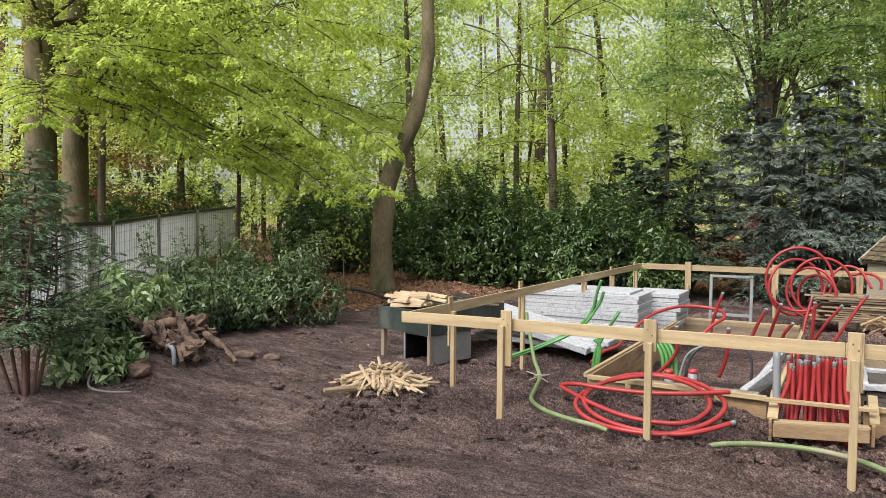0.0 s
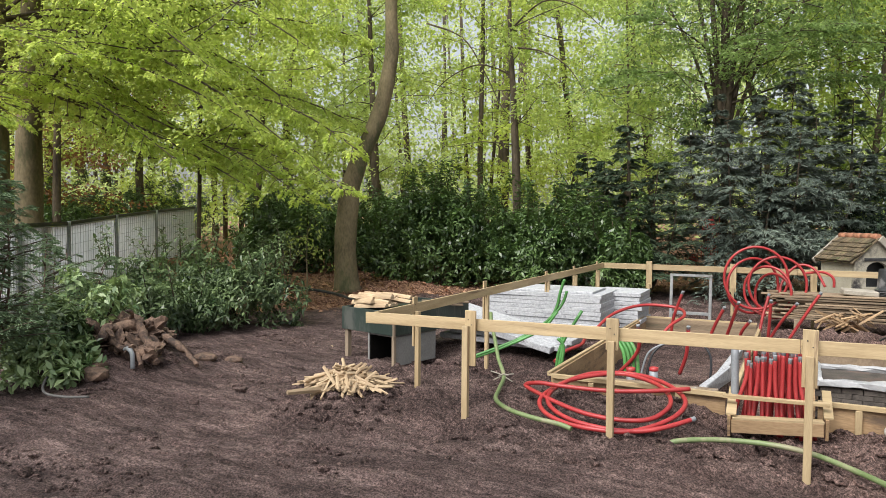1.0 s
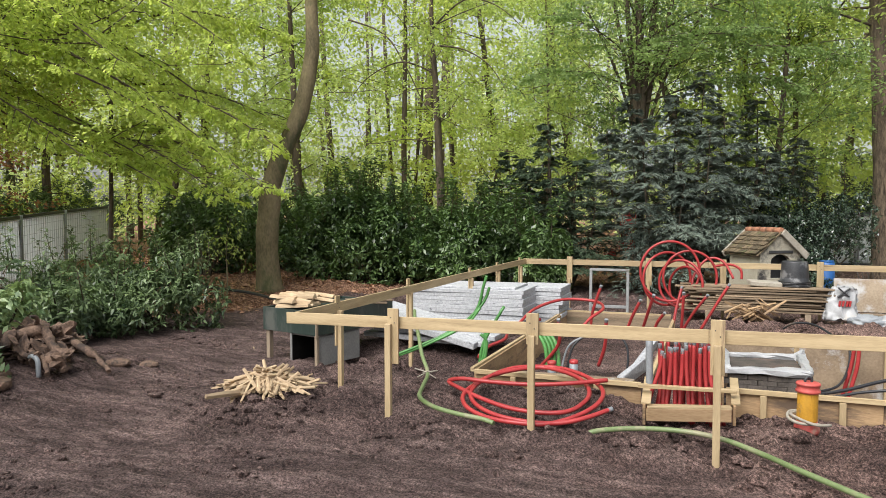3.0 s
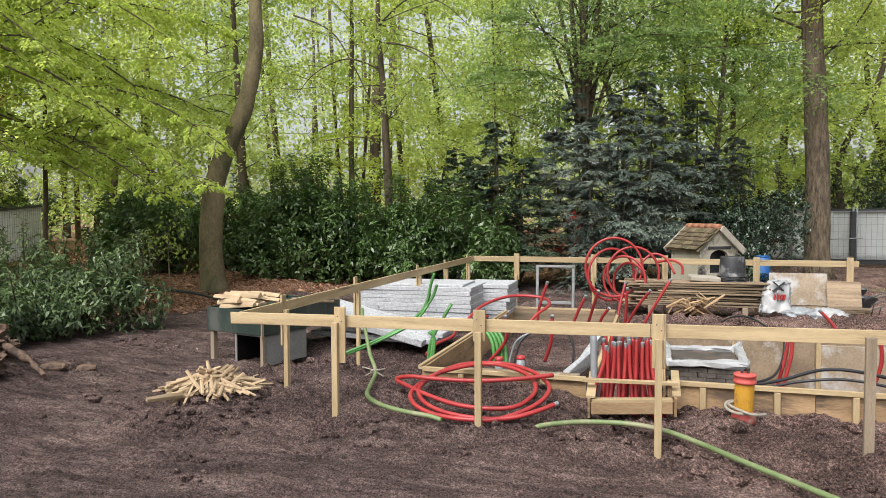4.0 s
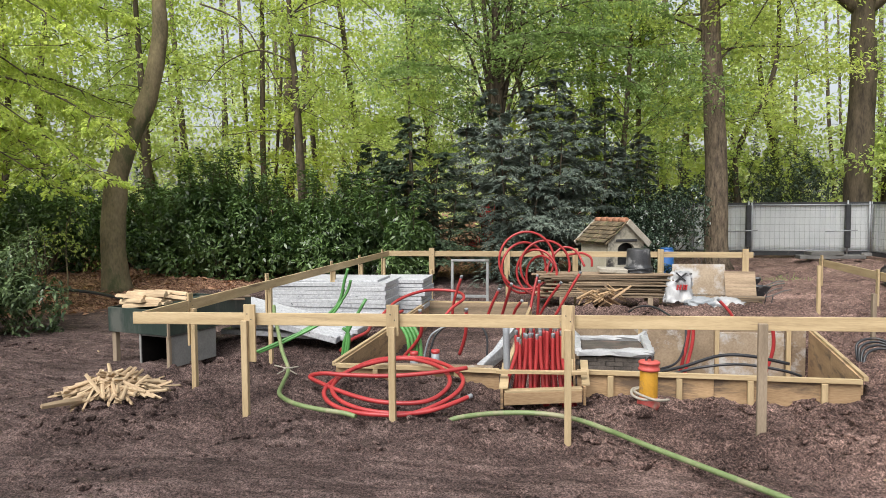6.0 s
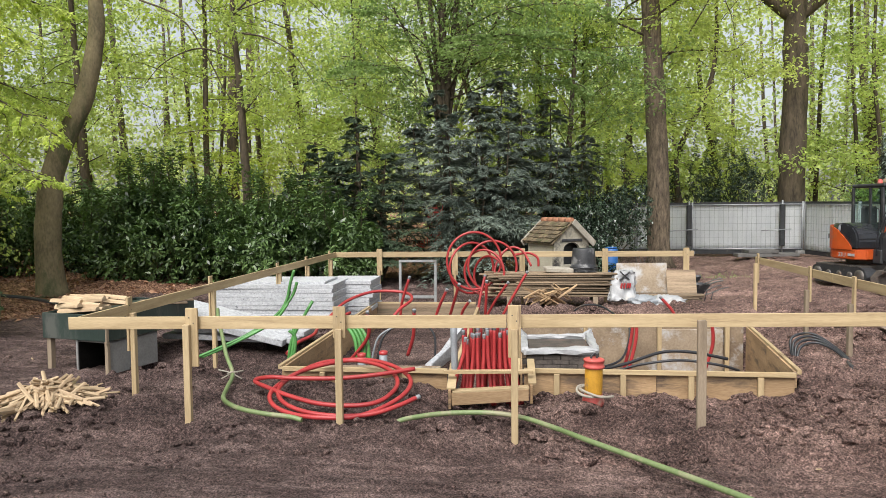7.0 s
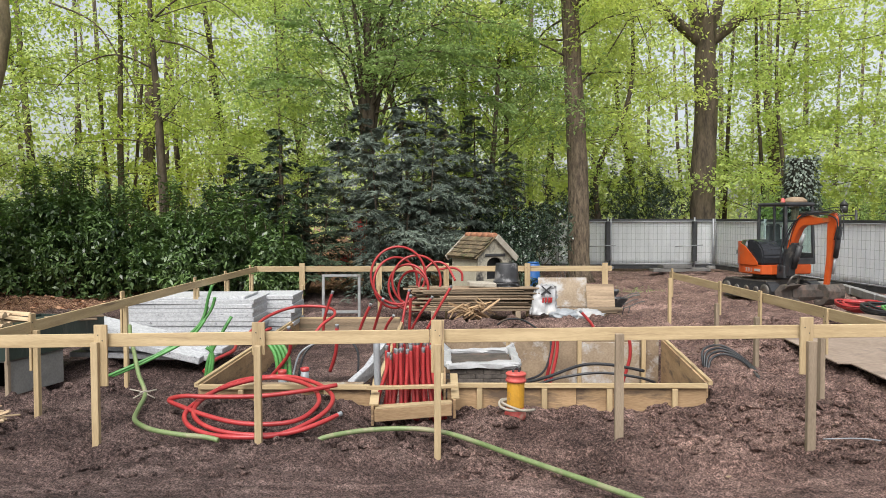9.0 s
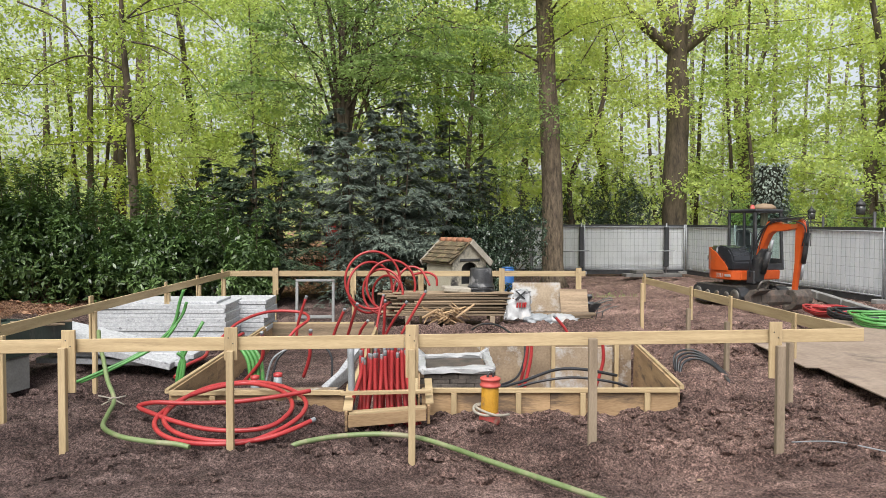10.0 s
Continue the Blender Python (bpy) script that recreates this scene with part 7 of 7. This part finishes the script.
def excavator():
    """A compact tracked excavator, boom bent forward, arm hanging, bucket on the ground."""
    t = thing("mini_excavator", "orange compact excavator with black cab and lowered arm", "excavator", at=pose(8.40, 18.6, 0.03, 0, 0, -73))
    # local x forward, y to its left
    for s in (-1, 1):
        bm = bmesh.new()
        prof = [(-0.92, 0.20), (-0.84, 0.05), (-0.7, 0.0), (0.7, 0.0), (0.86, 0.06), (0.93, 0.22), (0.86, 0.38), (0.7, 0.44), (-0.7, 0.44), (-0.86, 0.37)]
        prism(bm, prof, 0.0, 0.30, Matrix.Translation((0, s * 0.62 + 0.15, 0)) @ Matrix.Rotation(radians(-90), 4, "Z") @ Matrix.Diagonal((1, 1, 1, 1)), 0.01)
        tr = part("track", bm, M_BLACK, t, "muddy rubber track")
        bm = bmesh.new()
        for i in range(15):
            x = -0.72 + 1.44 * i / 14
            for z in (-0.012, 0.43):
                box(bm, (x - 0.025, s * 0.62 - 0.16, z), (x + 0.025, s * 0.62 + 0.16, z + 0.03))
        tagged(part("tread_bar", bm, M_STEEL, tr), kind="stuff")
        for x, r in ((-0.68, 0.15), (-0.3, 0.09), (0.05, 0.09), (0.4, 0.09), (0.70, 0.16)):
            bm = bmesh.new()
            lathe(bm, [(r * 0.4, -0.17), (r, -0.16), (r, 0.16), (r * 0.4, 0.17)], 14, Matrix.Translation((x, s * 0.62, 0.22)) @ Matrix.Rotation(radians(90), 4, "X"))
            part("roller", bm, M_STEEL, tr)
    boxed("undercarriage", (-0.5, -0.5, 0.18), (0.5, 0.5, 0.48), M_STEEL, t, None, 0.03)
    bm = bmesh.new()
    lathe(bm, [(0.42, 0.46), (0.42, 0.58)], 24)
    part("slew_ring", bm, M_STEEL, t)
    bm = bmesh.new()
    prism(bm, [(-0.16, 0.05), (-0.2, 0.14), (-0.19, 0.30), (-0.12, 0.42), (-0.09, 0.42), (-0.11, 0.2), (-0.08, 0.05)], -0.77, 0.77, Matrix.Translation((1.42, 0, 0)) @ Matrix.Rotation(math.pi, 4, "Z") @ Matrix.Rotation(radians(90), 4, "Z") @ Matrix.Diagonal((1, -1, 1, 1)))
    part("dozer_blade", bm, M_MUDSTEEL, t)
    for s in (-1, 1):
        bm = bmesh.new()
        beam(bm, (0.4, s * 0.3, 0.22), (1.4, s * 0.3, 0.22), 0.07, 0.10)
        part("blade_arm", bm, M_STEEL, t)
    # house: orange counterweight skirt, dark engine hood
    bm = bmesh.new()
    out = [(0.74 * math.cos(a) * (1.0 if abs(math.sin(a)) < 2 else 1), 0.76 * math.sin(a)) for a in np.linspace(math.radians(95), math.radians(265), 13)]
    foot = out + [(0.55, -0.76), (0.72, -0.6), (0.72, 0.6), (0.55, 0.76)]
    a = [bm.verts.new((x, y, 0.60)) for x, y in foot]
    b = [bm.verts.new((x * 1.02, y, 0.84)) for x, y in foot]
    bm.faces.new(a[::-1])
    bm.faces.new(b)
    for k in range(len(a)):
        n = (k + 1) % len(a)
        bm.faces.new((a[k], a[n], b[n], b[k]))
    bmesh.ops.bevel(bm, geom=bm.edges[:], offset=0.02, segments=2, affect="EDGES")
    part("skirt", bm, M_ORANGE, t)
    bm = bmesh.new()
    rear = out + [(-0.05, -0.76), (-0.05, 0.76)]
    a = [bm.verts.new((x, y, 0.84)) for x, y in rear]
    b = [bm.verts.new((x * 0.98, y * 0.99, 1.22)) for x, y in rear]
    c = [bm.verts.new((x * 0.80 - 0.03, y * 0.9, 1.44)) for x, y in rear]
    for p, q in ((a, b), (b, c)):
        for k in range(len(p)):
            n = (k + 1) % len(p)
            bm.faces.new((p[k], p[n], q[n], q[k])).smooth = True
    bm.faces.new(c)
    bm.faces.new(a[::-1])
    part("engine_hood", bm, M_GLOSSBLACK, t, "dark glossy engine hood")
    bm = bmesh.new()
    prism(bm, [(0.02, 0.84), (0.60, 0.84), (0.62, 1.06), (0.57, 1.24), (0.44, 1.38), (0.26, 1.45), (0.02, 1.46)], -0.755, -0.13, Matrix.Rotation(radians(-90), 4, "Z") @ Matrix.Diagonal((-1, 1, 1, 1)), 0.04)
    part("tank_cover", bm, M_GLOSSBLACK, t, "dark glossy side cover")
    # orange panels over the rear corner
    bm = bmesh.new()
    arc = [(0.765 * math.cos(q), 0.79 * math.sin(q)) for q in np.linspace(math.radians(150), math.radians(270), 9)] + [(0.1, -0.79), (0.22, -0.79), (0.34, -0.785), (0.44, -0.78)]
    a = [bm.verts.new((x, y, 0.83)) for x, y in arc]
    b = [bm.verts.new((x * 0.99, y, 1.40 - 0.50 * max(0, (k - 6) / 6) ** 1.4)) for k, (x, y) in enumerate(arc)]
    for k in range(12):
        bm.faces.new((a[k], a[k + 1], b[k + 1], b[k]))
    bmesh.ops.recalc_face_normals(bm, faces=bm.faces[:])
    bmesh.ops.solidify(bm, geom=bm.faces[:], thickness=0.02)
    part("side_cowl", bm, M_ORANGE, t)
    for q in (205, 222):
        bm = bmesh.new()
        box(bm, (-0.02, -0.05, -0.06), (0.006, 0.05, 0.06), Matrix.Translation((0.79 * math.cos(radians(q)), 0.80 * math.sin(radians(q)), 1.0 if q == 205 else 1.12)) @ Matrix.Rotation(radians(q) + math.pi, 4, "Z"), 0.01)
        part("lamp" if q == 222 else "grille", bm, M_GREYPIPE if q == 222 else M_BLACK, t)
    # model number on the skirt
    cu = bpy.data.curves.new("model_number", "FONT")
    cu.body = "33U"
    cu.size, cu.extrude, cu.align_x = 0.15, 0.002, "CENTER"
    tx = new("model_number", cu)
    me = bpy.data.meshes.new_from_object(tx)
    bpy.data.objects.remove(tx)
    me.materials.append(M_WHITE)
    ob = new("model_number", me)
    ob.parent = t
    ob.matrix_basis = Matrix.Translation((0.16, -0.795, 0.655)) @ Matrix.Rotation(radians(90), 4, "X")
    bm = bmesh.new()
    for i in range(3):
        box(bm, (0.34 + 0.075 * i, -0.786, 0.68), (0.395 + 0.075 * i, -0.772, 0.74))
    part("badge", bm, M_WHITE, t, "pale plain badges")
    # cab
    x0, x1, y0, y1, z0, z1 = -0.34, 0.64, -0.08, 0.76, 0.84, 2.30
    for px, py in ((x0, y0), (x0, y1), (x1, y0), (x1, y1)):
        bm = bmesh.new()
        lean = 0.06 if px > 0 else 0.0
        beam(bm, (px, py, z0), (px - lean, py * 0.97, z1), 0.065, 0.075, (1, 0, 0), 0.01)
        part("cab_pillar", bm, M_BLACK, t)
    bm = bmesh.new()
    beam(bm, (0.22, y0 + 0.01, z0), (0.20, y0 + 0.01, z1), 0.05, 0.07, (1, 0, 0), 0.008)
    part("door_pillar", bm, M_BLACK, t)
    boxed("cab_roof", (x0 - 0.05, y0 - 0.03, z1), (x1 + 0.02, y1 + 0.02, z1 + 0.09), M_BLACK, t, None, 0.03)
    for lo, hi in (((x0, y0 - 0.02, z0), (x1, y0 + 0.02, z0 + 0.28)), ((x0, y1 - 0.02, z0), (x1, y1 + 0.02, z0 + 0.28)), ((x0 - 0.02, y0 + 0.03, z0), (x0 + 0.02, y1 - 0.03, 1.45)), ((x1 - 0.02, y0 + 0.03, z0), (x1 + 0.02, y1 - 0.03, z0 + 0.16))):
        boxed("cab_panel", lo, hi, M_BLACK, t, None, 0.01)
    for lo, hi in (((x0 + 0.05, y0 - 0.004, z0 + 0.3), (0.18, y0 + 0.004, z1 - 0.03)), ((0.25, y0 - 0.004, z0 + 0.3), (x1 - 0.07, y0 + 0.004, z1 - 0.03)), ((x0 + 0.05, y1 - 0.004, z0 + 0.3), (x1 - 0.07, y1 + 0.004, z1 - 0.03)),
                   ((x0 - 0.004, y0 + 0.05, 1.48), (x0 + 0.004, y1 - 0.05, z1 - 0.03)), ((x1 - 0.06, y0 + 0.05, z0 + 0.18), (x1 - 0.052, y1 - 0.05, z1 - 0.03))):
        g = boxed("window_pane", lo, hi, M_GLASS, t, None, 0.0)
        g.visible_shadow = False
    boxed("seat_cushion", (-0.18, -0.02, 1.08), (0.30, 0.46, 1.2), M_BLACK, t, None, 0.04)
    boxed("seat_back", (-0.22, 0.0, 1.2), (-0.10, 0.44, 1.85), M_BLACK, t, None, 0.05)
    for s in (0.0, 0.46):
        bm = bmesh.new()
        tube(bm, [Vector((0.4, s, 0.9)), Vector((0.42, s, 1.35))], 0.02, 6)
        part("control_lever", bm, M_BLACK, t)
    bm = bmesh.new()
    lathe(bm, [(0.06, 0), (0.06, 0.03), (0.05, 0.1), (0.02, 0.13)], 14, Matrix.Translation((-0.15, 0.5, z1 + 0.09)))
    part("beacon", bm, M_PINK, t, "orange-red warning beacon")
    bm = bmesh.new()
    tube(bm, glide([Vector((0.72, -0.33, 1.3)), Vector((0.80, -0.36, 1.35)), Vector((0.80, -0.36, 1.75)), Vector((0.70, -0.33, 1.8))], 4), 0.015, 6)
    part("grab_rail", bm, M_BLACK, t)
    # boom swing bracket, boom, arm, bucket: in the plane y = YB
    yb = -0.30
    boxed("swing_bracket", (0.68, yb - 0.13, 0.50), (0.98, yb + 0.13, 0.86), M_BLACK, t, None, 0.04)
    boom = [(0.84, 0.80), (0.96, 0.76), (1.06, 1.10), (1.20, 1.50), (1.34, 1.74), (1.46, 1.82), (1.80, 1.84), (2.20, 1.90), (2.22, 2.00), (1.80, 2.00), (1.50, 2.08), (1.30, 2.06), (1.14, 1.80), (0.98, 1.34)]
    swing = Matrix.Translation((0.86, 0, 0)) @ Matrix.Rotation(radians(2), 4, "Z") @ Matrix.Translation((-0.86, 0, 0))
    m = swing @ Matrix.Translation((0, yb, 0)) @ Matrix.Rotation(radians(-90), 4, "Z")
    bm = bmesh.new()
    prism(bm, boom, -0.085, 0.085, m, 0.012)
    part("boom", bm, M_ORANGE, t)
    bm = bmesh.new()
    prism(bm, [(0.72, 0.62), (1.04, 0.58), (1.10, 0.92), (1.24, 1.36), (1.14, 1.42), (0.96, 1.22), (0.84, 0.94)], -0.105, 0.105, m, 0.015)
    part("boom_foot", bm, M_BLACK, t, "dark cast boom foot with hoses")
    arm = [(2.12, 2.06), (2.28, 2.12), (2.36, 1.97), (2.33, 1.79), (2.11, 0.42), (2.02, 0.42), (2.10, 1.1), (2.11, 1.79)]
    bm = bmesh.new()
    prism(bm, arm, -0.06, 0.06, m, 0.012)
    part("arm", bm, M_ORANGE, t)
    for a, b, r in (((1.10, 0.80), (1.40, 1.62), 0.07), ((1.3, 2.10), (2.14, 2.12), 0.042), ((2.42, 1.80), (2.24, 0.72), 0.055)):
        bm = bmesh.new()
        p, q = swing @ Vector((a[0], yb, a[1])), swing @ Vector((b[0], yb, b[1]))
        tube(bm, [p, p.lerp(q, 0.65)], r, 10)
        cy = part("cylinder", bm, M_BLACK, t)
        bm = bmesh.new()
        tube(bm, [p.lerp(q, 0.6), q], r * 0.55, 8)
        part("piston_rod", bm, M_GALV, cy)
    for k in range(6):
        bm = bmesh.new()
        o = 0.05 * k - 0.09 + RNG.normal(0, 0.015)
        tube(bm, glide([swing @ Vector(q) for q in ((0.86 + o, yb - 0.12 + o * 0.3, 0.7), (0.90 + o * 0.8, yb - 0.14 + o * 0.3, 1.15), (1.02 + o * 0.6, yb - 0.13 + o * 0.2, 1.6), (1.35 + o * 0.5, yb - 0.11, 2.0 + o * 0.4), (1.95, yb - 0.1 + o * 0.2, 2.10 + o * 0.4), (2.45 + o * 0.5, yb - 0.11, 2.0 + o), (2.40 + o, yb - 0.09, 1.5))], 5), 0.009, 6)
        part("hydraulic_hose", bm, M_BLACKPIPE, t)
    bm = bmesh.new()
    prism(bm, [(2.02, 0.48), (2.22, 0.47), (2.33, 0.34), (2.31, 0.16), (2.18, 0.03), (1.98, -0.02), (1.88, 0.05), (1.91, 0.12), (2.03, 0.08), (2.13, 0.15), (2.19, 0.26), (2.12, 0.35), (1.98, 0.37)], -0.19, 0.19, m, 0.012)
    part("bucket", bm, M_MUDSTEEL, t, "worn steel digging bucket")


excavator()
bk = thing("spare_bucket", "worn steel excavator bucket lying on the soil", "bucket", at=pose(8.1, 16.6, gz(8.1, 16.6), 0, 0, 40))
bm = bmesh.new()
prism(bm, [(-0.3, 0.0), (0.1, 0.0), (0.3, 0.14), (0.34, 0.36), (0.2, 0.52), (0.0, 0.5), (0.18, 0.36), (0.16, 0.2), (0.0, 0.08), (-0.3, 0.06)], -0.35, 0.35, None, 0.012)
part("shell", bm, M_MUDSTEEL, bk)
bm = bmesh.new()
tube(bm, glide([Vector((-0.2, 0.1, 0.5)), Vector((-0.2, 0.0, 0.7)), Vector((0.2, 0.0, 0.7)), Vector((0.2, 0.1, 0.5))], 4), 0.025, 8)
part("lug", bm, M_STEEL, bk)

# ---- behind the fence ----
for x, y, h in ((13.75, 22.1, 2.35), (14.9, 27.0, 2.25)):
    t = thing("lantern_post", "black iron lantern on a post behind the fence", "lamp", "lanterns", pose(x, y, 0))
    bm = bmesh.new()
    tube(bm, [Vector((0.45, 0, 0)), Vector((0.45, 0, h + 0.1))], 0.05, 10)
    part("post", bm, M_LEADGREY, t)
    bm = bmesh.new()
    tube(bm, [Vector((-0.3, 0, h - 0.1)), Vector((0.5, 0, h - 0.1))], 0.02, 8)
    part("bracket", bm, M_LEADGREY, t)
    bm = bmesh.new()
    lathe(bm, [(0.09, h), (0.14, h + 0.02), (0.15, h + 0.28), (0.19, h + 0.30), (0.10, h + 0.40), (0.03, h + 0.46), (0.02, h + 0.52)], 6)
    part("cage", bm, M_LEADGREY, t)
    bm = bmesh.new()
    lathe(bm, [(0.11, h + 0.03), (0.146, h + 0.06), (0.156, h + 0.25), (0.12, h + 0.27)], 6)
    part("glass", bm, M_LANTERN, t, "dim lantern glass")
DS = thing("old_tree_stub", "dark ivy-grown stub of an old tree", "stump", at=pose(13.6, 27.6, 0))
bm = bmesh.new()
tube(bm, glide([Vector((0, 0, 0)), Vector((0.05, 0, 2)), Vector((-0.05, 0.1, 3.2)), Vector((0.05, 0, 4.3))], 6), lambda s: 0.62 * (1 - 0.25 * s) * (1 + 0.08 * math.sin(20 * s)), 14)
part("trunk", bm, M_IVY, DS)
k = 2600
a, h = RNG.uniform(0, 2 * np.pi, k), RNG.uniform(0.3, 4.45, k)
r = 0.60 - 0.035 * h + RNG.uniform(0, 0.16, k)
leaves("ivy", np.stack([r * np.cos(a), r * np.sin(a), h], 1), np.stack([np.cos(a), np.sin(a), -0.8 + 0 * a], 1) + RNG.normal(0, 0.4, (k, 3)), np.stack([np.cos(a), np.sin(a), 0.3 + 0 * a], 1) + RNG.normal(0, 0.3, (k, 3)), RNG.uniform(0.08, 0.17, k), M_SPRUCE, DS, 0.6)
# lamp with a mushroom-shaped cap, unlit
TS = thing("toadstool", "toadstool-shaped lamp with a tan cap behind the fence", "ornament", at=pose(12.3, 25.4, 0))
bm = bmesh.new()
lathe(bm, [(0.2, 0), (0.14, 1.2), (0.12, 2.6)], 14)
part("stem", bm, M_DARKBARK, TS)
bm = bmesh.new()
lathe(bm, [(0.12, 2.55), (0.40, 2.60), (0.38, 2.68), (0.25, 2.77), (0.05, 2.80)], 18)
part("cap", bm, M_TAN, TS, "tan rounded cap")

# ---- loose stuff on the ground ----


def scatter():
    n = 22000
    b, d = np.radians(RNG.uniform(-14, 62, n)), RNG.uniform(14, 30, n)
    x, y = -np.sin(b) * d, np.cos(b) * d
    keep = (y - 1.2 * x > 24.9 + RNG.normal(0, 0.8, n))
    x, y = x[keep], y[keep]
    at = np.stack([x, y, ground_z(x, y) + 0.015], 1)
    k = len(at)
    tagged(leaves("leaf_litter", at, np.concatenate([RNG.normal(0, 1, (k, 2)), RNG.normal(0, 0.15, (k, 1))], 1), np.array([0, 0, 1.0]) + RNG.normal(0, 0.35, (k, 3)), RNG.uniform(0.08, 0.16, k), M_LITTER, None, 0.7),
           "brown fallen leaves under the trees", "leaf litter", kind="stuff")
    # crumbs and clods of soil
    n = 42000
    x, y = RNG.uniform(-8.5, 7, n), RNG.uniform(3.0, 14.5, n)
    lump = lattice(x * 0.9, y * 0.9, 9) + RNG.normal(0, 0.12, n)
    smoothed = (y < 5.6) | (x < -5.2)
    ridge = (lattice(x * 0.8 + 5, y * 3.0 + 0.5 * x, 51) > 0.20) & (lattice(x * 2.2, y * 6, 52) > -0.12)
    keep = np.where(smoothed, RNG.uniform(0, 1, n) < np.where(ridge, 0.55, 0.12), (lump > 0.05) & (RNG.uniform(0, 1, n) < 0.62))
    for x0, x1, y0, y1, floor, slant in PITS:
        keep &= ~((x > x0 - 0.1) & (x < x1 + 0.5) & (y > y0 - 0.1) & (y < y1 + 0.1))
    x, y, ridge = x[keep], y[keep], ridge[keep]
    tmp = bmesh.new()
    bmesh.ops.create_icosphere(tmp, subdivisions=1, radius=1)
    tv = np.array([tuple(v.co) for v in tmp.verts])
    tf = np.array([[v.index for v in f.verts] for f in tmp.faces])
    tmp.free()
    k = len(x)
    s = np.exp(RNG.normal(-3.75, 0.55, k)).clip(0.008, 0.085) * np.where(((y < 5.6) | (x < -5.2)) & ~ridge, 0.5, 1.0) * np.where((y < 5.6) | (x < -5.2), 0.7, 1.0)
    v = tv[None] * (1 + RNG.normal(0, 0.22, (k, len(tv), 1))) * s[:, None, None] * np.array([1.25, 1.0, 0.7])
    v += np.stack([x, y, ground_z(x, y) + s * 0.25], 1)[:, None]
    f = tf[None] + (np.arange(k) * len(tv))[:, None, None]
    me = bpy.data.meshes.new("soil_clods")
    me.from_pydata(v.reshape(-1, 3).tolist(), [], f.reshape(-1, 3).tolist())
    me.materials.append(bpy.data.materials["dug_soil"])
    tagged(new("soil_clods", me), "loose dark clods of dug soil", "clods", kind="stuff")
    for i in range(9):
        x, y = RNG.uniform(-7.5, 5), RNG.uniform(3.8, 10)
        if any(x0 - 0.3 < x < x1 + 0.5 and y0 - 0.3 < y < y1 + 0.2 for x0, x1, y0, y1, floor, slant in PITS):
            continue
        bm = bmesh.new()
        a, l = RNG.uniform(0, 6.3), RNG.uniform(0.04, 0.10)
        z = gz(x, y) + 0.012
        beam(bm, (x, y, z), (x + l * math.cos(a), y + l * math.sin(a), z + 0.01), 0.02, 0.012, bevel=0.002)
        tagged(part("wood_chip", bm, M_SPLIT), "pale splinter of wood on the soil", "wood chip", "wood chips")


scatter()
k = 150
gx, gy = 5.4 + RNG.normal(0, 0.35, k), 20.6 + RNG.normal(0, 0.3, k)
tagged(leaves("grass_tuft", np.stack([gx, gy, ground_z(gx, gy)], 1), np.concatenate([RNG.normal(0, 0.4, (k, 2)), np.ones((k, 1))], 1), RNG.normal(0, 1, (k, 3)), RNG.uniform(0.06, 0.13, k), M_SHADE, None, 0.12),
       "tuft of fresh grass on the bare soil", "grass", kind="stuff")
bm = bmesh.new()
tube(bm, glide([Vector((-0.5, 0, 0.0)), Vector((0, 0.05, 0.16)), Vector((0.45, 0, 0.34))], 4), lambda s: 0.12 * (1 + 0.1 * math.sin(9 * s)), 10)
ob = tagged(part("fallen_log", bm, M_SPLIT), "pale broken log lying in the leaf litter", "log")
ob.matrix_world = pose(-14.6, 17.2, gz(-14.6, 17.2) + 0.08, 0, 0, 30)
